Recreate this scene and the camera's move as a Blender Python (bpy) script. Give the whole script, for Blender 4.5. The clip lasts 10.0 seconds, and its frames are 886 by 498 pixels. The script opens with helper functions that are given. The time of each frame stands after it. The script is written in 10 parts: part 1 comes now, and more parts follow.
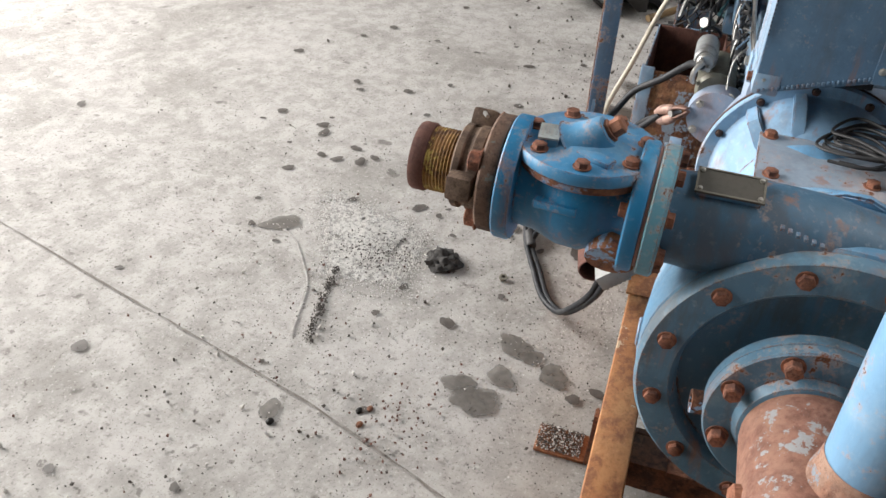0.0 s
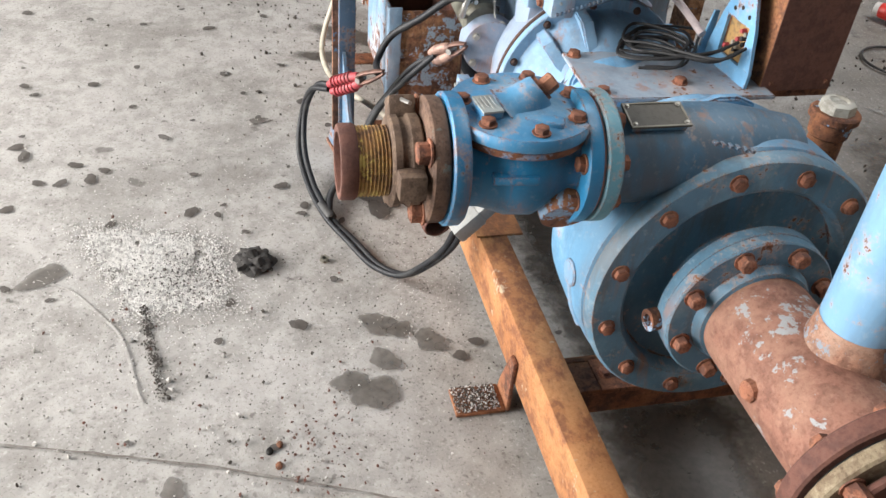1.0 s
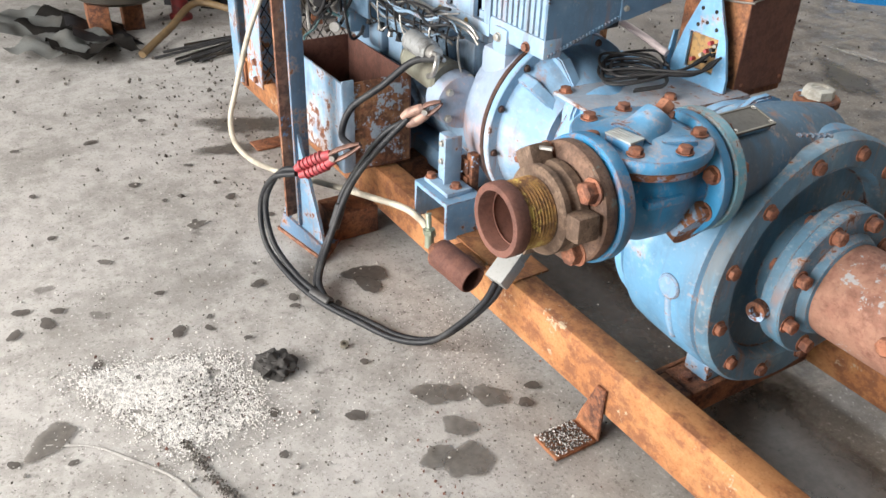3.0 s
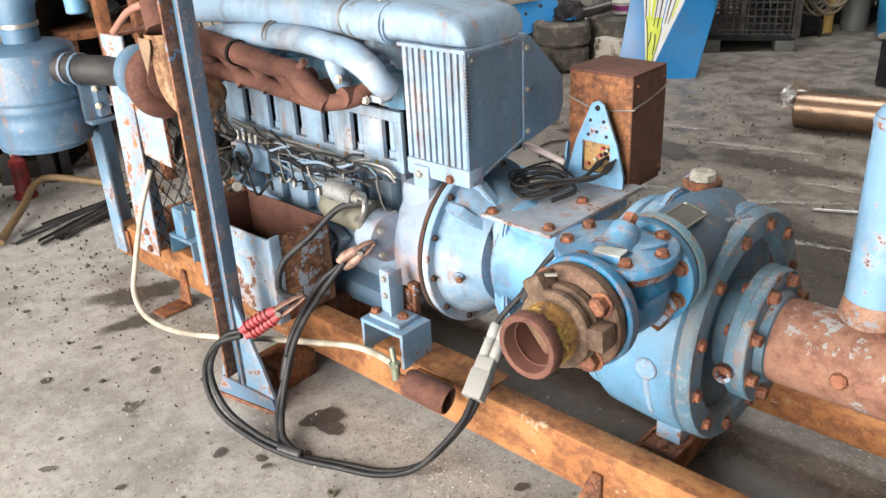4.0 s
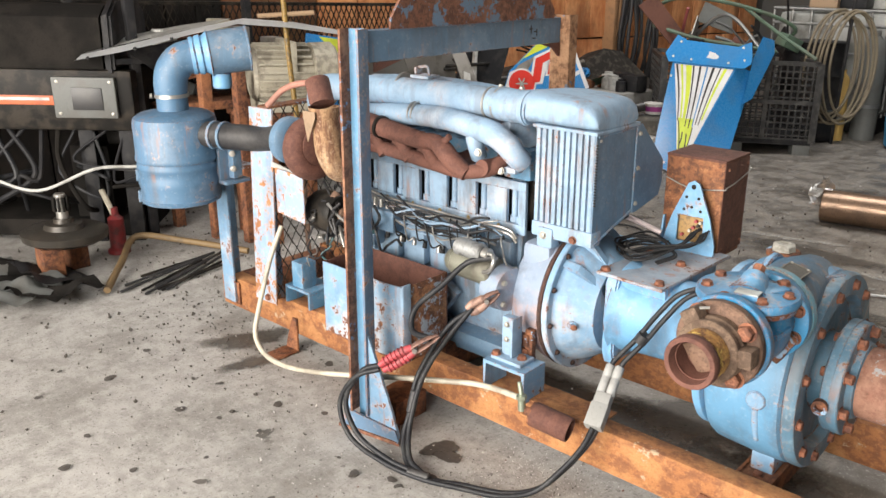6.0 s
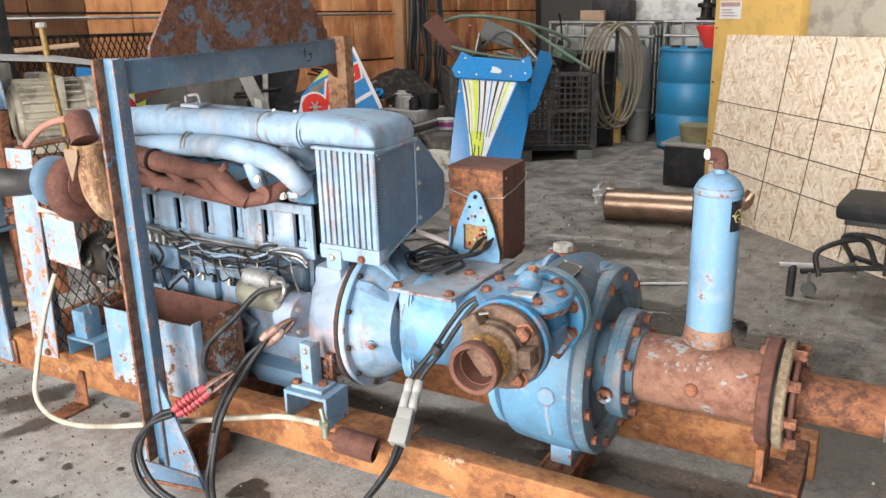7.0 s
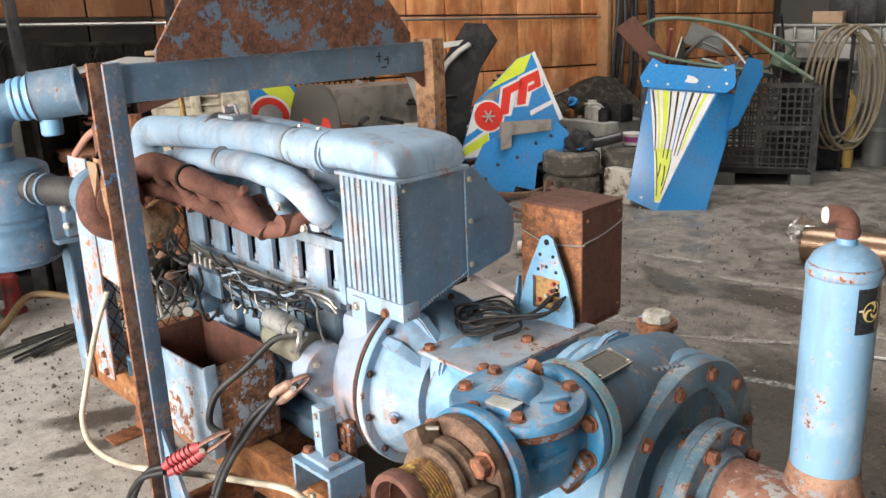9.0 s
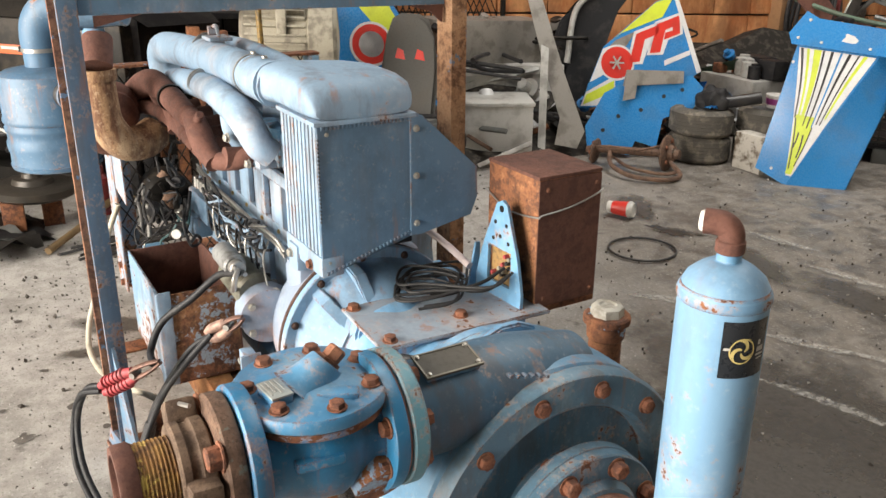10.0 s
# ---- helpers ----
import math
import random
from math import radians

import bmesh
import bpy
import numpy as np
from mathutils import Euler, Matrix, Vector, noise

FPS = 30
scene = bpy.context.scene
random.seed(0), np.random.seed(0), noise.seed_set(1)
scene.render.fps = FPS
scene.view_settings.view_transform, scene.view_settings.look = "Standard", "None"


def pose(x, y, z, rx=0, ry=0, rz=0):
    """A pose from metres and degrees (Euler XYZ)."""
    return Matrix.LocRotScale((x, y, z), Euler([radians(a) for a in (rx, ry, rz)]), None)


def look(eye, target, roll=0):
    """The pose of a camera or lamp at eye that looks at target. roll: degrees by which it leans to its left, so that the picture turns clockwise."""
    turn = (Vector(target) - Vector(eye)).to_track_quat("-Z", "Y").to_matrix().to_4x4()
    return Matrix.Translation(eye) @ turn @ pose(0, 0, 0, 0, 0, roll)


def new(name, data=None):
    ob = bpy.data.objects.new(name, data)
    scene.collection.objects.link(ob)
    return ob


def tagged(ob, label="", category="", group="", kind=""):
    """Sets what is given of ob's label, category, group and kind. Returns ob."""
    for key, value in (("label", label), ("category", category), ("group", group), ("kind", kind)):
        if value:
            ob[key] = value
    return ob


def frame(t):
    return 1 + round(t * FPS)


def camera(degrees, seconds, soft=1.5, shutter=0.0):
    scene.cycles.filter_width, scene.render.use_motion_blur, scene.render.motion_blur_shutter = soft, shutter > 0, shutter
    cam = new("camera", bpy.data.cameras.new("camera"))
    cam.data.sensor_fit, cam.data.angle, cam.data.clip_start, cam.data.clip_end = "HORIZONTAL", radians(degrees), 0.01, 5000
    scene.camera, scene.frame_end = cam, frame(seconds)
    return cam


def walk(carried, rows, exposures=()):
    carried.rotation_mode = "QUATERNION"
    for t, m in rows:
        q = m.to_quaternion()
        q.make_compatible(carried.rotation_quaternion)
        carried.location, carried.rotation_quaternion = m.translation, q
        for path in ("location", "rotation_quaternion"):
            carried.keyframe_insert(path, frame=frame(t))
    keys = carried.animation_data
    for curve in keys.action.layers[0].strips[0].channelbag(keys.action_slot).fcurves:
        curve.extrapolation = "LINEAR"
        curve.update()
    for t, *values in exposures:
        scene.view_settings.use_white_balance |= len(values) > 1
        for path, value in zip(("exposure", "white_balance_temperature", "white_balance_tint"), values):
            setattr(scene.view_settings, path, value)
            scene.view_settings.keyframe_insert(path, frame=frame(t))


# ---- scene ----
cam = camera(55.4, 10.0)
PATH = [
    (0, (1.086, -0.298, 1.399), (-0.494, -0.749, 0.259), 3.92),
    (0.5, (1.097, -0.589, 1.399), (-0.488, -0.386, 0.196), 4.35),
    (1, (0.97, -0.829, 1.389), (-0.562, -0.391, 0.179), 5.5),
    (1.5, (0.833, -1.018, 1.37), (-0.643, -0.394, 0.173), 2.33),
    (2, (0.707, -1.179, 1.304), (-0.816, -0.438, 0.24), -1.46),
    (2.2, (0.704, -1.213, 1.29), (-0.812, -0.433, 0.244), 0.91),
    (3.3, (0.767, -1.429, 1.354), (-0.603, -0.408, 0.314), -0.84),
    (3.5, (0.713, -1.499, 1.363), (-0.593, -0.346, 0.38), -3.3),
    (4, (0.609, -1.64, 1.458), (-0.641, -0.332, 0.606), -3.15),
    (4.5, (0.651, -1.815, 1.534), (-0.725, -0.535, 0.848), -3.09),
    (5, (0.707, -1.994, 1.543), (-0.671, -0.686, 0.918), -2.16),
    (5.2, (0.695, -2.039, 1.532), (-0.665, -0.723, 0.886), -0.53),
    (6.3, (0.543, -2.208, 1.502), (-0.643, -0.727, 0.87), -0.9),
    (6.5, (0.566, -2.174, 1.5), (-0.517, -0.607, 0.892), -1.21),
    (7, (0.629, -2.118, 1.495), (-0.313, -0.463, 0.884), -1.58),
    (7.5, (0.695, -2.042, 1.494), (-0.314, -0.424, 0.891), -2.59),
    (8, (0.798, -1.909, 1.482), (-0.431, -0.45, 0.881), -0.26),
    (8.5, (0.769, -1.673, 1.429), (-0.556, -0.315, 0.799), -1.56),
    (9, (0.719, -1.373, 1.436), (-0.667, -0.053, 0.856), -2.45),
    (9.5, (0.842, -1.057, 1.431), (-0.682, 0.081, 0.809), -1.46),
    (10, (0.902, -0.795, 1.41), (-0.709, 0.152, 0.698), 0.35),
]
walk(cam, [(t, look(eye, target, roll)) for t, eye, target, roll in PATH], exposures=[
    (0.0, 0.38, 6500, 10), (0.6, 0.54, 6500, 10), (1.5, 0.58, 6500, 10), (3.5, 0.62, 6700, 10), (4.5, 0.54, 7100, 11), (5.0, 0.5, 7000, 11), (6.5, 0.5, 6950, 11), (7.5, 0.48, 6350, 10), (8.2, 0.44, 6500, 10), (9.2, 0.62, 7200, 12), (10.0, 0.66, 7300, 11)])

# ---- layout: the machine stands along x, the stores were set out on a plan of their own ----
PLAN = Matrix.Translation((-2.7392, 3.1312, 0)) @ Matrix.Rotation(radians(-4.2375), 4, 'Z') @ Matrix.Scale(0.9647, 4) @ Matrix.Translation((2.9922, -3.0063, 0))
SLOPE = 0.041
LEVEL = Matrix(((1, 0, 0, 0), (0, 1, 0, 0), (0, -SLOPE, 1, -SLOPE * 0.45), (0, 0, 0, 1)))


def floor_z(y):
    """The height of the stores' plan, which LEVEL takes out again."""
    return SLOPE * (y + 0.45)


# how far each assembly of the machine is seated off its drawing: shift, scale, turn about z
SEAT = {
    "drain_pipe": ((-0.032, 0.002, 0.004), (1, 1, 1), 0), "centrifugal_pump": ((-0.025, -0.012, 0.004), (1, 1, 1), 0),
    "check_valve": ((-0.028, 0.002, 0.014), (1, 1, 1), -5.5), "hose_coupling": ((-0.028, 0.002, 0.014), (1, 1, 1), -5.5),
    "suction_pipe": ((-0.035, -0.012, 0.002), (1, 1, 1), 0), "air_chamber": ((-0.028, 0.010, -0.004), (0.98, 0.98, 1), 0),
    "pump_bracket": ((-0.005, -0.012, 0.006), (1, 1, 1), 0), "bell_housing": ((-0.026, 0.005, -0.035), (1, 0.83, 0.83), 0),
    "diesel_engine": ((-0.075, 0.08, -0.02), (1, 1, 1), 0), "turbocharger": ((0, 0.05, -0.03), (1, 1, 1), 0),
    "charge_air_cooler": ((-0.025, 0.072, -0.014), (1.08, 1, 1), 0), "starter_motor": ((-0.02, 0.069, -0.01), (1, 1, 1), 0),
    "alternator": ((-0.075, 0.11, -0.03), (1, 1, 1), 0), "injection_pump": ((-0.075, 0.11, -0.03), (1, 1, 1), 0),
    "wiring_loom": ((-0.075, 0.11, -0.03), (1, 1, 1), 0), "front_wiring": ((-0.075, 0.11, -0.03), (1, 1, 1), 0),
    "control_box": ((-0.012, 0.05, -0.024), (0.97, 0.97, 1), 0), "gauge_bracket": ((-0.003, 0.040, -0.018), (1, 1, 1), 0),
    "loose_wires": ((-0.005, 0.04, -0.014), (1, 1, 1), 0), "priming_port": ((0.002, 0.018, -0.025), (1, 1, 1), 0),
    "air_cleaner": ((-0.285, 0.28, -0.058), (1.14, 1.14, 1.14), 0),
}
IN_PLACE = ("skid_frame", "lifting_frame", "radiator_guard", "cleaner_stand", "battery_box", "jumper_cable", "cream_conduit", "white_cabinet", "dirt_clod", "hex_nut", "stone", "floor_joint",
            "floor_patch", "white_granules", "scattered_granules", "dark_grit", "pale_grit", "rust_flakes")
NUDGE = {
    "gear_hub": (0.128, -0.071), "bent_pipe": (0.104, -0.071), "steel_rods": (0.088, -0.067), "bottle_jack": (0.133, -0.075), "rag_pile": (0.135, -0.072), "compressor_set": (0.236, -0.08),
    "electric_motor": (0.63, -0.15), "motor_stand": (0.63, -0.15), "printed_hood": (0.15, -0.11), "white_fairing": (0.10, -0.07), "screw_post": (0.53, -0.35), "storage_rack": (0.153, -0.087), "bucket_seat": (0.19, -0.12), "plastic_drum": (-0.04, 0.15), "funnel": (-0.04, 0.15),
    "dark_bin": (-0.02, 0.136), "olive_tub": (-0.02, 0.136), "liquid_tote.001": (-0.054, 0.197), "steel_bottle": (-0.04, 0.105), "strand_board_sheet": (0.028, 0.139),
    "yellow_cabinet": (0.028, 0.174), "muffler": (0, 0.097), "rolling_stool": (0.039, 0.116), "torque_wrench": (0.031, 0.093), "loose_tube": (0.017, 0.057),
}
drawn_at = {}


def settle(ob, base):
    """Puts a thing drawn round base at its place; returns whether it belongs to the stores."""
    base = Vector(base)
    kind = ob.name.split(".")[0]
    drawn_at[ob.name] = base
    if kind in SEAT:
        shift, scale, turn = SEAT[kind]
        ob.matrix_basis = Matrix.Translation(base + Vector(shift)) @ Matrix.Rotation(radians(turn), 4, 'Z') @ Matrix.Diagonal((*scale, 1))
    elif kind in IN_PLACE:
        ob.matrix_basis = Matrix.Translation(base)
    else:
        stores.add(ob.name)
        drawn_at[ob.name] = LEVEL @ base
        plan = PLAN @ TYRES if kind in ("tyre", "rag_bundle", "paint_pot") else PLAN
        ob.matrix_basis = Matrix.Translation((*NUDGE.get(ob.name, (0, 0)), 0)) @ plan @ Matrix.Translation(LEVEL @ base)


stores = set()
TYRES = Matrix.Translation((-3.0, 3.5, 0)) @ Matrix.Scale(0.88, 4) @ Matrix.Translation((3.0, -3.5, 0))

# ---- light: overcast day through the large open door behind the camera ----
world = bpy.data.worlds.new("sky")
scene.world = world
world.use_nodes = True
wn = world.node_tree.nodes
wl = world.node_tree.links
sky = wn.new("ShaderNodeTexSky")
sky.sky_type = 'NISHITA'
sky.sun_disc = False
sky.sun_elevation = radians(42)
sky.sun_rotation = radians(200)
wl.new(sky.outputs[0], wn["Background"].inputs[0])
wn["Background"].inputs[1].default_value = 0.12

sun_data = bpy.data.lights.new("sun", 'SUN')
sun_data.energy = 0.8
sun_data.angle = radians(25)
sun_data.color = (1.0, 0.96, 0.9)
sun = new("sun", sun_data)
sun.matrix_world = look((0, 0, 0), (0.25, 0.75, -0.65))


def area_lamp(name, eye, target, w, h, power, colour):
    data = bpy.data.lights.new(name, 'AREA')
    data.shape, data.size, data.size_y, data.energy, data.color = 'RECTANGLE', w, h, power, colour
    ob = new(name, data)
    ob.matrix_world = look(PLAN @ Vector(eye), PLAN @ Vector(target))
    return ob


area_lamp("door_daylight", (-0.25, -6.15, 2.3), (-0.25, 0, 1.9), 5.6, 4.3, 800, (1.0, 0.97, 0.93))
# unseen overhead fill, added to brighten the back floor and wall
area_lamp("overhead_fill", (-1.6, 3.4, 5.38), (-1.6, 3.4, 0), 5.0, 2.4, 190, (0.97, 0.99, 1.0))


# ---- materials ----
def srgb(r, g, b):
    f = lambda c: (c / 255 / 12.92) if c / 255 <= 0.04045 else ((c / 255 + 0.055) / 1.055) ** 2.4
    return (f(r), f(g), f(b), 1)


class Nodes:
    """Small helper to wire a node material."""

    def __init__(self, name):
        self.mat = bpy.data.materials.new(name)
        self.mat.use_nodes = True
        self.n, self.l = self.mat.node_tree.nodes, self.mat.node_tree.links
        self.bsdf = self.n["Principled BSDF"]
        self.co = self.n.new("ShaderNodeTexCoord").outputs["Object"]

    def put(self, socket, value):
        if isinstance(value, bpy.types.NodeSocket):
            self.l.new(value, socket)
        else:
            socket.default_value = value

    def noise(self, scale, detail=4, rough=0.6, stretch=None, offset=(0, 0, 0)):
        m = self.n.new("ShaderNodeMapping")
        m.inputs["Scale"].default_value = stretch or (1, 1, 1)
        m.inputs["Location"].default_value = offset
        self.l.new(self.co, m.inputs[0])
        t = self.n.new("ShaderNodeTexNoise")
        t.inputs["Scale"].default_value, t.inputs["Detail"].default_value, t.inputs["Roughness"].default_value = scale, detail, rough
        self.l.new(m.outputs[0], t.inputs["Vector"])
        return t.outputs["Fac"]

    def cells(self, scale, feature='F1', out="Distance"):
        t = self.n.new("ShaderNodeTexVoronoi")
        t.feature = feature
        t.inputs["Scale"].default_value = scale
        self.l.new(self.co, t.inputs["Vector"])
        return t.outputs[out]

    def edges(self, radius):
        """Where the surface turns sharply: worn arrises."""
        b = self.n.new("ShaderNodeBevel")
        b.samples = 3
        b.inputs["Radius"].default_value = radius
        d = self.n.new("ShaderNodeVectorMath")
        d.operation = 'DOT_PRODUCT'
        self.l.new(b.outputs[0], d.inputs[0])
        self.l.new(self.n.new("ShaderNodeNewGeometry").outputs["Normal"], d.inputs[1])
        return self.math('SUBTRACT', 1.0, d.outputs["Value"])

    def steps(self, fac, lo, hi, a=0.0, b=1.0):
        r = self.n.new("ShaderNodeMapRange")
        r.interpolation_type = 'SMOOTHSTEP'
        for key, v in (("From Min", lo), ("From Max", hi), ("To Min", a), ("To Max", b)):
            r.inputs[key].default_value = v
        self.put(r.inputs["Value"], fac)
        return r.outputs[0]

    def math(self, op, a, b=0.5):
        r = self.n.new("ShaderNodeMath")
        r.operation = op
        self.put(r.inputs[0], a), self.put(r.inputs[1], b)
        return r.outputs[0]

    def mix(self, fac, a, b):
        r = self.n.new("ShaderNodeMix")
        r.data_type = 'RGBA'
        self.put(r.inputs[0], fac), self.put(r.inputs[6], a), self.put(r.inputs[7], b)
        return r.outputs[2]

    def bump(self, height, strength=0.3, distance=0.005):
        b = self.n.new("ShaderNodeBump")
        b.inputs["Strength"].default_value, b.inputs["Distance"].default_value = strength, distance
        self.l.new(height, b.inputs["Height"])
        self.l.new(b.outputs[0], self.bsdf.inputs["Normal"])

    def finish(self, colour, rough=0.6, metal=0.0):
        self.put(self.bsdf.inputs["Base Color"], colour)
        self.put(self.bsdf.inputs["Roughness"], rough)
        self.put(self.bsdf.inputs["Metallic"], metal)
        return self.mat


RUST_DARK, RUST_MID, RUST_ORANGE = (0.075, 0.03, 0.018, 1), (0.19, 0.072, 0.035, 1), (0.42, 0.17, 0.055, 1)


def weathered_paint(name, base, faded, rust=0.4, fade=0.5, rough=0.5, grime=0.35, scale=1.0, worn=1.0, orange=0.0):
    """Paint that has chalked, chipped through to rust on edges and faces, and gathered grime."""
    k = Nodes(name)
    edge = k.edges(0.007)
    fine, mid, big = k.noise(110 * scale, 6, 0.65), k.noise(21 * scale, 8, 0.68), k.noise(4.2 * scale, 6, 0.62, offset=(3, 1, 7))
    tone = k.noise(9 * scale, 6, 0.65, offset=(7, 7, 1))
    col = k.mix(k.steps(big, 0.64 - 0.3 * fade, 0.84 - 0.3 * fade), base, faded)
    col = k.mix(k.steps(tone, 0.47, 0.68, 0, 0.5), col, tuple(c * 0.55 for c in base[:3]) + (1,))
    col = k.mix(k.steps(k.noise(60 * scale, 5, 0.7, offset=(9, 2, 1)), 0.55, 0.72, 0, 0.26), col, tuple(0.45 * c + 0.3 for c in faded[:3]) + (1,))
    drip = k.noise(13 * scale, 7, 0.66, stretch=(1, 1, 0.2), offset=(1, 4, 2))
    col = k.mix(k.steps(drip, 0.49, 0.66, 0, grime), col, (0.10, 0.075, 0.055, 1))
    runs = k.noise(30 * scale, 5, 0.6, stretch=(1, 1, 0.12), offset=(4, 4, 9))
    col = k.mix(k.math('MULTIPLY', k.steps(runs, 0.53, 0.68, 0, 0.6), k.steps(k.noise(5, 3, offset=(1, 9, 3)), 0.48, 0.62)), col, (0.3, 0.13, 0.06, 1))
    chips = k.math('ADD', k.math('MULTIPLY', mid, 0.7), k.math('MULTIPLY', fine, 0.3))
    chips = k.math('ADD', chips, k.steps(edge, 0.01, 0.2, 0, 0.12 * worn))
    chips = k.math('ADD', chips, k.steps(big, 0.4, 0.7, -0.05, 0.06))
    mask = k.steps(chips, 0.648 - 0.16 * rust, 0.665 - 0.16 * rust)
    halo = k.steps(chips, 0.575 - 0.16 * rust, 0.655 - 0.16 * rust, 0, 0.5)
    rusty = k.mix(k.steps(fine, 0.35, 0.7), RUST_DARK, RUST_MID)
    rusty = k.mix(k.steps(k.noise(30, 3, offset=(5, 5, 5)), 0.5, 0.75), rusty, (0.33, 0.14, 0.06, 1))
    if orange:
        rusty = k.mix(k.steps(tone, 0.4, 0.6, orange, orange * 0.5), rusty, (0.45, 0.2, 0.085, 1))
    col = k.mix(halo, col, (0.44, 0.31, 0.25, 1))
    col = k.mix(mask, col, rusty)
    k.bump(k.math('SUBTRACT', k.math('MULTIPLY', fine, 0.35), k.math('MULTIPLY', mask, 0.5)), 0.5, 0.002)
    return k.finish(col, k.math('ADD', k.math('MULTIPLY', mask, 0.3), k.steps(fine, 0.2, 0.8, rough - 0.08, rough + 0.1)))


def rust_steel(name, a=RUST_DARK, b=RUST_MID, c=(0.3, 0.12, 0.05, 1), paint=None, amount=0.0, rough=0.85, stretch=(1, 1, 1), fleck=1.0):
    """Rusted steel, with the remains of paint."""
    k = Nodes(name)
    fine, mid, big = k.noise(170, 6, 0.7), k.noise(38, 8, 0.7, stretch), k.noise(7, 7, 0.68, stretch, (2, 8, 3))
    col = k.mix(k.steps(mid, 0.42, 0.58), a, b)
    col = k.mix(k.steps(big, 0.47, 0.62, 0, 0.75), col, c)
    col = k.mix(k.steps(fine, 0.52, 0.68, 0, 0.6 * fleck), col, tuple(v * 0.45 for v in a[:3]) + (1,))
    col = k.mix(k.steps(k.noise(70, 5, 0.65, offset=(1, 3, 8)), 0.55, 0.66, 0, 0.28 * fleck), col, tuple(min(v * 1.5 + 0.03, 1) for v in c[:3]) + (1,))
    if paint:
        flake = k.math('ADD', k.math('MULTIPLY', k.noise(12, 9, 0.68, offset=(6, 1, 9)), 0.72), k.math('MULTIPLY', k.noise(70, 5, 0.7, offset=(2, 2, 9)), 0.28))
        m = k.steps(flake, 0.66 - 0.24 * amount, 0.68 - 0.24 * amount)
        tinted = k.mix(k.steps(fine, 0.4, 0.7, 0, 0.5), paint, tuple(0.5 * (p + q) for p, q in zip(paint, b)))
        col = k.mix(m, col, tinted)
    k.bump(k.math('ADD', k.math('MULTIPLY', fine, 0.6), mid), 0.5, 0.003)
    return k.finish(col, k.steps(fine, 0.2, 0.8, rough - 0.12, min(rough + 0.1, 1)))


def plain(name, col, rough=0.5, metal=0.0, dirt=0.3, dirt_col=(0.08, 0.065, 0.05, 1), scale=9, bump=0.15, gloss=0.5):
    k = Nodes(name)
    fine, big = k.noise(120, 4), k.noise(scale, 5, 0.6)
    c = k.mix(k.steps(big, 0.46, 0.64, 0, dirt), col, dirt_col)
    c = k.mix(k.steps(fine, 0.52, 0.68, 0, 0.3), c, tuple(v * 0.6 for v in col[:3]) + (1,))
    k.bump(fine, bump, 0.002)
    k.bsdf.inputs["Specular IOR Level"].default_value = gloss
    return k.finish(c, k.steps(fine, 0.2, 0.8, max(rough - 0.08, 0.02), min(rough + 0.1, 1)), metal)


BLUE = (0.095, 0.235, 0.375, 1)
BLUE_PALE = (0.28, 0.44, 0.57, 1)
M_BLUE = weathered_paint("weathered_blue_paint", BLUE, BLUE_PALE, 0.19, 0.45)
M_BLUE_CLEAN = weathered_paint("blue_paint", (0.13, 0.315, 0.51, 1), (0.26, 0.41, 0.55, 1), 0.16, 0.4, grime=0.35)
M_BLUE_BRIGHT = weathered_paint("bright_blue_paint", (0.02, 0.21, 0.42, 1), (0.08, 0.34, 0.55, 1), 0.26, 0.35, rough=0.4, grime=0.3)
M_BONNET = weathered_paint("valve_bonnet_paint", (0.05, 0.22, 0.41, 1), (0.19, 0.38, 0.54, 1), 0.36, 0.4, rough=0.45, grime=0.3)
M_BELL = weathered_paint("chalky_bell_paint", (0.19, 0.33, 0.48, 1), (0.37, 0.44, 0.52, 1), 0.14, 0.55, rough=0.6, grime=0.35)
M_BLUE_DEEP = weathered_paint("deep_blue_paint", (0.10, 0.18, 0.27, 1), (0.19, 0.26, 0.34, 1), 0.03, 0.4, grime=0.25)
M_BLUE_RUSTY = weathered_paint("rusting_blue_paint", (0.16, 0.29, 0.43, 1), (0.42, 0.5, 0.58, 1), 0.52, 0.5, grime=0.45)
M_BLUE_CHALK = weathered_paint("chalked_blue_paint", (0.22, 0.33, 0.45, 1), (0.37, 0.40, 0.46, 1), 0.05, 0.5, rough=0.65, grime=0.4)
M_PINK = weathered_paint("sun_bleached_pink_paint", (0.23, 0.29, 0.38, 1), (0.38, 0.265, 0.25, 1), 0.18, 0.7, rough=0.65, grime=0.3)
M_SILVER_BLUE = weathered_paint("pale_grey_blue_paint", (0.22, 0.33, 0.45, 1), (0.36, 0.405, 0.47, 1), 0.08, 0.5, rough=0.6, grime=0.55)
M_RUST = rust_steel("brown_rust")
M_RUST_PAINT = rust_steel("rust_with_blue_remains", paint=(0.26, 0.4, 0.56, 1), amount=0.42)
M_RUST_CAST = rust_steel("red_brown_cast_iron", (0.082, 0.033, 0.024, 1), (0.118, 0.048, 0.034, 1), (0.145, 0.06, 0.042, 1), fleck=0.4)
M_RAIL = rust_steel("orange_rusted_steel", (0.18, 0.07, 0.03, 1), (0.30, 0.122, 0.045, 1), (0.42, 0.20, 0.078, 1), paint=(0.36, 0.27, 0.18, 1), amount=0.22, stretch=(0.75, 1, 1), fleck=0.6)
M_RUST_OLD = rust_steel("old_brown_iron", (0.085, 0.05, 0.036, 1), (0.15, 0.088, 0.06, 1), (0.19, 0.11, 0.072, 1), paint=(0.16, 0.165, 0.14, 1), amount=0.2)
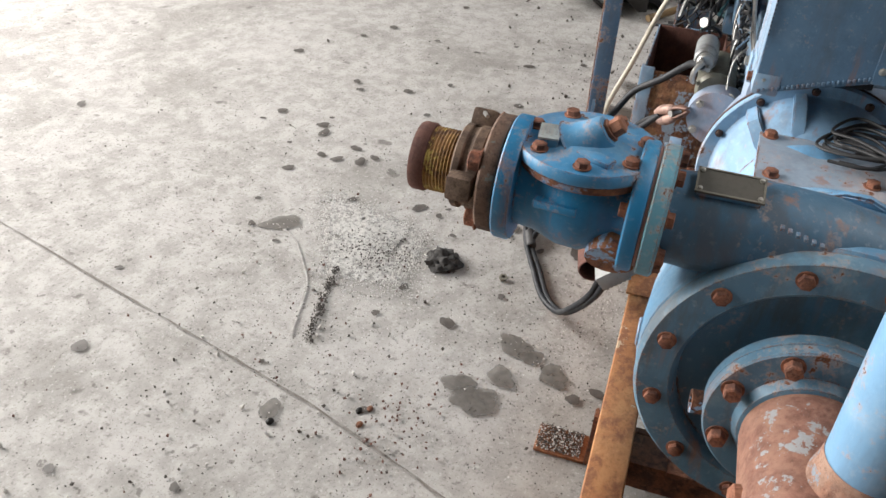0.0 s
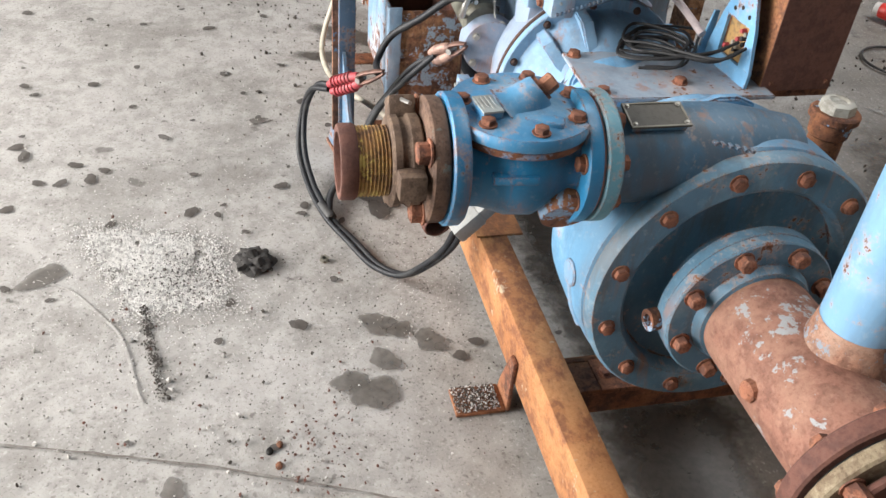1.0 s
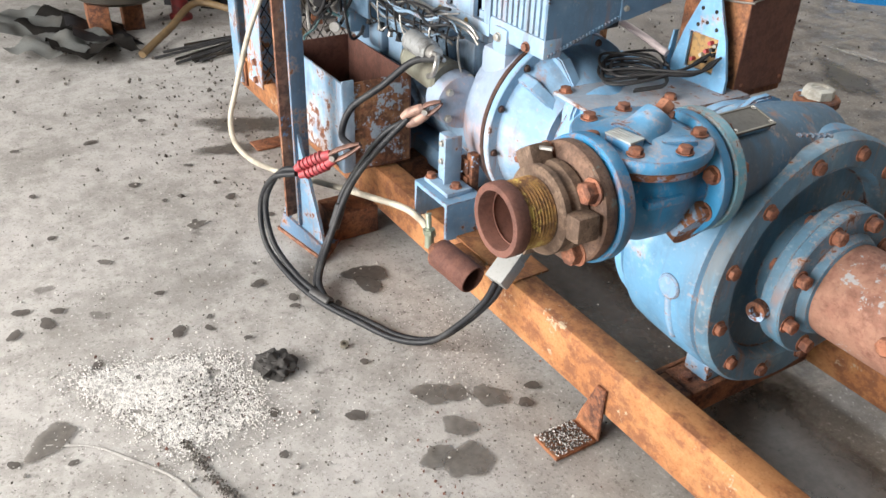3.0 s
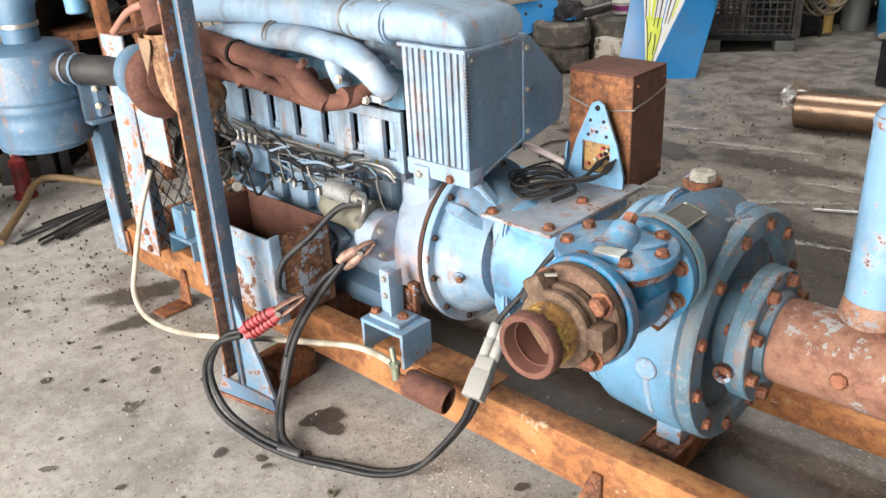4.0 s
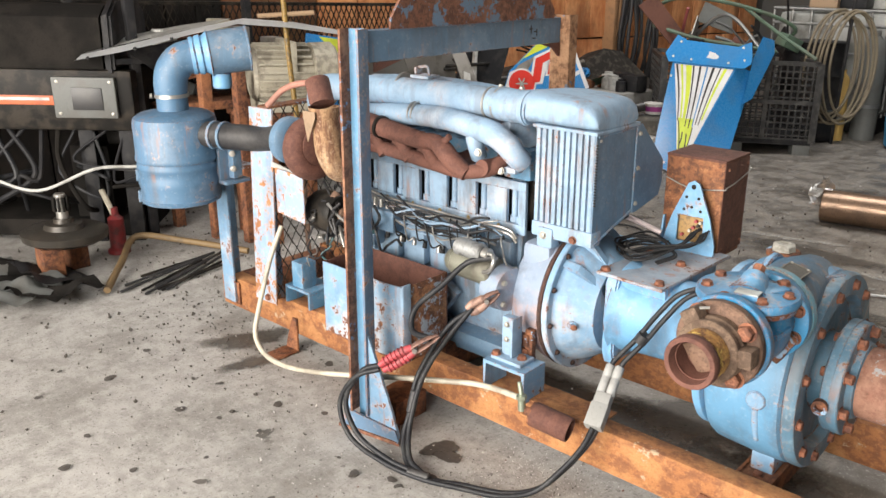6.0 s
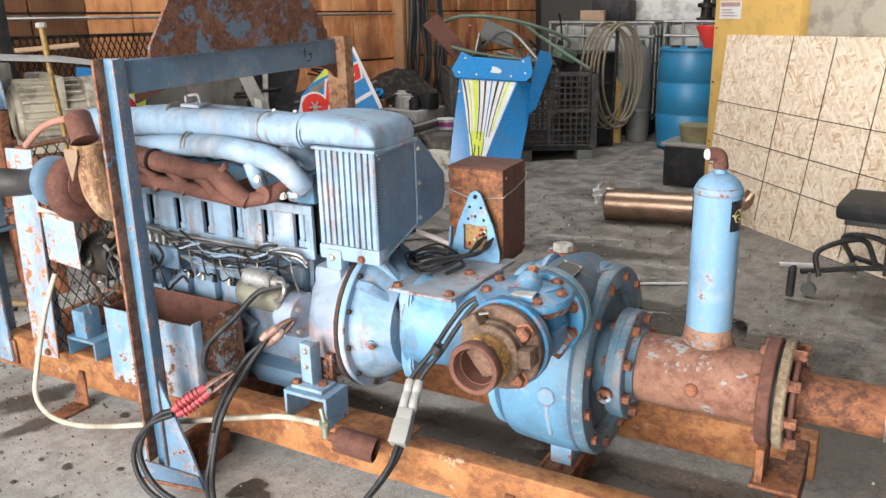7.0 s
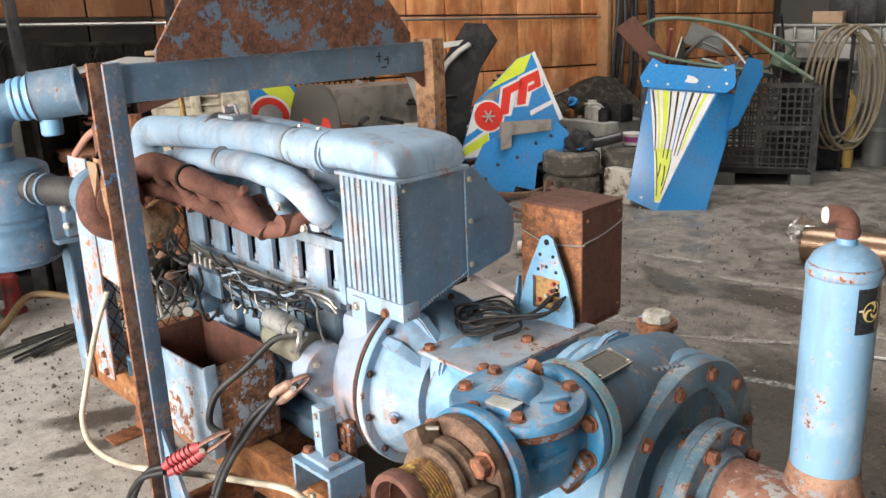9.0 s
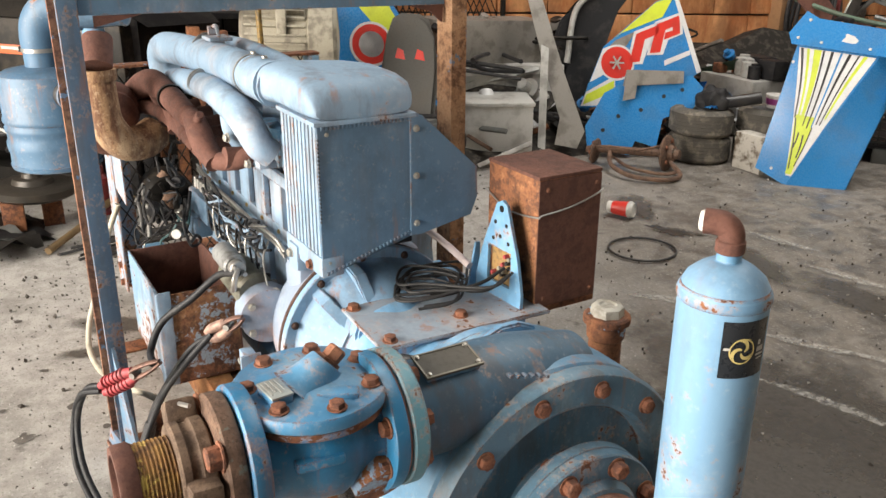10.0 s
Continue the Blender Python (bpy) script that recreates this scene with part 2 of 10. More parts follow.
M_BRASS_TAPE = rust_steel("yellow_brown_threads", (0.10, 0.045, 0.02, 1), (0.26, 0.13, 0.04, 1), (0.36, 0.22, 0.06, 1), paint=(0.46, 0.34, 0.09, 1), amount=0.62, rough=0.8)
M_TAN_RUST = rust_steel("tan_heat_stained_steel", (0.14, 0.065, 0.035, 1), (0.32, 0.19, 0.10, 1), (0.5, 0.38, 0.25, 1), stretch=(1, 1, 0.3))
M_BOLT = rust_steel("rusty_bolt_steel", (0.09, 0.035, 0.022, 1), (0.26, 0.1, 0.055, 1), (0.32, 0.14, 0.08, 1))
M_BOLT_ZINC = plain("zinc_bolt_steel", (0.42, 0.4, 0.36, 1), 0.45, 0.7)
M_STEEL = plain("worn_steel", (0.4, 0.39, 0.37, 1), 0.4, 0.8)
M_ALU = plain("dull_aluminium", (0.62, 0.62, 0.62, 1), 0.45, 0.5, 0.25)
M_RUBBER = plain("black_rubber", (0.018, 0.018, 0.02, 1), 0.55, 0, 0.35, (0.08, 0.075, 0.07, 1))
M_CABLE = plain("grey_black_cable_sheath", (0.016, 0.017, 0.02, 1), 0.5, 0, 0.45, (0.06, 0.06, 0.058, 1), 14, gloss=0.3)
M_TYRE = plain("dusty_tyre_rubber", (0.085, 0.078, 0.068, 1), 0.9, 0, 0.7, (0.24, 0.21, 0.17, 1), 12)
M_BLACK = plain("black_plastic", (0.022, 0.022, 0.024, 1), 0.5, 0, 0.3, (0.08, 0.075, 0.07, 1), gloss=0.12)
M_DARK = plain("dark_grease", (0.014, 0.013, 0.012, 1), 0.4, 0, 0.4, gloss=0.12)
M_GREY = plain("grey_plastic", (0.36, 0.36, 0.34, 1), 0.5, 0, 0.3)
M_WHITE = plain("white_plastic", (0.62, 0.61, 0.58, 1), 0.45, 0, 0.3)
M_CREAM = plain("cream_hose", (0.46, 0.42, 0.34, 1), 0.5, 0, 0.5)
M_RED = plain("red_rubber", (0.36, 0.045, 0.055, 1), 0.55, 0, 0.6, (0.16, 0.06, 0.06, 1), 30)
M_COPPER = plain("copper_clamp_metal", (0.34, 0.21, 0.165, 1), 0.55, 0.2, 0.7, (0.1, 0.06, 0.05, 1), 40)
M_PLATE = plain("dull_name_plate_metal", (0.2, 0.185, 0.15, 1), 0.5, 0.2, 0.4)
M_BLACKPLATE = plain("dark_name_plate", (0.075, 0.068, 0.055, 1), 0.6, 0, 0.4)
M_YELLOW = plain("yellow_paint", (0.62, 0.4, 0.12, 1), 0.5, 0, 0.2)
M_WOOD = plain("grey_brown_wood", (0.3, 0.2, 0.12, 1), 0.75, 0, 0.4)


# ---- mesh tools: everything is modelled in world metres ----
def ring_axes(d):
    d = Vector(d).normalized()
    u = d.orthogonal().normalized()
    if abs(d.z) < 0.9:
        u = Vector((0, 0, 1)).cross(d).normalized()
    return u, d.cross(u).normalized(), d


def box(bm, lo, hi, bevel=0.003, m=None):
    lo, hi = Vector(lo), Vector(hi)
    r = bmesh.ops.create_cube(bm, size=1, matrix=(m or Matrix()) @ Matrix.LocRotScale((lo + hi) / 2, None, hi - lo))
    if bevel:
        es = list({e for v in r["verts"] for e in v.link_edges})
        bmesh.ops.bevel(bm, geom=es, offset=bevel, segments=2, affect='EDGES', profile=0.6)
    return bm


def lathe(bm, p, d, profile, seg=40, caps=True, sweep=360.0):
    """Turns (distance along d, radius) pairs round the line from p along d."""
    u, w, d = ring_axes(d)
    p = Vector(p)
    rows = []
    full = sweep >= 360
    n = seg if full else seg + 1
    for a, r in profile:
        row = []
        for i in range(n):
            th = radians(sweep) * i / seg
            row.append(bm.verts.new(p + d * a + (u * math.cos(th) + w * math.sin(th)) * max(r, 1e-4)))
        rows.append(row)
    for r0, r1 in zip(rows, rows[1:]):
        for i in range(seg):
            j = (i + 1) % n
            bm.faces.new((r0[i], r0[j], r1[j], r1[i]))
    for row, flip in ((rows[0], True), (rows[-1], False)):
        if full and caps and profile[0 if flip else -1][1] > 1e-3:
            bm.faces.new(row[::-1] if flip else row)
    return bm


def rod(bm, a, b, r, r2=None, seg=20, bevel=0.0):
    a, b = Vector(a), Vector(b)
    L = (b - a).length
    r2 = r if r2 is None else r2
    e = min(bevel, L / 3)
    prof = [(0, r), (L, r2)] if not e else [(0, r - e), (e, r), (L - e, r2), (L, r2 - e)]
    return lathe(bm, a, b - a, prof, seg)


def pipe_shell(bm, a, b, r, wall=0.006, seg=32, flare=0.0):
    """A hollow pipe, open at b."""
    a, b = Vector(a), Vector(b)
    L = (b - a).length
    return lathe(bm, a, b - a, [(0, r), (L - 0.004, r + flare), (L, r + flare - 0.002), (L, r - wall), (0.002, r - wall)], seg)


def glide(points, n=8):
    """A smooth line through the points."""
    ps = [Vector(p) for p in points]
    ps = [ps[0] * 2 - ps[1]] + ps + [ps[-1] * 2 - ps[-2]]
    out = []
    for i in range(1, len(ps) - 2):
        for j in range(n):
            t = j / n
            a, b, c, d = ps[i - 1:i + 3]
            out.append(0.5 * ((2 * b) + (c - a) * t + (2 * a - 5 * b + 4 * c - d) * t * t + (3 * b - a - 3 * c + d) * t ** 3))
    return out + [ps[-2]]


def tube(bm, points, r, seg=10, n=8, smooth=True, radii=None, squash=1.0):
    """A round bar or hose along a line; radii: one for each given point."""
    ps = glide(points, n) if smooth else [Vector(p) for p in points]
    rows = []
    prev = None
    for i, p in enumerate(ps):
        d = (ps[min(i + 1, len(ps) - 1)] - ps[max(i - 1, 0)]).normalized()
        if prev is None:
            u = ring_axes(d)[0]
        else:
            u = (prev - d * prev.dot(d)).normalized()
        prev = u
        w = d.cross(u)
        rr = r
        if radii:
            f = i / (len(ps) - 1) * (len(radii) - 1)
            k = min(int(f), len(radii) - 2)
            rr = radii[k] + (radii[k + 1] - radii[k]) * (f - k)
        rows.append([bm.verts.new(p + (u * math.cos(2 * math.pi * j / seg) + w * math.sin(2 * math.pi * j / seg) * squash) * rr) for j in range(seg)])
    for r0, r1 in zip(rows, rows[1:]):
        for j in range(seg):
            bm.faces.new((r0[j], r0[(j + 1) % seg], r1[(j + 1) % seg], r1[j]))
    bm.faces.new(rows[0][::-1]), bm.faces.new(rows[-1])
    return bm


def slab(bm, outline, thick, m, bevel=0.0, holes=()):
    """A plate: an outline in x, y raised by thick along z, laid by m."""
    n = len(outline)
    lo = [bm.verts.new(m @ Vector((x, y, 0))) for x, y in outline]
    hi = [bm.verts.new(m @ Vector((x, y, thick))) for x, y in outline]
    fs = [bm.faces.new(lo[::-1]), bm.faces.new(hi)]
    for i in range(n):
        fs.append(bm.faces.new((lo[i], lo[(i + 1) % n], hi[(i + 1) % n], hi[i])))
    if bevel:
        bmesh.ops.bevel(bm, geom=list({e for f in fs[:2] for e in f.edges}), offset=bevel, segments=2, affect='EDGES')
    return bm


def frame_of(p, x, y):
    """A pose whose x and y axes point along x and (as nearly) y."""
    x = Vector(x).normalized()
    z = x.cross(Vector(y)).normalized()
    y = z.cross(x)
    return Matrix.Translation(p) @ Matrix((x, y, z)).transposed().to_4x4()


def sheet(bm, rows, thick=0.0):
    """A sheet through rows of points."""
    vs = [[bm.verts.new(p) for p in row] for row in rows]
    fs = []
    for a, b in zip(vs, vs[1:]):
        for i in range(len(a) - 1):
            fs.append(bm.faces.new((a[i], a[i + 1], b[i + 1], b[i])))
    if thick:
        bmesh.ops.solidify(bm, geom=fs, thickness=thick)
    return bm


def thing(name, label, category, base, group="", kind=""):
    ob = new(name)
    settle(ob, base)
    ob.empty_display_size = 0.05
    return tagged(ob, label, category, group, kind)


def mesh_of(name, bm, material, angle=38):
    bmesh.ops.recalc_face_normals(bm, faces=bm.faces[:])
    me = bpy.data.meshes.new(name)
    bm.to_mesh(me)
    bm.free()
    me.materials.append(material)
    me.shade_smooth()
    me.set_sharp_from_angle(angle=radians(angle))
    return me


def part(name, bm, material, parent, label="", angle=38):
    ob = new(name, mesh_of(name, bm, material, angle))
    top = ob
    if parent:
        ob.parent = top = parent
        while top.parent:
            top = top.parent
        if parent.parent is None:
            ob.matrix_parent_inverse = Matrix.Translation(-drawn_at[parent.name])
    else:
        settle(ob, (0, 0, 0))
        if ob.name in stores:
            drawn_at[ob.name] = Vector()
            ob.matrix_basis = PLAN.copy()
    if top.name in stores:
        ob.data.transform(LEVEL)
    return tagged(ob, label)


def parts_of(name, bm, material, parent, label=""):
    """Every loose piece of the mesh becomes a part of its own."""
    seen, groups = set(), []
    for v in bm.verts:
        if v in seen:
            continue
        seen.add(v)
        group, todo = [], [v]
        while todo:
            q = todo.pop()
            group.append(q)
            for e in q.link_edges:
                o = e.other_vert(q)
                if o not in seen:
                    seen.add(o)
                    todo.append(o)
        groups.append(group)
    for group in groups:
        one = bmesh.new()
        copy = {v: one.verts.new(v.co) for v in group}
        for f in {f for v in group for f in v.link_faces}:
            one.faces.new([copy[v] for v in f.verts])
        part(name, one, material, parent, label)
    bm.free()


def channel(bm, length, w, d, t, m):
    """A U section, w across its back and d deep, raised along z by length; it opens to -y."""
    h = w / 2
    return slab(bm, [(-h, -d), (-h + t, -d), (-h + t, -t), (h - t, -t), (h - t, -d), (h, -d), (h, 0), (-h, 0)], length, m, 0.0012)


BM = bmesh.new
bolt_meshes = {}


def bolt(parent, p, d, r=0.014, material=None, name="bolt", long=0.6):
    """A hexagon head on a washer, at p, pointing along d; alike bolts share a mesh."""
    material = material or M_BOLT
    key = (round(r, 4), material.name, long)
    if key not in bolt_meshes:
        bm = BM()
        lathe(bm, (0, 0, 0), (0, 0, 1), [(0, r * 1.25), (r * 0.16, r * 1.25), (r * 0.18, r * 1.0)], 14)
        lathe(bm, (0, 0, r * 0.15), (0, 0, 1), [(0, r), (r * long * 1.2, r), (r * long * 1.35, r * 0.82)], 6)
        bolt_meshes[key] = mesh_of("bolt", bm, material, 30)
    ob = new(name, bolt_meshes[key])
    turn = Vector(d).to_track_quat('Z', 'Y').to_matrix().to_4x4()
    m = Matrix.Translation(p) @ turn @ pose(0, 0, 0, 0, 0, (hash_of(p) * 360) % 360)
    ob.parent = top = parent
    while top.parent:
        top = top.parent
    if top.name in stores:
        m = Matrix.Translation(LEVEL @ Vector(p) - Vector(p)) @ m
    if parent.parent is None:
        m = Matrix.Translation(-drawn_at[parent.name]) @ m
    ob.matrix_local = m
    return ob


def hash_of(p):
    return abs(math.sin(p[0] * 127.1 + p[1] * 311.7 + p[2] * 74.7) * 43758.5453) % 1


def bolt_ring(parent, c, d, radius, count, r=0.014, phase=0.0, material=None, skip=()):
    u, w, d = ring_axes(d)
    for i in range(count):
        if i in skip:
            continue
        th = radians(phase + 360 * i / count)
        bolt(parent, Vector(c) + (u * math.cos(th) + w * math.sin(th)) * radius, d, r, material)


# ---- the skid: two rusted box rails with cross members ----



def build_skid():
    sk = thing("skid_frame", "orange rusted steel skid of two box rails on the concrete floor", "skid frame", (-0.8, 0, 0))
    for y0 in (-0.308, 0.235):
        bm = BM()
        box(bm, (-2.46, y0, 0.076), (0.50, y0 + 0.073, 0.212), 0.012)
        part("rail", bm, M_RAIL, sk)
    for x0, w, z0, h in ((-2.44, 0.09, 0.085, 0.115), (-1.36, 0.09, 0.08, 0.11), (-0.20, 0.1, 0.08, 0.07), (0.43, 0.05, 0.08, 0.13)):
        bm = BM()
        box(bm, (x0, -0.234, z0), (x0 + w, 0.234, z0 + h), 0.006)
        part("cross_member", bm, M_RUST, sk, "dark brown rusted cross member")
    # feet: a bent plate, three-cornered on the rail's side and flat on the floor
    for x in (-0.196, -1.937):
        for s in (-1, 1):
            foot = BM()
            box(foot, (x - 0.078, min(s * 0.43, s * 0.319), 0.002), (x, max(s * 0.43, s * 0.319), 0.011), 0.002)
            slab(foot, [(-0.078, 0.004), (0, 0.004), (0, 0.148), (-0.028, 0.148), (-0.064, 0.05)], 0.009, Matrix.Translation((x, s * 0.309 if s < 0 else 0.318, 0)) @ frame_of((0, 0, 0), (1, 0, 0), (0, 0, 1)), 0.002)
            part("foot", foot, M_RUST, sk)
    # engine mount: an upturned channel on the rail, with an upright to the bell housing
    mount = BM()
    channel(mount, 0.11, 0.16, 0.105, 0.010, frame_of((-0.872, -0.347, 0.316), (-1, 0, 0), (0, 0, 1)))
    part("engine_mount", mount, M_BLUE_RUSTY, sk, "rust-edged blue channel engine mount")
    up = BM()
    box(up, (-0.918, -0.297, 0.328), (-0.878, -0.267, 0.455), 0.003)
    box(up, (-0.878, -0.307, 0.328), (-0.870, -0.257, 0.455), 0.002)
    box(up, (-0.937, -0.327, 0.3165), (-0.822, -0.252, 0.328), 0.002)
    u = part("mount_upright", up, M_BLUE_CHALK, sk)
    bolt(u, (-0.927, -0.312, 0.328), (0, 0, 1), 0.013)
    bolt(u, (-0.846, -0.287, 0.328), (0, 0, 1), 0.013)
    bolt(u, (-0.898, -0.298, 0.432), (0, -1, 0), 0.008, M_BOLT_ZINC)
    bolt(u, (-0.898, -0.298, 0.382), (0, -1, 0), 0.008, M_BOLT_ZINC)
    # second mount near the front of the engine
    m2 = BM()
    box(m2, (-1.989, -0.322, 0.274), (-1.84, -0.19, 0.286), 0.002)
    box(m2, (-1.989, -0.322, 0.212), (-1.979, -0.19, 0.274), 0.002)
    box(m2, (-1.85, -0.322, 0.212), (-1.84, -0.19, 0.274), 0.002)
    box(m2, (-1.95, -0.314, 0.286), (-1.884, -0.245, 0.391), 0.004)
    part("front_mount", m2, M_BLUE, sk)
    # plate welded along the rail under the mount, and the bar that carries the drain pipe
    strap = BM()
    box(strap, (-1.05, -0.315, 0.2125), (-0.55, -0.20, 0.2185), 0.003)
    box(strap, (-0.77, -0.39, 0.205), (-0.65, -0.30, 0.2115), 0.002)
    part("welded_plate", strap, M_RAIL, sk)
    return sk


build_skid()


def build_drain_pipe():
    t = thing("drain_pipe", "short rusty brown open pipe stub lying on the skid rail", "pipe", (-0.6, -0.41, 0.215))
    bm = BM()
    pipe_shell(bm, (-0.665, -0.425, 0.248), (-0.553, -0.402, 0.228), 0.037, 0.005)
    part("pipe", bm, M_RUST_CAST, t)
    bm = BM()
    rod(bm, (-0.672, -0.427, 0.249), (-0.66, -0.424, 0.247), 0.034, seg=24)
    rod(bm, (-0.69, -0.432, 0.252), (-0.67, -0.427, 0.249), 0.014)
    part("end_plug", bm, M_RUST, t)
    bm = BM()
    rod(bm, (-0.70, -0.434, 0.25), (-0.705, -0.433, 0.30), 0.012, 0.010)
    rod(bm, (-0.705, -0.433, 0.30), (-0.715, -0.43, 0.335), 0.007)
    lathe(bm, (-0.703, -0.4335, 0.285), (-0.1, 0, 1), [(0, 0.016), (0.012, 0.016)], 6)
    part("hose_fitting", bm, plain("green_brass_fitting", (0.32, 0.36, 0.28, 1), 0.4, 0.6), t, "greenish brass hose fitting")
    bm = BM()
    box(bm, (-0.68, -0.40, 0.205), (-0.60, -0.33, 0.2115), 0.002)
    part("support_bar", bm, M_RUST, t)


build_drain_pipe()


# ---- lifting frame over the engine ----
M_FLANGE = weathered_paint("rust_edged_blue", (0.09, 0.16, 0.25, 1), (0.2, 0.28, 0.36, 1), 0.68, 0.4, orange=0.3)


M_POST_RUST = rust_steel("rusted_post_flange", (0.10, 0.042, 0.026, 1), (0.22, 0.095, 0.055, 1), (0.32, 0.16, 0.09, 1), paint=(0.12, 0.21, 0.32, 1), amount=0.35, fleck=0.6)


def build_lifting_frame():
    t = thing("lifting_frame", "blue painted steel lifting frame with rust streaks, straddling the engine", "steel frame", (-1.29, 0.02, 0))
    base, top = Vector((-1.295, -0.497, 0.0)), Vector((-1.28, -0.498, 1.311))
    zaxis = (top - base).normalized()
    xa = Vector((0.985, 0.17, 0)).normalized()
    ya = zaxis.cross(xa).normalized()
    L = (top - base).length
    m = Matrix.Translation(base) @ Matrix((xa, ya, zaxis)).transposed().to_4x4()
    bm = BM()
    slab(bm, [(-0.052, -0.016), (0.004, -0.016), (0.004, -0.008), (-0.052, -0.008)], L, m, 0.001)
    post = part("near_post", bm, M_BLUE, t, "upright blue steel channel with rusted flange edges")
    for x in (-0.061, 0.004):
        bm = BM()
        box(bm, (x, -0.056, 0.07), (x + 0.009, -0.008, L), 0.002, m)
        part("flange", bm, M_POST_RUST if x < 0 else M_FLANGE, post)
    bm = BM()
    slab(bm, [(0.0135, 0.02), (0.13, 0.02), (0.10, 0.12), (0.0135, 0.36)], 0.010, m @ frame_of((0, -0.036, 0), (1, 0, 0), (0, 0, 1)))
    slab(bm, [(-0.0615, 0.02), (-0.10, 0.02), (-0.0615, 0.16)], 0.010, m @ frame_of((0, -0.036, 0), (1, 0, 0), (0, 0, 1)))
    parts_of("gusset", bm, M_BLUE_RUSTY, t)
    bm = BM()
    slab(bm, [(-0.11, -0.06), (0.14, -0.06), (0.06, 0.06), (-0.08, 0.06)], 0.012, m @ pose(0, 0, 0.001))
    part("base_plate", bm, M_POST_RUST, t, "rusted base plate")
    bm = BM()
    slab(bm, [(-0.105, 0.012), (0.135, 0.012), (0.12, 0.05), (-0.075, 0.075)], 0.008, m @ frame_of((0, -0.047, 0), (1, 0, 0), (0, 0, 1)))
    part("front_skirt", bm, M_FLANGE, t, "pale blue skirt plate with rusted edges")
    bm = BM()
    box(bm, (-1.355, -0.455, 0.002), (-1.235, -0.309, 0.09), 0.004)
    part("outrigger", bm, M_RUST, t, "dark rusted outrigger beam")
    # far post, opening towards the engine
    bm = BM()
    channel(bm, 1.30, 0.085, 0.05, 0.009, frame_of((-1.30, 0.50, 0), (-1, 0, 0), (0, -1, 0)))
    part("far_post", bm, rust_steel("rust_orange_post", (0.13, 0.06, 0.03, 1), (0.33, 0.17, 0.09, 1), (0.45, 0.26, 0.15, 1), paint=(0.1, 0.16, 0.24, 1), amount=0.3), t)
    bm = BM()
    box(bm, (-1.37, 0.47, 0.002), (-1.24, 0.60, 0.016), 0.003)
    part("base_plate", bm, M_RUST, t)
    bm = BM()
    box(bm, (-1.355, 0.309, 0.002), (-1.245, 0.49, 0.09), 0.004)
    part("outrigger", bm, M_RUST, t, "dark rusted outrigger beam")
    # cross beam: a channel with short haunches
    a, b = Vector((-1.283, -0.50, 1.303)), Vector((-1.303, 0.50, 1.291))
    d = (b - a)
    mb = frame_of(a, d, (0, 0, 1))
    bm = BM()
    Lb = d.length
    channel(bm, Lb, 0.09, 0.05, 0.009, mb @ frame_of((0, -0.045, 0.004), (0, 1, 0), (0, 0, 1)))
    part("cross_beam", bm, M_BLUE_DEEP, t, "dark blue channel cross beam with rust patches")
    bm = BM()
    slab(bm, [(0.03, -0.091), (0.14, -0.091), (0.03, -0.118)], 0.010, mb)
    slab(bm, [(Lb - 0.01, -0.091), (Lb - 0.12, -0.091), (Lb - 0.05, -0.108), (Lb - 0.01, -0.14)], 0.010, mb)
    parts_of("haunch", bm, M_RUST_CAST, t)
    # lifting plate on the beam
    bm = BM()
    slab(bm, [(0.085, 0.002), (0.93, 0.002), (0.93, 0.03), (0.74, 0.26), (0.25, 0.26), (0.085, 0.03)], 0.010, mb @ pose(0, 0, 0.012))
    part("lifting_plate", bm, rust_steel("rust_with_dark_blue", (0.085, 0.035, 0.022, 1), (0.17, 0.07, 0.04, 1), (0.22, 0.1, 0.06, 1), paint=(0.1, 0.17, 0.25, 1), amount=0.55), t, "trapezoid lifting plate, dark blue rusting to brown")
    # pen marks on the beam
    ink = BM()
    for x, y, w, h in ((0.80, -0.035, 0.02, 0.004), (0.81, -0.05, 0.004, 0.03), (0.83, -0.045, 0.018, 0.004), (0.845, -0.06, 0.004, 0.025), (0.82, -0.068, 0.02, 0.004)):
        for z in (0.0045, -0.0055):
            box(ink, (x, y, z), (x + w, y + h, z + 0.001), 0, mb)
    parts_of("pen_mark", ink, M_DARK, t)
    return t


build_lifting_frame()

# ---- centrifugal pump ----
AXY, AXZ = 0.012, 0.455
AX = Vector((0, AXY, AXZ))


M_BLUE_NECK = weathered_paint("dark_neck_paint", (0.06, 0.135, 0.21, 1), (0.15, 0.25, 0.34, 1), 0.1, 0.3, grime=0.4)
M_BLUE_WORN = weathered_paint("worn_green_blue_paint", (0.085, 0.18, 0.26, 1), (0.26, 0.38, 0.44, 1), 0.28, 0.4, grime=0.5)


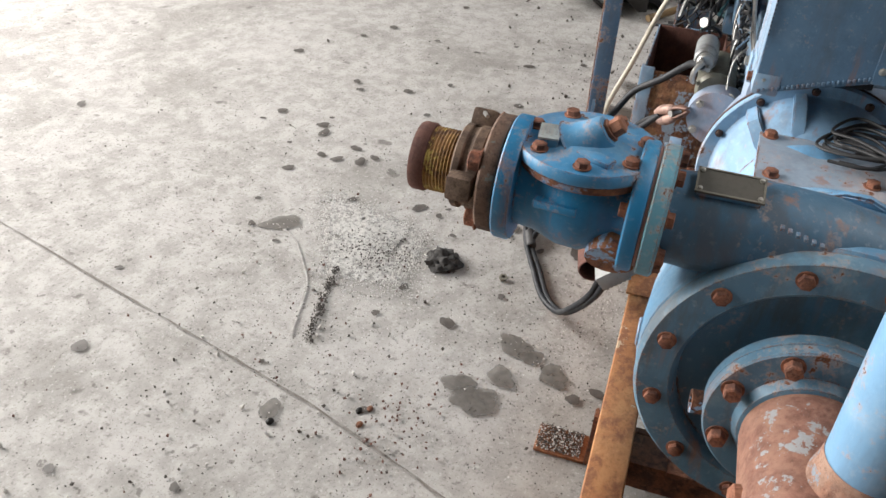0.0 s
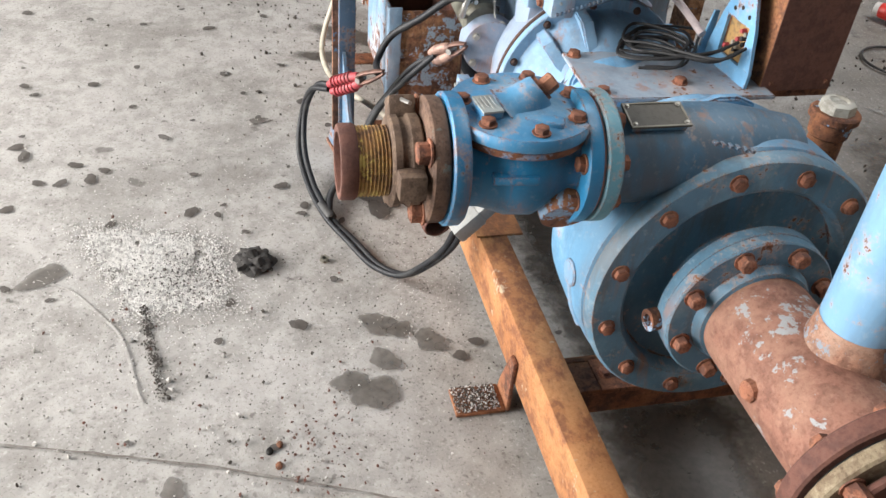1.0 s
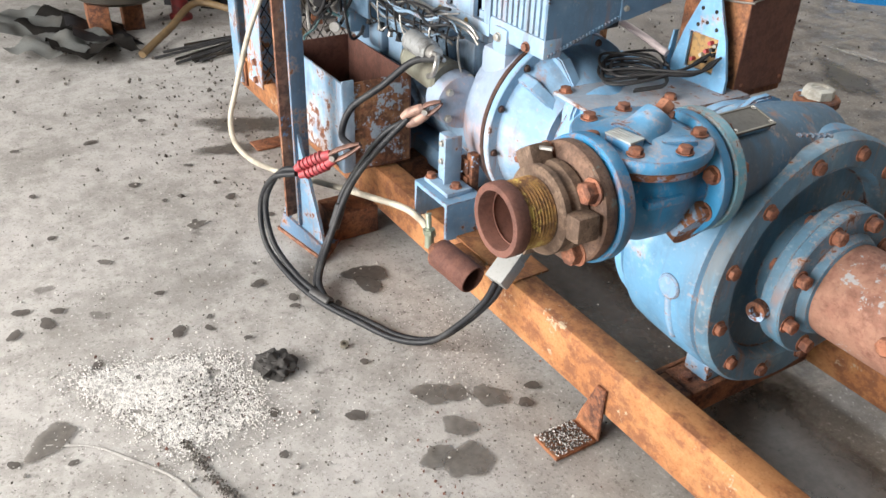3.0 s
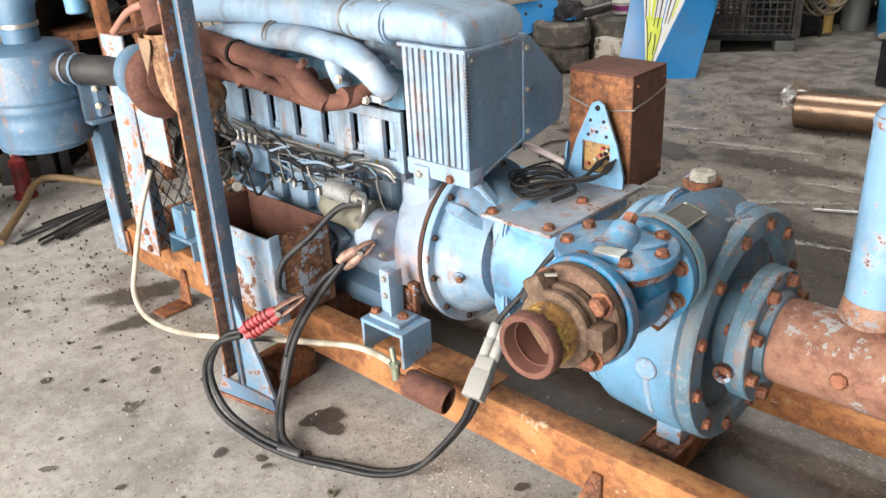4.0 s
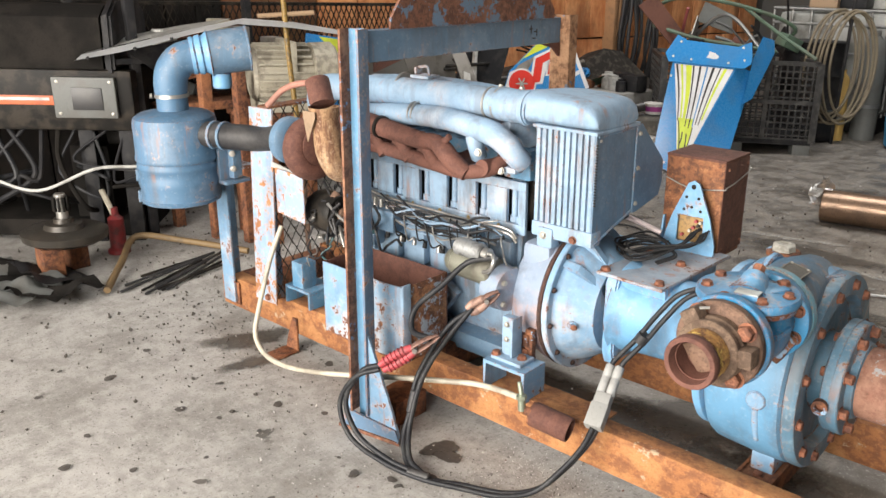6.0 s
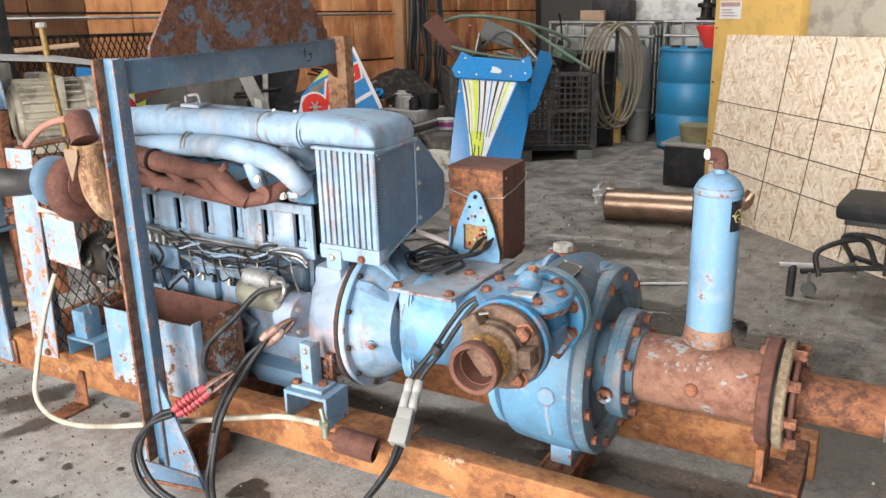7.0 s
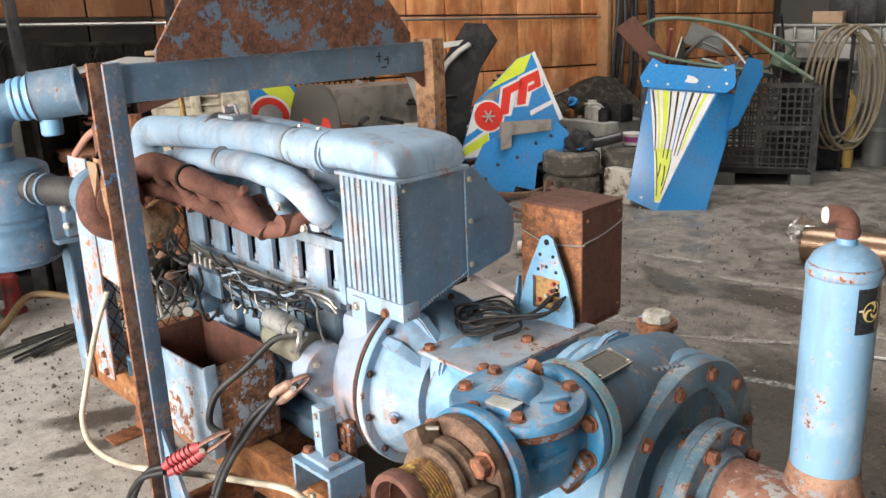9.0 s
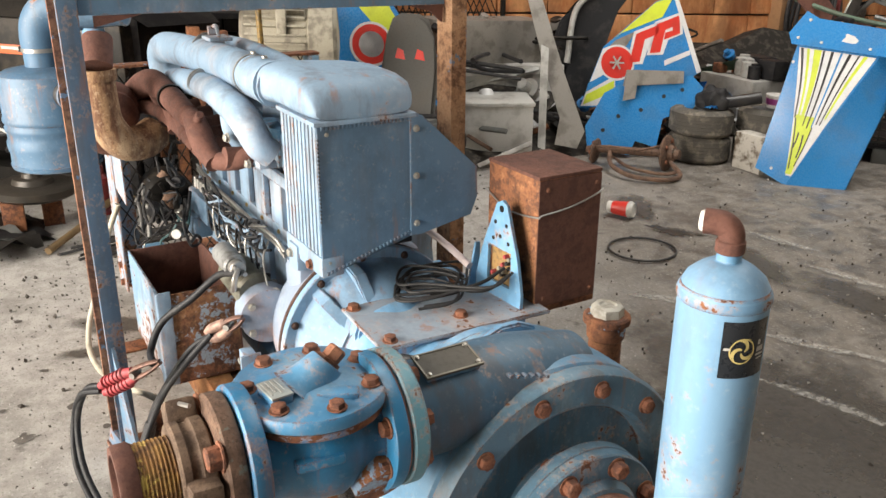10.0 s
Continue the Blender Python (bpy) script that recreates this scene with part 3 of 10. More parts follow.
def build_pump():
    t = thing("centrifugal_pump", "weathered blue cast-iron centrifugal pump with rusty flange bolts", "pump", (-0.1, 0, 0.14))
    bm = BM()
    lathe(bm, AX, (1, 0, 0), [(-0.27, 0.11), (-0.264, 0.15), (-0.258, 0.21), (-0.25, 0.245), (-0.242, 0.258), (-0.232, 0.263), (-0.21, 0.266), (-0.12, 0.272), (-0.06, 0.272),
                              (-0.045, 0.270), (-0.038, 0.262), (-0.036, 0.20)], 72)
    vol = part("volute", bm, M_BLUE, t)
    # thicker scroll that swells towards the discharge
    bm = BM()
    arc = []
    rad = []
    for i in range(15):
        th = radians(-30 + 150 * i / 14)
        R = 0.175 + 0.035 * i / 14
        arc.append((-0.125, AXY + R * math.cos(th), AXZ + R * math.sin(th)))
        rad.append(0.05 + 0.035 * i / 14)
    arc = [(p[0], p[1], p[2]) for p in arc]
    arc += [(-0.115, -0.16, 0.675), (-0.10, -0.235, 0.688)]
    rad += [0.084, 0.076]
    tube(bm, arc, 0.08, 28, 5, radii=rad)
    part("scroll", bm, M_BLUE, t, "discharge scroll of blue cast iron")
    bm = BM()
    tube(bm, [(-0.125, 0.10, 0.655), (-0.115, -0.03, 0.675), (-0.105, -0.14, 0.687), (-0.096, -0.25, 0.69), (-0.092, -0.285, 0.69)], 0.08, 28, 6, radii=[0.075, 0.086, 0.083, 0.076, 0.075])
    part("discharge_neck", bm, M_BLUE_NECK, t)
    bm = BM()
    lathe(bm, AX, (1, 0, 0), [(-0.034, 0.262), (-0.034, 0.27), (-0.012, 0.27), (-0.004, 0.264), (-0.004, 0.212), (-0.010, 0.205), (-0.05, 0.196), (-0.062, 0.18),
                              (-0.07, 0.13), (-0.06, 0.112), (-0.02, 0.105), (0.02, 0.102), (0.022, 0.08)], 72)
    cover = part("suction_cover", bm, M_BLUE_WORN, t, "dished blue suction cover")
    bolt_ring(cover, AX + Vector((-0.004, 0, 0)), (1, 0, 0), 0.238, 12, 0.0128, 15)
    bm = BM()
    lathe(bm, AX, (1, 0, 0), [(0.012, 0.10), (0.012, 0.15), (0.015, 0.153), (0.036, 0.153), (0.038, 0.15), (0.038, 0.1)], 56)
    fl = part("suction_flange", bm, M_BLUE_WORN, t)
    for i in range(8):
        th = radians(22.5 + 45 * i)
        bolt(fl, AX + Vector((0.012, 0.13 * math.cos(th), 0.13 * math.sin(th))), (-1, 0, 0), 0.0135)
    # little tapped bosses on the flange
    bm = BM()
    lathe(bm, AX + Vector((0.02, -0.15, -0.03)), (0.1, -1, 0), [(0, 0.02), (0.02, 0.02), (0.02, 0.011), (0.004, 0.011)], 18)
    part("tapping_boss", bm, M_RUST_PAINT, t)
    # casting boss with its ridge
    bm = BM()
    lathe(bm, (-0.10, -0.246, 0.445), (0, -1, -0.03), [(0, 0.027), (0.016, 0.026), (0.019, 0.023), (0.019, 0.0)], 24)
    tube(bm, [(-0.10, -0.252, 0.43), (-0.10, -0.240, 0.37), (-0.10, -0.219, 0.315)], 0.012, 10, 4, radii=[0.012, 0.011, 0.008])
    part("casting_boss", bm, M_BLUE_RUSTY, t)
    bm = BM()
    box(bm, (-0.15, -0.10, 0.148), (-0.085, -0.01, 0.22), 0.006)
    box(bm, (-0.15, 0.07, 0.148), (-0.085, 0.14, 0.22), 0.006)
    parts_of("foot_web", bm, M_BLUE_RUSTY, t)
    bm = BM()
    box(bm, (-0.165, -0.15, 0.135), (-0.07, 0.17, 0.15), 0.004)
    box(bm, (-0.165, -0.225, 0.125), (-0.155, 0.24, 0.15), 0.002)
    ft = part("pump_foot", bm, M_RUST, t, "brown rusted base of the pump foot")
    bolt(ft, (-0.115, -0.128, 0.15), (0, 0, 1), 0.013)
    # name plate on the neck
    bm = BM()
    mp = frame_of((-0.053, -0.233, 0.764), (0.0, 1, 0.0), (-0.9, 0, 0.22))
    box(bm, (0.004, 0.004, -0.012), (0.098, 0.052, 0.0), 0.001, mp)
    part("plate_pad", bm, M_BLUE, t)
    bm = BM()
    slab(bm, [(0, 0), (0.102, 0), (0.102, 0.056), (0, 0.056)], 0.003, mp)
    np_ = part("name_plate", bm, M_BLACKPLATE, t, "dark metal name plate with four rivets")
    bm = BM()
    for a0, b0, a1, b1 in ((0, 0, 0.102, 0.003), (0, 0.053, 0.102, 0.056), (0, 0.003, 0.003, 0.053), (0.099, 0.003, 0.102, 0.053)):
        box(bm, (a0, b0, 0.003), (a1, b1, 0.0045), 0, mp)
    part("plate_rim", bm, M_PLATE, np_)
    for x, y in ((0.007, 0.007), (0.095, 0.007), (0.095, 0.049), (0.007, 0.049)):
        bolt(np_, mp @ Vector((x, y, 0.004)), mp.to_3x3() @ Vector((0, 0, 1)), 0.0035, M_BOLT_ZINC, "rivet")
    # cast letters that cannot be read
    bm = BM()
    for i in range(6):
        box(bm, (-0.028 + 0.004 * i, -0.105 + 0.011 * i, 0.749 - 0.001 * i), (-0.016 + 0.004 * i, -0.099 + 0.011 * i, 0.7545 - 0.001 * i), 0.001)
    parts_of("cast_mark", bm, M_BLUE_NECK, t)
    # lifting lug on the casing top
    bm = BM()
    slab(bm, [(-0.07, -0.03), (0.07, -0.03), (0.055, 0.02), (0.02, 0.035), (-0.02, 0.035), (-0.055, 0.02)], 0.02, frame_of((-0.215, 0.02, 0.70), (0, 1, 0), (0, 0, 1)), 0.004)
    part("casing_lug", bm, M_BLUE_CLEAN, t)
    # back plate of the casing
    bm = BM()
    lathe(bm, AX, (1, 0, 0), [(-0.292, 0.12), (-0.292, 0.236), (-0.288, 0.241), (-0.268, 0.241), (-0.264, 0.236), (-0.262, 0.15), (-0.25, 0.14)], 64)
    part("back_plate", bm, M_BLUE_CLEAN, t)
    return t


build_pump()
DA = Vector((-0.085, -0.29, 0.690))
DD = Vector((0.085, -1.0, 0.02)).normalized()


def on_d(s):
    return DA + DD * s


def build_check_valve():
    t = thing("check_valve", "bright blue flanged check valve with a bolted bonnet and rusted bolts", "valve", DA)
    bm = BM()
    lathe(bm, DA, DD, [(-0.012, 0.07), (-0.012, 0.103), (-0.008, 0.107), (0.012, 0.107), (0.015, 0.104), (0.015, 0.07)], 56)
    f1 = part("pump_side_flange", bm, weathered_paint("green_blue_flange", (0.10, 0.26, 0.33, 1), (0.25, 0.42, 0.45, 1), 0.55, 0.4), t)
    bm = BM()
    lathe(bm, DA, DD, [(0.016, 0.07), (0.016, 0.100), (0.020, 0.100), (0.020, 0.07)], 48)
    part("gasket", bm, plain("pink_gasket", (0.5, 0.27, 0.22, 1), 0.7), t, "faded pink gasket")
    bm = BM()
    lathe(bm, DA, DD, [(0.021, 0.06), (0.021, 0.104), (0.025, 0.107), (0.043, 0.107), (0.046, 0.103), (0.046, 0.075), (0.06, 0.072), (0.08, 0.078), (0.11, 0.092),
                       (0.15, 0.09), (0.19, 0.076), (0.222, 0.074), (0.224, 0.101), (0.228, 0.104), (0.248, 0.104), (0.251, 0.101), (0.251, 0.06)], 56)
    body = part("valve_body", bm, M_BLUE_BRIGHT, t)
    for i in range(8):
        th = radians(22.5 + 45 * i)
        u, w, d = ring_axes(DD)
        q = (u * math.cos(th) + w * math.sin(th)) * 0.087
        bolt(f1, on_d(-0.012) + q, -DD, 0.013)
        bolt(body, on_d(0.046) + q, DD, 0.013)
    # bonnet neck and cover
    c = Vector((-0.082, -0.418, 0))
    bm = BM()
    lathe(bm, c + Vector((0, 0, 0.69)), (0.0, 0, 1), [(0, 0.082), (0.05, 0.086), (0.056, 0.108), (0.068, 0.11), (0.069, 0.1)], 48)
    part("bonnet_neck", bm, weathered_paint("rusted_blue_neck", (0.04, 0.15, 0.31, 1), (0.10, 0.25, 0.43, 1), 1.15, 0.3), t, "blue neck with a rusted rim")
    bm = BM()
    lathe(bm, c + Vector((0, 0, 0.760)), (0.0, 0, 1), [(0, 0.1), (0, 0.112), (0.004, 0.114), (0.016, 0.114), (0.02, 0.111), (0.023, 0.07), (0.03, 0.05), (0.036, 0.0)], 48)
    bonnet = part("bonnet", bm, M_BONNET, t)
    for i in range(8):
        th = radians(8 + 51.4 * i) if i < 7 else None
        if th is None:
            continue
        bolt(bonnet, c + Vector((0.09 * math.cos(th), 0.09 * math.sin(th), 0.782)), (0, 0, 1), 0.0115)
    bm = BM()
    lathe(bm, c + Vector((0.010, -0.017, 0.768)), (-0.008, 0.043, 0.038), [(0, 0.050), (0.008, 0.043), (0.02, 0.037), (0.036, 0.032), (0.056, 0.0275), (0.059, 0.0255), (0.0595, 0.0)], 32)
    part("hinge_bulge", bm, weathered_paint("smooth_blue_horn", (0.06, 0.24, 0.43, 1), (0.13, 0.33, 0.53, 1), 0.12, 0.3, rough=0.42, grime=0.25), t)
    bm = BM()
    lathe(bm, c + Vector((0.001, 0.027, 0.8055)), (-0.008, 0.043, 0.038), [(0, 0.019), (0.006, 0.019), (0.0065, 0.0145), (0.024, 0.0145), (0.027, 0.011)], 6)
    part("hinge_plug", bm, M_BOLT, t)
    bm = BM()
    box(bm, (-0.03, -0.014, 0), (0.03, 0.012, 0.014), 0.005, Matrix.Translation(c + Vector((0.055, 0.025, 0.776))) @ pose(0, 0, 0, 0, 0, 70))
    part("bonnet_rib", bm, M_BONNET, t)
    mt = frame_of(c + Vector((0.030, -0.058, 0.795)), (0.98, 0.20, 0.0), (-0.20, 0.98, 0.0))
    bm = BM()
    slab(bm, [(-0.026, -0.016), (0.026, -0.016), (0.026, 0.016), (-0.026, 0.016)], 0.003, mt)
    tag = part("tag_plate", bm, plain("pale_tag", (0.40, 0.43, 0.42, 1), 0.45, 0.3, 0.5), t, "pale metal tag plate")
    bm = BM()
    box(bm, (-0.0255, -0.0155, -0.018), (0.0255, 0.0155, 0.0), 0.002, mt)
    part("tag_pad", bm, M_BONNET, t)
    bm = BM()
    for i in range(4):
        box(bm, (-0.022, -0.012 + 0.007 * i, 0.003), (0.016 - 0.006 * (i % 2), -0.009 + 0.007 * i, 0.0036), 0, mt)
    parts_of("worn_print", bm, M_GREY, tag)
    bm = BM()
    box(bm, (-0.018, -0.47, 0.70), (0.022, -0.40, 0.715), 0.004)
    part("body_ledge", bm, M_BLUE_BRIGHT, t)
    bm = BM()
    tube(bm, [(-0.07, -0.345, 0.665), (-0.04, -0.343, 0.645), (-0.005, -0.34, 0.625)], 0.03, 18, 4, radii=[0.036, 0.044, 0.040])
    part("drain_boss", bm, M_RUST_PAINT, t, "peeling drain boss")
    return t


build_check_valve()


M_OLIVE = rust_steel("green_brown_corroded_iron", (0.085, 0.053, 0.036, 1), (0.15, 0.098, 0.066, 1), (0.18, 0.122, 0.083, 1), paint=(0.16, 0.15, 0.12, 1), amount=0.25)


def build_coupling():
    t = thing("hose_coupling", "rusted iron hose coupling with lugs and yellowed threads", "coupling", DA)
    bm = BM()
    lathe(bm, DA, DD, [(0.254, 0.0420), (0.254, 0.0958), (0.258, 0.0983), (0.277, 0.0983), (0.281, 0.0949), (0.284, 0.0630), (0.29, 0.0588), (0.29, 0.0420)], 56)
    fl = part("flange", bm, M_RUST_OLD, t)
    u, w, d = ring_axes(DD)
    for i in range(4):
        th = radians(38 + 90 * i)
        q = (u * math.cos(th) + w * math.sin(th)) * 0.080
        bolt(fl, on_d(0.281) + q, DD, 0.0175, None, "bolt", 0.8)
    bm = BM()
    lathe(bm, DA, DD, [(0.286, 0.0588), (0.286, 0.0690), (0.289, 0.0725), (0.304, 0.0725), (0.309, 0.0680), (0.318, 0.0665), (0.320, 0.0715), (0.330, 0.0715), (0.333, 0.0680), (0.333, 0.0462)], 48)
    part("swivel_nut", bm, M_OLIVE, t, "green-brown corroded swivel nut")
    for i in range(3):
        th = radians(5 + 120 * i)
        q = u * math.cos(th) + w * math.sin(th)
        s = d.cross(q)
        bm = BM()
        m = Matrix.Translation(on_d(0.302) + q * 0.077) @ Matrix((s, q, d)).transposed().to_4x4()
        box(bm, (-0.021, -0.014, -0.014), (0.021, 0.021, 0.028), 0.007, m)
        part("lug", bm, M_OLIVE, t)
    bm = BM()
    prof = [(0.312, 0.0420)]
    for i in range(12):
        prof += [(0.316 + 0.0056 * i, 0.0525), (0.3188 + 0.0056 * i, 0.0548)]
    prof += [(0.384, 0.0529)]
    lathe(bm, DA, DD, prof, 44, False)
    part("threads", bm, M_BRASS_TAPE, t, "yellowed wrapped threads")
    bm = BM()
    lathe(bm, DA, DD, [(0.382, 0.0420), (0.382, 0.0554), (0.386, 0.0584), (0.404, 0.0584), (0.408, 0.0563), (0.408, 0.0465), (0.404, 0.0450), (0.335, 0.0430), (0.333, 0.0000)], 44, False)
    part("nipple_end", bm, M_RUST_CAST, t)
    bm = BM()
    box(bm, (-0.03, -0.038, 0.0), (0.03, 0.036, 0.006), 0.002, Matrix.Translation(on_d(0.345)) @ Matrix((u, w, d)).transposed().to_4x4() @ pose(0, 0, 0, 12, 0, 30))
    part("flap", bm, M_RUST_OLD, t)
    # wire loop between the lug and the bolt
    bm = BM()
    tube(bm, [on_d(0.29) + u * -0.06 + w * 0.063, on_d(0.31) + u * -0.04 + w * 0.083, on_d(0.30) + u * -0.017 + w * 0.088], 0.0035, 6, 4)
    part("wire", bm, M_STEEL, t)


build_coupling()


def build_suction_pipe():
    t = thing("suction_pipe", "rusted steel suction pipe with bolted flanges and patches of blue paint", "pipe", (0.3, AXY, 0.3))
    bm = BM()
    lathe(bm, AX, (1, 0, 0), [(0.042, 0.08), (0.042, 0.15), (0.045, 0.153), (0.066, 0.153), (0.069, 0.15), (0.069, 0.108), (0.085, 0.1), (0.09, 0.085)], 56)
    f = part("pump_flange", bm, M_BLUE_WORN, t)
    bm = BM()
    lathe(bm, AX, (1, 0, 0), [(0.0385, 0.07), (0.0385, 0.147), (0.0415, 0.147), (0.0415, 0.07)], 48)
    part("gasket", bm, M_BLACK, t)
    for i in range(8):
        th = radians(22.5 + 45 * i)
        bolt(f, AX + Vector((0.069, 0.13 * math.cos(th), 0.13 * math.sin(th))), (1, 0, 0), 0.0145, None, "bolt", 0.9)
    bm = BM()
    lathe(bm, AX, (1, 0, 0), [(0.088, 0.06), (0.088, 0.094), (0.1, 0.096), (0.41, 0.096), (0.41, 0.06)], 56)
    part("pipe", bm, rust_steel("scaling_rust_pipe", (0.15, 0.066, 0.045, 1), (0.225, 0.105, 0.072, 1), (0.27, 0.145, 0.10, 1), paint=(0.27, 0.28, 0.285, 1), amount=0.40, fleck=0.6), t)
    bm = BM()
    lathe(bm, AX + Vector((0.24, -0.085, 0.005)), (0.1, -1, -0.05), [(0, 0.02), (0.018, 0.018), (0.024, 0.011)], 8)
    part("plug", bm, M_BOLT, t)
    ends = (((0.405, 0.438), M_RUST_CAST, "end_flange"), ((0.447, 0.472), rust_steel("olive_grey_flange", (0.13, 0.09, 0.055, 1), (0.21, 0.165, 0.105, 1), (0.28, 0.24, 0.165, 1)), "mating_flange"), ((0.478, 0.492), M_RUST_CAST, "backing_ring"))
    for (a, b), mat, nm in ends:
        bm = BM()
        R = 0.142 if nm != "backing_ring" else 0.118
        lathe(bm, AX, (1, 0, 0), [(a, 0.05), (a, R - 0.004), (a + 0.004, R), (b - 0.004, R), (b, R - 0.004), (b, 0.05)], 48)
        g = part(nm, bm, mat, t)
        if nm == "end_flange":
            for i in range(8):
                th = radians(10 + 45 * i)
                bolt(g, AX + Vector((a, 0.122 * math.cos(th), 0.122 * math.sin(th))), (-1, 0, 0), 0.014)
        if nm == "mating_flange":
            for i in range(8):
                th = radians(10 + 45 * i)
                bolt(g, AX + Vector((b, 0.122 * math.cos(th), 0.122 * math.sin(th))), (1, 0, 0), 0.015, None, "bolt", 1.4)
    bm = BM()
    lathe(bm, AX, (1, 0, 0), [(0.438, 0.05), (0.438, 0.125), (0.447, 0.125), (0.447, 0.05)], 40)
    part("flange_gasket", bm, M_BLACK, t)
    bm = BM()
    lathe(bm, AX, (1, 0, 0), [(0.49, 0.05), (0.49, 0.078), (0.52, 0.064), (0.70, 0.064), (0.70, 0.05)], 44)
    part("tail_pipe", bm, M_RUST, t)
    bm = BM()
    lathe(bm, AX, (1, 0, 0), [(0.69, 0.05), (0.69, 0.071), (0.735, 0.071), (0.735, 0.056), (0.70, 0.05)], 40)
    part("end_collar", bm, M_STEEL, t)
    # prop under the pipe end, standing on the skid's cross member
    bm = BM()
    box(bm, (0.41, -0.055, 0.21), (0.43, 0.075, 0.315), 0.002)
    box(bm, (0.40, -0.07, 0.208), (0.52, 0.09, 0.218), 0.002)
    part("prop", bm, M_RUST, t)
    return t


build_suction_pipe()


M_FLARE = rust_steel("pale_scaled_weld", (0.15, 0.07, 0.045, 1), (0.28, 0.14, 0.09, 1), (0.36, 0.24, 0.18, 1), paint=(0.19, 0.23, 0.27, 1), amount=0.4, fleck=0.7)
M_CYL = weathered_paint("cylinder_blue_paint", (0.17, 0.33, 0.50, 1), (0.31, 0.43, 0.55, 1), 0.16, 0.35, grime=0.2)
M_SHOULDER = weathered_paint("flaking_blue_on_weld", (0.145, 0.295, 0.46, 1), (0.31, 0.42, 0.53, 1), 0.92, 0.45, grime=0.3)


def build_air_chamber():
    t = thing("air_chamber", "upright light blue steel cylinder with a rusty elbow on top", "cylinder", (0.24, 0.03, 0.54))
    c = Vector((0.24, 0.03, 0.0))
    bm = BM()
    lathe(bm, c, (0, 0, 1), [(0.50, 0.06), (0.535, 0.0605), (0.962, 0.0605), (0.968, 0.0612), (0.975, 0.0612), (0.98, 0.058), (0.992, 0.052), (1.004, 0.038), (1.012, 0.024), (1.014, 0.0)], 56)
    sh = part("shell", bm, M_CYL, t)
    bm = BM()
    lathe(bm, c, (0, 0, 1), [(0.485, 0.090), (0.52, 0.084), (0.54, 0.076), (0.556, 0.069), (0.575, 0.0645), (0.60, 0.0615)], 48, False)
    part("weld_flare", bm, M_FLARE, t, "rusted weld flare with pale paint remains")
    bm = BM()
    lathe(bm, c, (0, 0, 1), [(1.006, 0.026), (1.014, 0.0165), (1.035, 0.0150), (1.036, 0.0)], 24)
    part("neck", bm, M_BLUE_CLEAN, t)
    bm = BM()
    lathe(bm, c, (0, 0, 1), [(0.960, 0.0607), (0.964, 0.0626), (0.970, 0.0628), (0.976, 0.0604), (0.981, 0.0582)], 56)
    part("shoulder_weld", bm, M_SHOULDER, t, "rust-flaked shoulder weld")
    d = Vector((-0.82, -0.57, 0)).normalized()
    bm = BM()
    rod(bm, c + Vector((0, 0, 1.024)), c + Vector((0, 0, 1.042)), 0.0195, seg=24, bevel=0.002)
    tube(bm, [c + Vector((0, 0, 1.036)), c + Vector((0, 0, 1.048)), c + Vector((0, 0, 1.058)) + d * 0.006, c + Vector((0, 0, 1.062)) + d * 0.018, c + Vector((0, 0, 1.062)) + d * 0.036], 0.0170, 20, 6)
    part("elbow", bm, M_RUST_CAST, t, "rusty brown threaded elbow")
    bm = BM()
    e = c + Vector((0, 0, 1.062))
    pipe_shell(bm, e + d * 0.034, e + d * 0.042, 0.0142, 0.004)
    part("white_tape", bm, M_WHITE, t, "white sealing tape")
    # black sticker on the shell with a golden wheel
    a0 = math.atan2(-0.17, 1.0)
    bm = BM()
    rows = []
    for z in (0.872, 0.952):
        rows.append([c + Vector((0.0612 * math.cos(a0 + s), 0.0612 * math.sin(a0 + s), z)) for s in [radians(-36 + 8.375 * i) for i in range(9)]])
    sheet(bm, rows)
    st = part("sticker", bm, plain("black_sticker", (0.012, 0.017, 0.024, 1), 0.3, 0, 0.1), t, "black sticker with a gold emblem")
    gold = plain("gold_print", (0.62, 0.5, 0.2, 1), 0.35, 0, 0.05)

    def wrap(x, z, r=0.0618):
        s = a0 + x / 0.0612
        return c + Vector((r * math.cos(s), r * math.sin(s), z))
    bm = BM()
    zc, xc = 0.911, -0.010
    for i in range(28):
        t0, t1 = 2 * math.pi * i / 28, 2 * math.pi * (i + 1) / 28
        q = [bm.verts.new(wrap(xc + r * math.cos(a), zc + r * math.sin(a))) for r, a in ((0.0162, t0), (0.0162, t1), (0.0182, t1), (0.0182, t0))]
        bm.faces.new(q)
    part("emblem_ring", bm, gold, st)
    bm = BM()
    for k in range(3):
        for i in range(6):
            def arm(i, w):
                a = 2.1 * k + 0.28 * i
                r = 0.0024 + 0.0024 * i
                return wrap(xc + r * math.cos(a + w), zc + r * math.sin(a + w), 0.0619)
            q = [bm.verts.new(p) for p in (arm(i, -0.36), arm(i, 0.36), arm(i + 1, 0.36), arm(i + 1, -0.36))]
            bm.faces.new(q)
    parts_of("emblem_blade", bm, gold, st)
    bm = BM()
    for x0, x1, z0, z1 in ((-0.035, -0.027, 0.9125, 0.916), (0.014, 0.019, 0.917, 0.924), (0.013, 0.026, 0.907, 0.914), (0.012, 0.028, 0.901, 0.904), (0.014, 0.026, 0.896, 0.898)):
        q = [bm.verts.new(wrap(*p, 0.0619)) for p in ((x0, z0), (x1, z0), (x1, z1), (x0, z1))]
        bm.faces.new(q)
    parts_of("emblem_bar", bm, M_WHITE, st)
    return t


build_air_chamber()


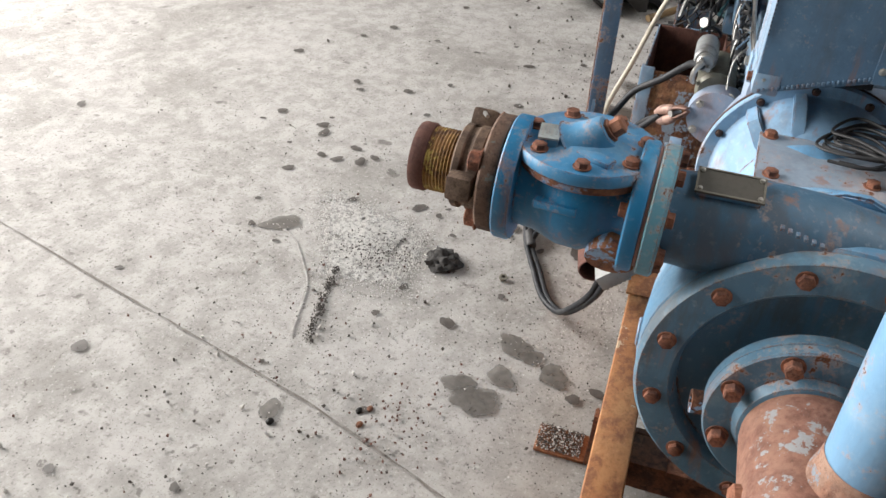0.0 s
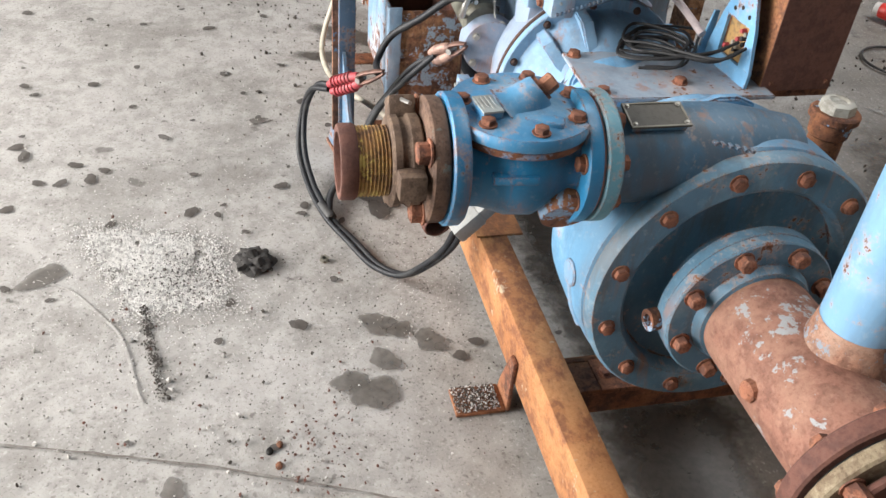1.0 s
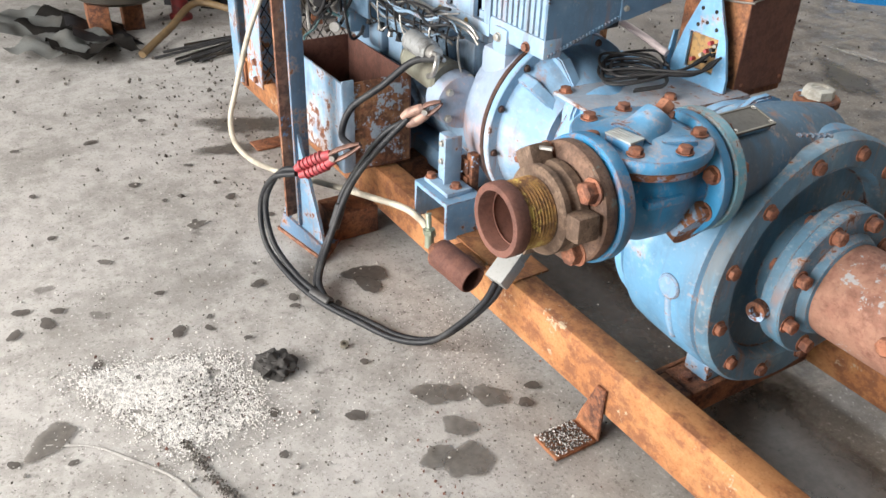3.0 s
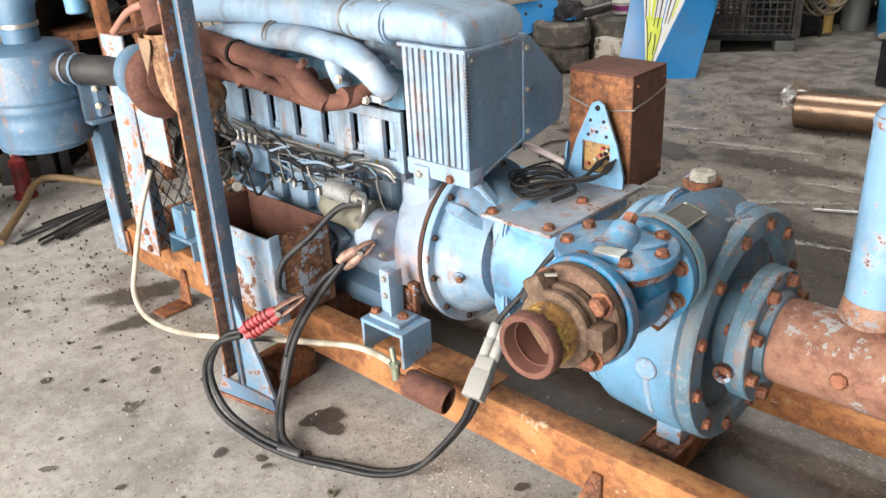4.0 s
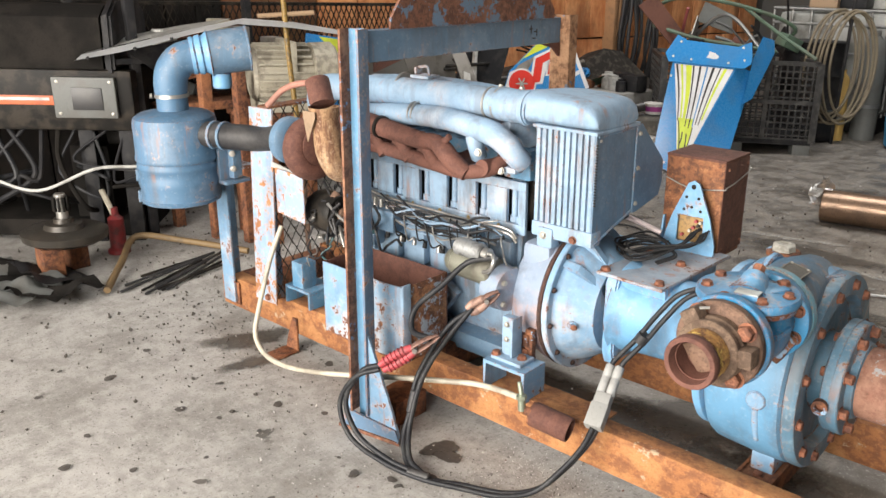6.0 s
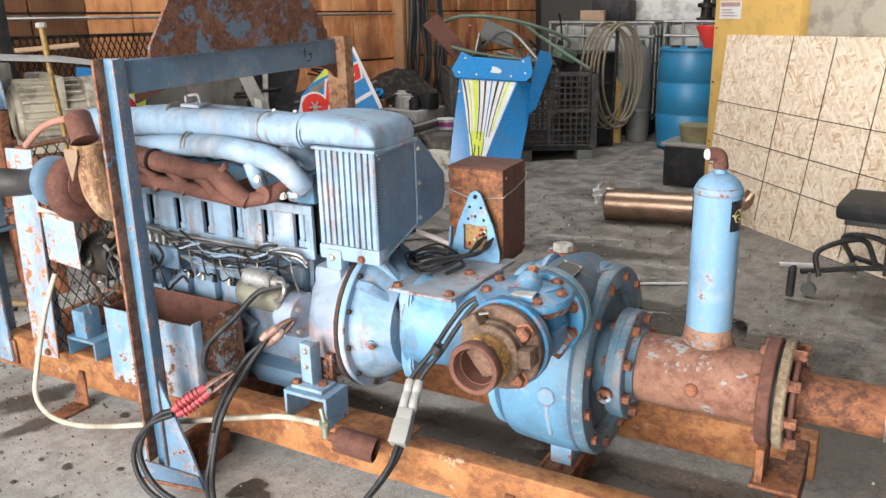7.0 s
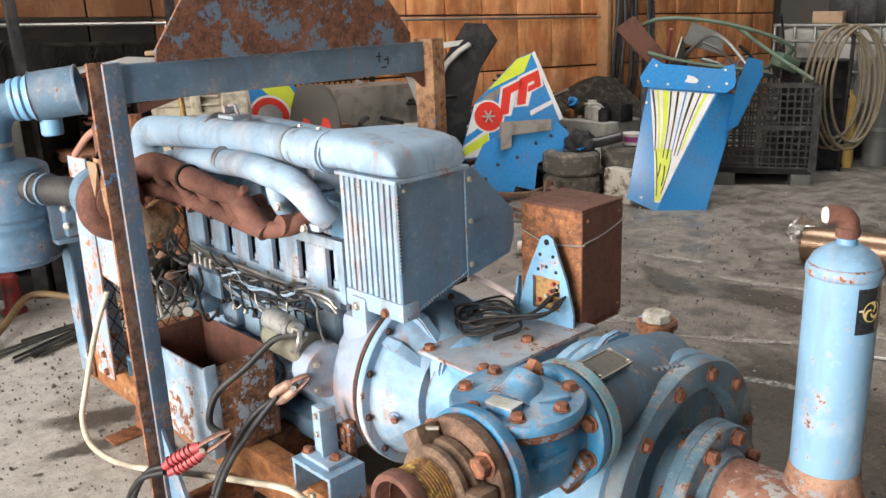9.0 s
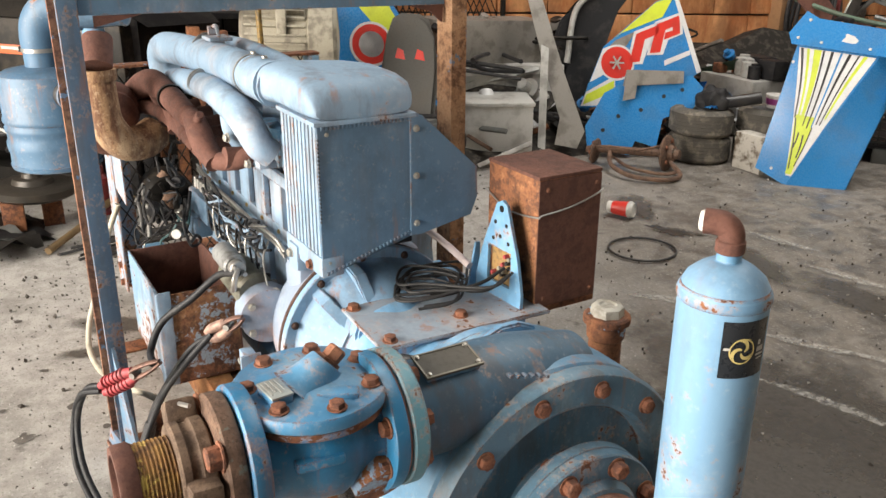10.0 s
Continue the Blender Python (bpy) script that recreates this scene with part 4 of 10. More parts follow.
def build_adapter():
    """The bearing bracket between the engine and the pump."""
    t = thing("pump_bracket", "light blue cast bearing bracket with a bolted rusty top plate", "pump bracket", (-0.45, 0, 0.3))
    bm = BM()
    lathe(bm, (0, AXY, 0.465), (1, 0, 0), [(-0.645, 0.10), (-0.645, 0.15), (-0.635, 0.142), (-0.60, 0.132), (-0.45, 0.124), (-0.36, 0.130), (-0.33, 0.144), (-0.30, 0.148), (-0.27, 0.142), (-0.262, 0.1)], 48)
    part("barrel", bm, M_BLUE_CLEAN, t)
    bm = BM()
    slab(bm, [(-0.10, -0.159), (0.10, -0.159), (0.114, -0.12), (0.114, 0.10), (0.104, 0.125), (-0.104, 0.125), (-0.114, 0.10), (-0.114, -0.12)], 0.042, frame_of((-0.668, AXY, 0.465), (0, 1, 0), (0, 0, 1)), 0.006)
    part("square_flange", bm, M_BLUE_CLEAN, t)
    bm = BM()
    slab(bm, [(-0.70, -0.103), (-0.475, -0.113), (-0.46, 0.302), (-0.70, 0.302)], 0.010, Matrix.Translation((0, 0, 0.591)), 0.002)
    pl = part("top_plate", bm, weathered_paint("grey_rusting_plate", (0.27, 0.33, 0.4, 1), (0.42, 0.40, 0.42, 1), 0.42, 0.5), t, "grey-blue plate with rust round its bolts")
    for p in ((-0.681, -0.082), (-0.533, 0.110), (-0.501, -0.081), (-0.675, 0.172)):
        bolt(pl, (p[0], p[1], 0.601), (0, 0, 1), 0.0135)
    bm = BM()
    box(bm, (-0.665, -0.08, 0.555), (-0.48, 0.25, 0.591), 0.004)
    part("plate_bearer", bm, M_BLUE_CLEAN, t)
    return t


build_adapter()


M_DARK_RUST = rust_steel("dark_joint_rust", (0.035, 0.018, 0.014, 1), (0.06, 0.028, 0.02, 1), (0.1, 0.045, 0.028, 1))


def build_bell_housing():
    t = thing("bell_housing", "pale blue cast bell housing, bleached pink at the engine side", "bell housing", (-0.8, 0.01, 0.49))
    c = Vector((0, 0.01, 0.49))
    bm = BM()
    lathe(bm, c, (1, 0, 0), [(-0.815, 0.2), (-0.815, 0.287), (-0.813, 0.289), (-0.805, 0.289), (-0.803, 0.287), (-0.80, 0.2)], 72)
    part("rusted_rim", bm, M_DARK_RUST, t, "dark rust line round the joint")
    bm = BM()
    lathe(bm, c, (1, 0, 0), [(-0.80, 0.2), (-0.80, 0.286), (-0.797, 0.289), (-0.782, 0.289), (-0.779, 0.286), (-0.779, 0.256), (-0.774, 0.250), (-0.76, 0.246), (-0.735, 0.232), (-0.705, 0.208), (-0.668, 0.18), (-0.668, 0.1)], 72)
    h = part("cone", bm, M_BELL, t)
    bolt_ring(h, c + Vector((-0.779, 0, 0)), (1, 0, 0), 0.268, 12, 0.0092, 8, M_DARK_RUST)
    for th in (98, 126):
        a = radians(th)
        bm = BM()
        q = Vector((0, math.cos(a), math.sin(a)))
        slab(bm, [(-0.779, 0.262), (-0.73, 0.25), (-0.668, 0.165), (-0.668, 0.12), (-0.779, 0.12)], 0.036, frame_of(c - q.cross(Vector((1, 0, 0))) * 0.018, (1, 0, 0), q), 0.004)
        part("rib", bm, M_BELL, t)
    bm = BM()
    lathe(bm, (-0.735, -0.19, 0.463), (0.55, -0.83, 0), [(0, 0.018), (0.03, 0.016), (0.03, 0.007), (0.045, 0.007)], 16)
    part("plug_boss", bm, M_BLUE_CLEAN, t)
    bolt(t, (-0.705, -0.228, 0.463), (0.55, -0.83, 0), 0.009)
    bm = BM()
    lathe(bm, c, (1, 0, 0), [(-0.945, 0.15), (-0.945, 0.235), (-0.935, 0.255), (-0.87, 0.272), (-0.835, 0.283), (-0.818, 0.285), (-0.816, 0.2)], 64)
    box(bm, (-0.93, -0.20, 0.62), (-0.82, 0.2, 0.735), 0.03)
    part("flywheel_housing", bm, M_PINK, t, "sun-bleached pinkish flywheel housing")
    bm = BM()
    for z in (0.30, 0.36):
        box(bm, (-0.87, -0.305, z), (-0.83, -0.285, z + 0.05), 0.004)
    box(bm, (-0.845, -0.298, 0.28), (-0.818, -0.27, 0.43), 0.004)
    parts_of("mounting_ear", bm, M_RUST_PAINT, t)
    # inspection flange on the near side
    bm = BM()
    lathe(bm, (-0.985, -0.245, 0.545), (1, -0.1, 0), [(-0.02, 0.05), (-0.02, 0.085), (0.0, 0.09), (0.05, 0.085), (0.055, 0.05)], 36)
    f = part("starter_flange", bm, M_PINK, t)
    for th in (20, 140, 215, 300):
        a = radians(th)
        bolt(f, Vector((-0.93, -0.25 + 0.07 * math.cos(a), 0.545 + 0.07 * math.sin(a))), (1, -0.1, 0), 0.010, M_BOLT_ZINC)
    return t


build_bell_housing()


# ---- diesel engine ----
def build_engine():
    t = thing("diesel_engine", "pale blue six-cylinder air-cooled diesel engine, weathered, with a rusted exhaust manifold", "engine", (-1.35, 0, 0.22))
    bm = BM()
    slab(bm, [(-0.165, 0.33), (-0.11, 0.24), (0.13, 0.24), (0.20, 0.33), (0.225, 0.5), (0.225, 0.69), (-0.18, 0.69), (-0.18, 0.5)], 0.80, frame_of((-1.735, 0, 0), (0, 1, 0), (0, 0, 1)), 0.02)
    crank = part("crankcase", bm, M_SILVER_BLUE, t)
    # cast swellings and covers on the near side
    for i in range(6):
        x = -0.99 - 0.130 * i
        bm = BM()
        box(bm, (x - 0.045, -0.212, 0.47), (x + 0.045, -0.17, 0.65), 0.016)
        part("side_cover", bm, M_SILVER_BLUE, crank)
    bm = BM()
    slab(bm, [(-0.25, -0.05), (0.22, -0.05), (0.28, 0.03), (0.2, 0.08), (-0.2, 0.06)], 0.07, frame_of((-1.45, -0.172, 0.38), (1, 0, 0), (0, 0, 1)), 0.018)
    part("oil_cooler_housing", bm, M_SILVER_BLUE, t)
    bm = BM()
    box(bm, (-1.70, -0.20, 0.185), (-0.98, 0.20, 0.262), 0.03)
    part("oil_pan", bm, M_BLUE_DEEP, t)
    # air duct side with six openings
    zb, zt, wb, wt = 0.678, 0.852, 0.710, 0.822
    bm = BM()
    box(bm, (-1.735, -0.20, zb), (-0.90, -0.186, wb), 0.002)
    box(bm, (-1.735, -0.20, wt), (-0.90, -0.186, zt), 0.002)
    edges = [-1.735]
    for i in range(6):
        c = -0.951 - 0.1303 * (5 - i)
        edges += [c - 0.025, c + 0.025]
    edges += [-0.90]
    for a, b in zip(edges[0::2], edges[1::2]):
        box(bm, (a, -0.20, wb), (b, -0.186, wt), 0.001)
    duct = part("air_duct_panel", bm, M_SILVER_BLUE, t, "pale panel with six tall openings over the push-rod tubes")
    bm = BM()
    box(bm, (-1.73, -0.145, zb), (-0.90, -0.11, zt), 0.0)
    part("cylinder_bank", bm, M_DARK, t, "dark cylinder fins behind the panel")
    for i in range(6):
        c = -0.951 - 0.1303 * i
        for s in (-0.011, 0.013):
            bm = BM()
            rod(bm, (c + s, -0.172, zb), (c + s, -0.17, zt), 0.0105, seg=14)
            rod(bm, (c + s, -0.172, wb - 0.004), (c + s, -0.172, wb + 0.02), 0.015, seg=14)
            part("push_rod_tube", bm, M_BLUE_CHALK, t)
        bolt(duct, (c - 0.055, -0.20, 0.694), (0, -1, 0), 0.0055, plain("brass_bolt", (0.4, 0.28, 0.12, 1), 0.4, 0.7) if i == 0 else bpy.data.materials["brass_bolt"])
        bm = BM()
        box(bm, (c - 0.055, -0.185, zt), (c + 0.055, 0.05, 0.955), 0.014)
        part("cylinder_head", bm, M_BLUE, t)
        bm = BM()
        box(bm, (c - 0.05, -0.14, 0.955), (c + 0.05, 0.03, 1.0), 0.018)
        part("rocker_cover", bm, M_BLUE_CHALK, t)
        # short runner from the charge pipe to each head
        bm = BM()
        tube(bm, [(c - 0.01, -0.235, 1.035), (c + 0.005, -0.19, 1.03), (c + 0.015, -0.15, 1.0), (c + 0.015, -0.13, 0.97)], 0.03, 14, 5)
        part("intake_runner", bm, M_BLUE_CHALK, t)
    bm = BM()
    box(bm, (-1.73, 0.02, zb), (-0.90, 0.20, 0.96), 0.02)
    part("fan_side_cowl", bm, M_BLUE, t)
    # charge-air pipe over the engine
    bm = BM()
    tube(bm, [(-1.80, -0.265, 0.985), (-1.805, -0.27, 1.035), (-1.775, -0.27, 1.072), (-1.68, -0.262, 1.084), (-1.38, -0.248, 1.096), (-1.15, -0.240, 1.10), (-0.86, -0.232, 1.092)], 0.047, 26, 8)
    part("charge_pipe", bm, M_BLUE_CHALK, t, "chalky pale blue charge-air pipe")
    for x, w, r in ((-0.882, 0.016, 0.0525), (-0.985, 0.008, 0.0515), (-1.02, 0.008, 0.0515), (-1.40, 0.008, 0.051)):
        bm = BM()
        lathe(bm, (x, -0.2335, 1.0955 if x > -1.1 else 1.107), (1, 0, 0), [(0, r - 0.005), (0, r), (w, r), (w, r - 0.005)], 36)
        part("hose_clamp", bm, M_STEEL if w < 0.01 else M_SILVER_BLUE, t)
    bm = BM()
    lathe(bm, (-0.995, -0.2345, 1.096), (1, 0, 0), [(0, 0.04), (0, 0.0505), (0.085, 0.0505), (0.085, 0.04)], 36)
    part("hose_sleeve", bm, M_BLUE_CHALK, t)
    for x in (-0.90, -0.98):
        bolt(t, (x + 0.006, -0.245, 1.152), (0, 0, 1), 0.006, M_BOLT_ZINC)
    bm = BM()
    box(bm, (-1.34, -0.265, 1.148), (-1.26, -0.205, 1.158), 0.002)
    box(bm, (-1.335, -0.25, 1.158), (-1.325, -0.22, 1.182), 0.002)
    tube(bm, [(-1.28, -0.235, 1.158), (-1.285, -0.24, 1.185), (-1.33, -0.235, 1.18)], 0.005, 8, 5)
    part("pipe_bracket", bm, M_BLUE_CHALK, t)
    bm = BM()
    tube(bm, [(-1.62, -0.165, 1.10), (-1.4, -0.155, 1.115), (-1.2, -0.15, 1.115), (-1.0, -0.145, 1.105), (-0.85, -0.13, 1.09)], 0.027, 10, 6)
    part("vent_line", bm, M_BLUE_CHALK, t)
    # second pipe: intake manifold curving down to the last head
    bm = BM()
    tube(bm, [(-1.70, -0.285, 0.97), (-1.62, -0.288, 1.0), (-1.45, -0.29, 1.022), (-1.2, -0.29, 1.038), (-1.05, -0.29, 1.028), (-0.97, -0.288, 1.015), (-0.92, -0.283, 0.99), (-0.89, -0.272, 0.955), (-0.882, -0.245, 0.93)], 0.036, 24, 8,
         radii=[0.028, 0.032, 0.034, 0.036, 0.037, 0.038, 0.037, 0.035, 0.033])
    part("intake_manifold", bm, M_BLUE_CHALK, t)
    bm = BM()
    tube(bm, [(-1.04, -0.292, 1.0), (-1.03, -0.29, 0.965), (-1.035, -0.27, 0.93)], 0.026, 18, 6)
    box(bm, (-0.945, -0.278, 0.897), (-0.885, -0.235, 0.915), 0.004)
    parts_of("manifold_leg", bm, M_BLUE_CHALK, t)
    for p in ((-0.895, -0.29, 0.955), (-0.93, -0.29, 0.905), (-1.0, -0.315, 0.955)):
        bolt(t, p, (0.2, -1, 0), 0.010, M_BOLT_ZINC)
    for x in (-1.30, -1.285):
        bm = BM()
        lathe(bm, (x, -0.2875, 1.039), (1, 0, 0), [(0, 0.034), (0, 0.039), (0.007, 0.039), (0.007, 0.034)], 28)
        part("hose_clamp", bm, M_STEEL, t)
    # exhaust manifold: a rusted log with a lower gallery
    bm = BM()
    tube(bm, [(-1.09, -0.355, 0.993), (-1.12, -0.355, 0.975), (-1.2, -0.352, 0.97), (-1.35, -0.35, 0.985), (-1.5, -0.35, 1.0), (-1.58, -0.36, 1.005), (-1.64, -0.38, 0.975), (-1.66, -0.40, 0.93)], 0.036, 22, 8,
         radii=[0.009, 0.016, 0.028, 0.032, 0.034, 0.038, 0.044, 0.05])
    ex = part("exhaust_manifold", bm, M_RUST_CAST, t, "thick red-brown rusted exhaust manifold")
    bm = BM()
    tube(bm, [(-0.945, -0.268, 0.925), (-0.955, -0.30, 0.91), (-0.985, -0.325, 0.901), (-1.05, -0.34, 0.892), (-1.13, -0.345, 0.898), (-1.25, -0.345, 0.908), (-1.40, -0.345, 0.918), (-1.55, -0.36, 0.931), (-1.65, -0.41, 0.93)], 0.0225, 20, 8)
    part("lower_gallery", bm, M_RUST_CAST, ex)
    bm = BM()
    tube(bm, [(-1.02, -0.343, 0.89), (-1.07, -0.352, 0.92), (-1.11, -0.355, 0.955), (-1.14, -0.355, 0.972), (-1.20, -0.353, 0.975)], 0.031, 18, 6, radii=[0.026, 0.031, 0.031, 0.027, 0.022])
    part("riser", bm, M_RUST_CAST, ex)
    for x in (-1.19, -1.30, -1.42, -1.53):
        bm = BM()
        tube(bm, [(x + 0.04, -0.346, 0.90), (x + 0.012, -0.349, 0.935), (x - 0.012, -0.351, 0.955), (x - 0.035, -0.352, 0.985)], 0.03, 16, 4, radii=[0.025, 0.018, 0.018, 0.026])
        part("branch", bm, M_RUST_CAST, ex)
    for i in range(6):
        c = -0.97 - 0.128 * i
        bm = BM()
        tube(bm, [(c, -0.335, 0.915), (c, -0.28, 0.91), (c, -0.22, 0.915)], 0.026, 14, 4)
        part("port", bm, M_RUST_CAST, ex)
    bm = BM()
    lathe(bm, (-1.087, -0.355, 0.997), (1, 0, 0.45), [(-0.004, 0.008), (-0.002, 0.011), (0.004, 0.011), (0.007, 0.008), (0.007, 0.0)], 20)
    part("stub_flange", bm, M_RUST_CAST, ex)
    bm = BM()
    lathe(bm, (-1.40, -0.35, 0.990), (1, 0, -0.1), [(0, 0.031), (0, 0.0375), (0.012, 0.0375), (0.012, 0.031)], 26)
    part("joint_ring", bm, M_DARK, ex)
    return t


build_engine()


def build_turbo():
    t = thing("turbocharger", "rusted turbocharger with a tan heat-stained exhaust elbow", "turbocharger", (-1.68, -0.45, 0.85))
    c = Vector((-1.71, -0.45, 0.93))
    bm = BM()
    pts, rad = [], []
    for i in range(13):
        th = radians(30 * i - 60)
        R = 0.05 + 0.0022 * i
        pts.append(c + Vector((0.03, R * math.cos(th), R * math.sin(th))))
        rad.append(0.026 + 0.0022 * i)
    tube(bm, pts, 0.05, 18, 4, radii=rad)
    lathe(bm, c, (1, 0, 0), [(-0.03, 0.03), (-0.025, 0.07), (0.03, 0.078), (0.075, 0.07), (0.085, 0.045), (0.085, 0.02)], 36)
    part("turbine_housing", bm, M_RUST_CAST, t)
    bm = BM()
    lathe(bm, c, (1, 0, 0), [(-0.11, 0.045), (-0.108, 0.07), (-0.098, 0.082), (-0.07, 0.082), (-0.058, 0.07), (-0.055, 0.05), (-0.03, 0.045)], 40)
    part("compressor_housing", bm, M_BLUE_DEEP, t)
    # outlet elbow
    bm = BM()
    tube(bm, [c + Vector((0.12, 0.10, -0.05)), c + Vector((0.15, 0.055, -0.065)), c + Vector((0.168, 0.0, -0.055)), c + Vector((0.168, -0.034, 0.0)), c + Vector((0.16, -0.038, 0.06)), c + Vector((0.153, -0.039, 0.125))], 0.046, 24, 7, radii=[0.05, 0.05, 0.048, 0.046, 0.044, 0.044])
    part("exhaust_elbow", bm, M_TAN_RUST, t, "tan and brown exhaust elbow")
    top = c + Vector((0.153, -0.039, 0.118))
    bm = BM()
    lathe(bm, top, (0, 0, 1), [(0, 0.04), (0, 0.05), (0.03, 0.05), (0.03, 0.046), (0.0, 0.042)], 32)
    part("outlet_band", bm, M_TAN_RUST, t)
    bm = BM()
    slab(bm, [(-0.012, -0.09), (0.03, -0.01), (0.03, 0.01), (-0.03, 0.01), (-0.03, -0.01)], 0.003, frame_of(top + Vector((-0.01, -0.052, 0.01)), (1, 0, 0), (0, 0, 1)))
    part("clamp_strap", bm, plain("bleached_strap", (0.25, 0.17, 0.11, 1), 0.6), t)
    bm = BM()
    pipe_shell(bm, top + Vector((-0.012, 0.005, 0.035)), top + Vector((-0.055, 0.022, 0.108)), 0.040, 0.003)
    part("outlet_mouth", bm, M_RUST_CAST, t, "open rusty exhaust mouth")
    bm = BM()
    tube(bm, [(-1.60, -0.45, 1.13), (-1.70, -0.44, 1.135), (-1.82, -0.44, 1.105), (-1.90, -0.46, 1.04)], 0.011, 12, 6)
    part("brown_hose", bm, plain("faded_pink_hose", (0.36, 0.17, 0.13, 1), 0.6), t, "faded brick-red hose")
    return t


build_turbo()


def build_cooler():
    t = thing("charge_air_cooler", "large pale blue charge-air cooler with a finned face", "cooler", (-0.79, -0.1, 0.7))
    bm = BM()
    box(bm, (-0.885, -0.205, 0.745), (-0.695, 0.0, 1.045), 0.004)
    part("core", bm, M_BLACK, t, "dark core behind the fins")
    x0, x1 = -0.886, -0.69
    n = 10
    for i in range(n):
        x = x0 + (x1 - x0) * (i + 0.5) / n
        bm = BM()
        box(bm, (x - 0.0068, -0.228, 0.748), (x + 0.0068, -0.204, 1.043), 0.003)
        part("fin_bar", bm, M_SILVER_BLUE, t)
    # zigzag fins between the bars
    bm = BM()
    for i in range(n - 1):
        x = x0 + (x1 - x0) * (i + 1.0) / n
        for j in range(46):
            z = 0.752 + 0.29 * j / 46
            s = 0.0028 if j % 2 else -0.0028
            box(bm, (x - 0.0035, -0.2195, z), (x + 0.0035, -0.206, z + 0.002), 0, Matrix.Translation((x, 0, z)) @ pose(0, 0, 0, 0, 28 if j % 2 else -28, 0) @ Matrix.Translation((-x, 0, -z)))
    tagged(part("zigzag_fin", bm, M_SILVER_BLUE, t), kind="stuff")
    bm = BM()
    box(bm, (x0 - 0.004, -0.230, 0.70), (x1 + 0.004, -0.175, 0.748), 0.008)
    box(bm, (x0 + 0.02, -0.238, 0.668), (x0 + 0.075, -0.19, 0.735), 0.012)
    h = part("bottom_tank", bm, M_SILVER_BLUE, t)
    bolt(h, (x0 + 0.045, -0.238, 0.71), (0, -1, 0), 0.010, M_BOLT_ZINC)
    bolt(h, (x1 - 0.055, -0.231, 0.715), (0, -1, 0), 0.010, M_BOLT)
    # domed top tank, drawn out of the charge pipe
    bm = BM()
    rows = []
    for x, y0, y1, z0, z1, p in ((-0.955, -0.285, -0.187, 1.046, 1.142, 2.0), (-0.93, -0.284, -0.178, 1.047, 1.143, 2.2), (-0.905, -0.268, -0.12, 1.047, 1.142, 2.8), (-0.88, -0.252, -0.03, 1.047, 1.140, 3.6), (-0.85, -0.246, 0.004, 1.047, 1.136, 4.5),
                                 (-0.76, -0.243, 0.008, 1.047, 1.130, 5.0), (-0.715, -0.241, 0.006, 1.047, 1.122, 4.5), (-0.697, -0.236, 0.002, 1.047, 1.108, 4.0), (-0.687, -0.226, -0.006, 1.049, 1.085, 3.5)):
        ring = []
        for i in range(40):
            a = 2 * math.pi * i / 40
            ca, sa = math.cos(a), math.sin(a)
            ring.append(Vector((x, (y0 + y1) / 2 + (y1 - y0) / 2 * abs(ca) ** (2 / p) * (1 if ca > 0 else -1), (z0 + z1) / 2 + (z1 - z0) / 2 * abs(sa) ** (2 / p) * (1 if sa > 0 else -1))))
        rows.append([bm.verts.new(q) for q in ring])
    for r0, r1 in zip(rows, rows[1:]):
        for i in range(40):
            bm.faces.new((r0[i], r0[(i + 1) % 40], r1[(i + 1) % 40], r1[i]))
    bm.faces.new(rows[0][::-1]), bm.faces.new(rows[-1])
    part("top_tank", bm, M_BLUE_CHALK, t, "smooth chalky dome over the cooler")
    bm = BM()
    box(bm, (-0.893, -0.234, 1.038), (-0.683, 0.006, 1.048), 0.002)
    part("weld_seam", bm, M_BLUE_CHALK, t)
    # side and end covers use a darker blue: their shade is in the colour
    mx = frame_of((-0.6945, 0, 0), (0, 1, 0), (0, 0, 1))
    bm = BM()
    slab(bm, [(-0.226, 0.70), (0.012, 0.768), (0.012, 1.044), (-0.226, 1.044)], 0.006, mx, 0.001)
    sc = part("side_cover", bm, M_BLUE_DEEP, t, "sheet side cover in shade-darkened blue")
    bm = BM()
    slab(bm, [(-0.010, 0.764), (0.015, 0.764), (0.15, 0.79), (0.168, 0.835), (0.165, 0.905), (0.02, 1.04), (-0.010, 1.04)], 0.005, mx @ pose(0, 0, 0.0065), 0.001)
    wd = part("end_cover", bm, M_BLUE_DEEP, t)
    for z in (0.793, 0.905, 1.012):
        bolt(wd, (-0.683, 0.004, z), (1, 0, 0), 0.0065, M_BOLT_ZINC)
    bm = BM()
    slab(bm, [(0.005, 0.764), (0.15, 0.79), (0.168, 0.835), (0.165, 0.905), (0.02, 1.04), (0.005, 1.04)], 0.19, mx @ pose(0, 0, -0.19))
    part("end_box", bm, M_BLUE_DEEP, t)
    for y, z in ((-0.21, 0.735), (-0.205, 1.02)):
        bolt(sc, (-0.6885, y, z), (1, 0, 0), 0.004, M_BOLT_ZINC, "rivet")
    bm = BM()
    for i in range(22):
        z = 0.83 + 0.0085 * i
        box(bm, (-0.688, -0.2275, z), (-0.6825, -0.2255, z + 0.004), 0)
    tagged(part("edge_perforation", bm, M_BLACK, t), kind="stuff")
    bm = BM()
    for i in range(24):
        y = -0.218 + 0.0092 * i
        box(bm, (-0.690, y, 1.030), (-0.684, y + 0.006, 1.040), 0.0015)
    for i in range(24):
        y = -0.218 + 0.0092 * i
        z = 0.706 + 0.068 * (y + 0.218) / 0.22
        box(bm, (-0.6895, y, z), (-0.684, y + 0.006, z + 0.008), 0.0015)
    tagged(part("stitched_weld", bm, M_BLUE_DEEP, t), kind="stuff")
    bm = BM()
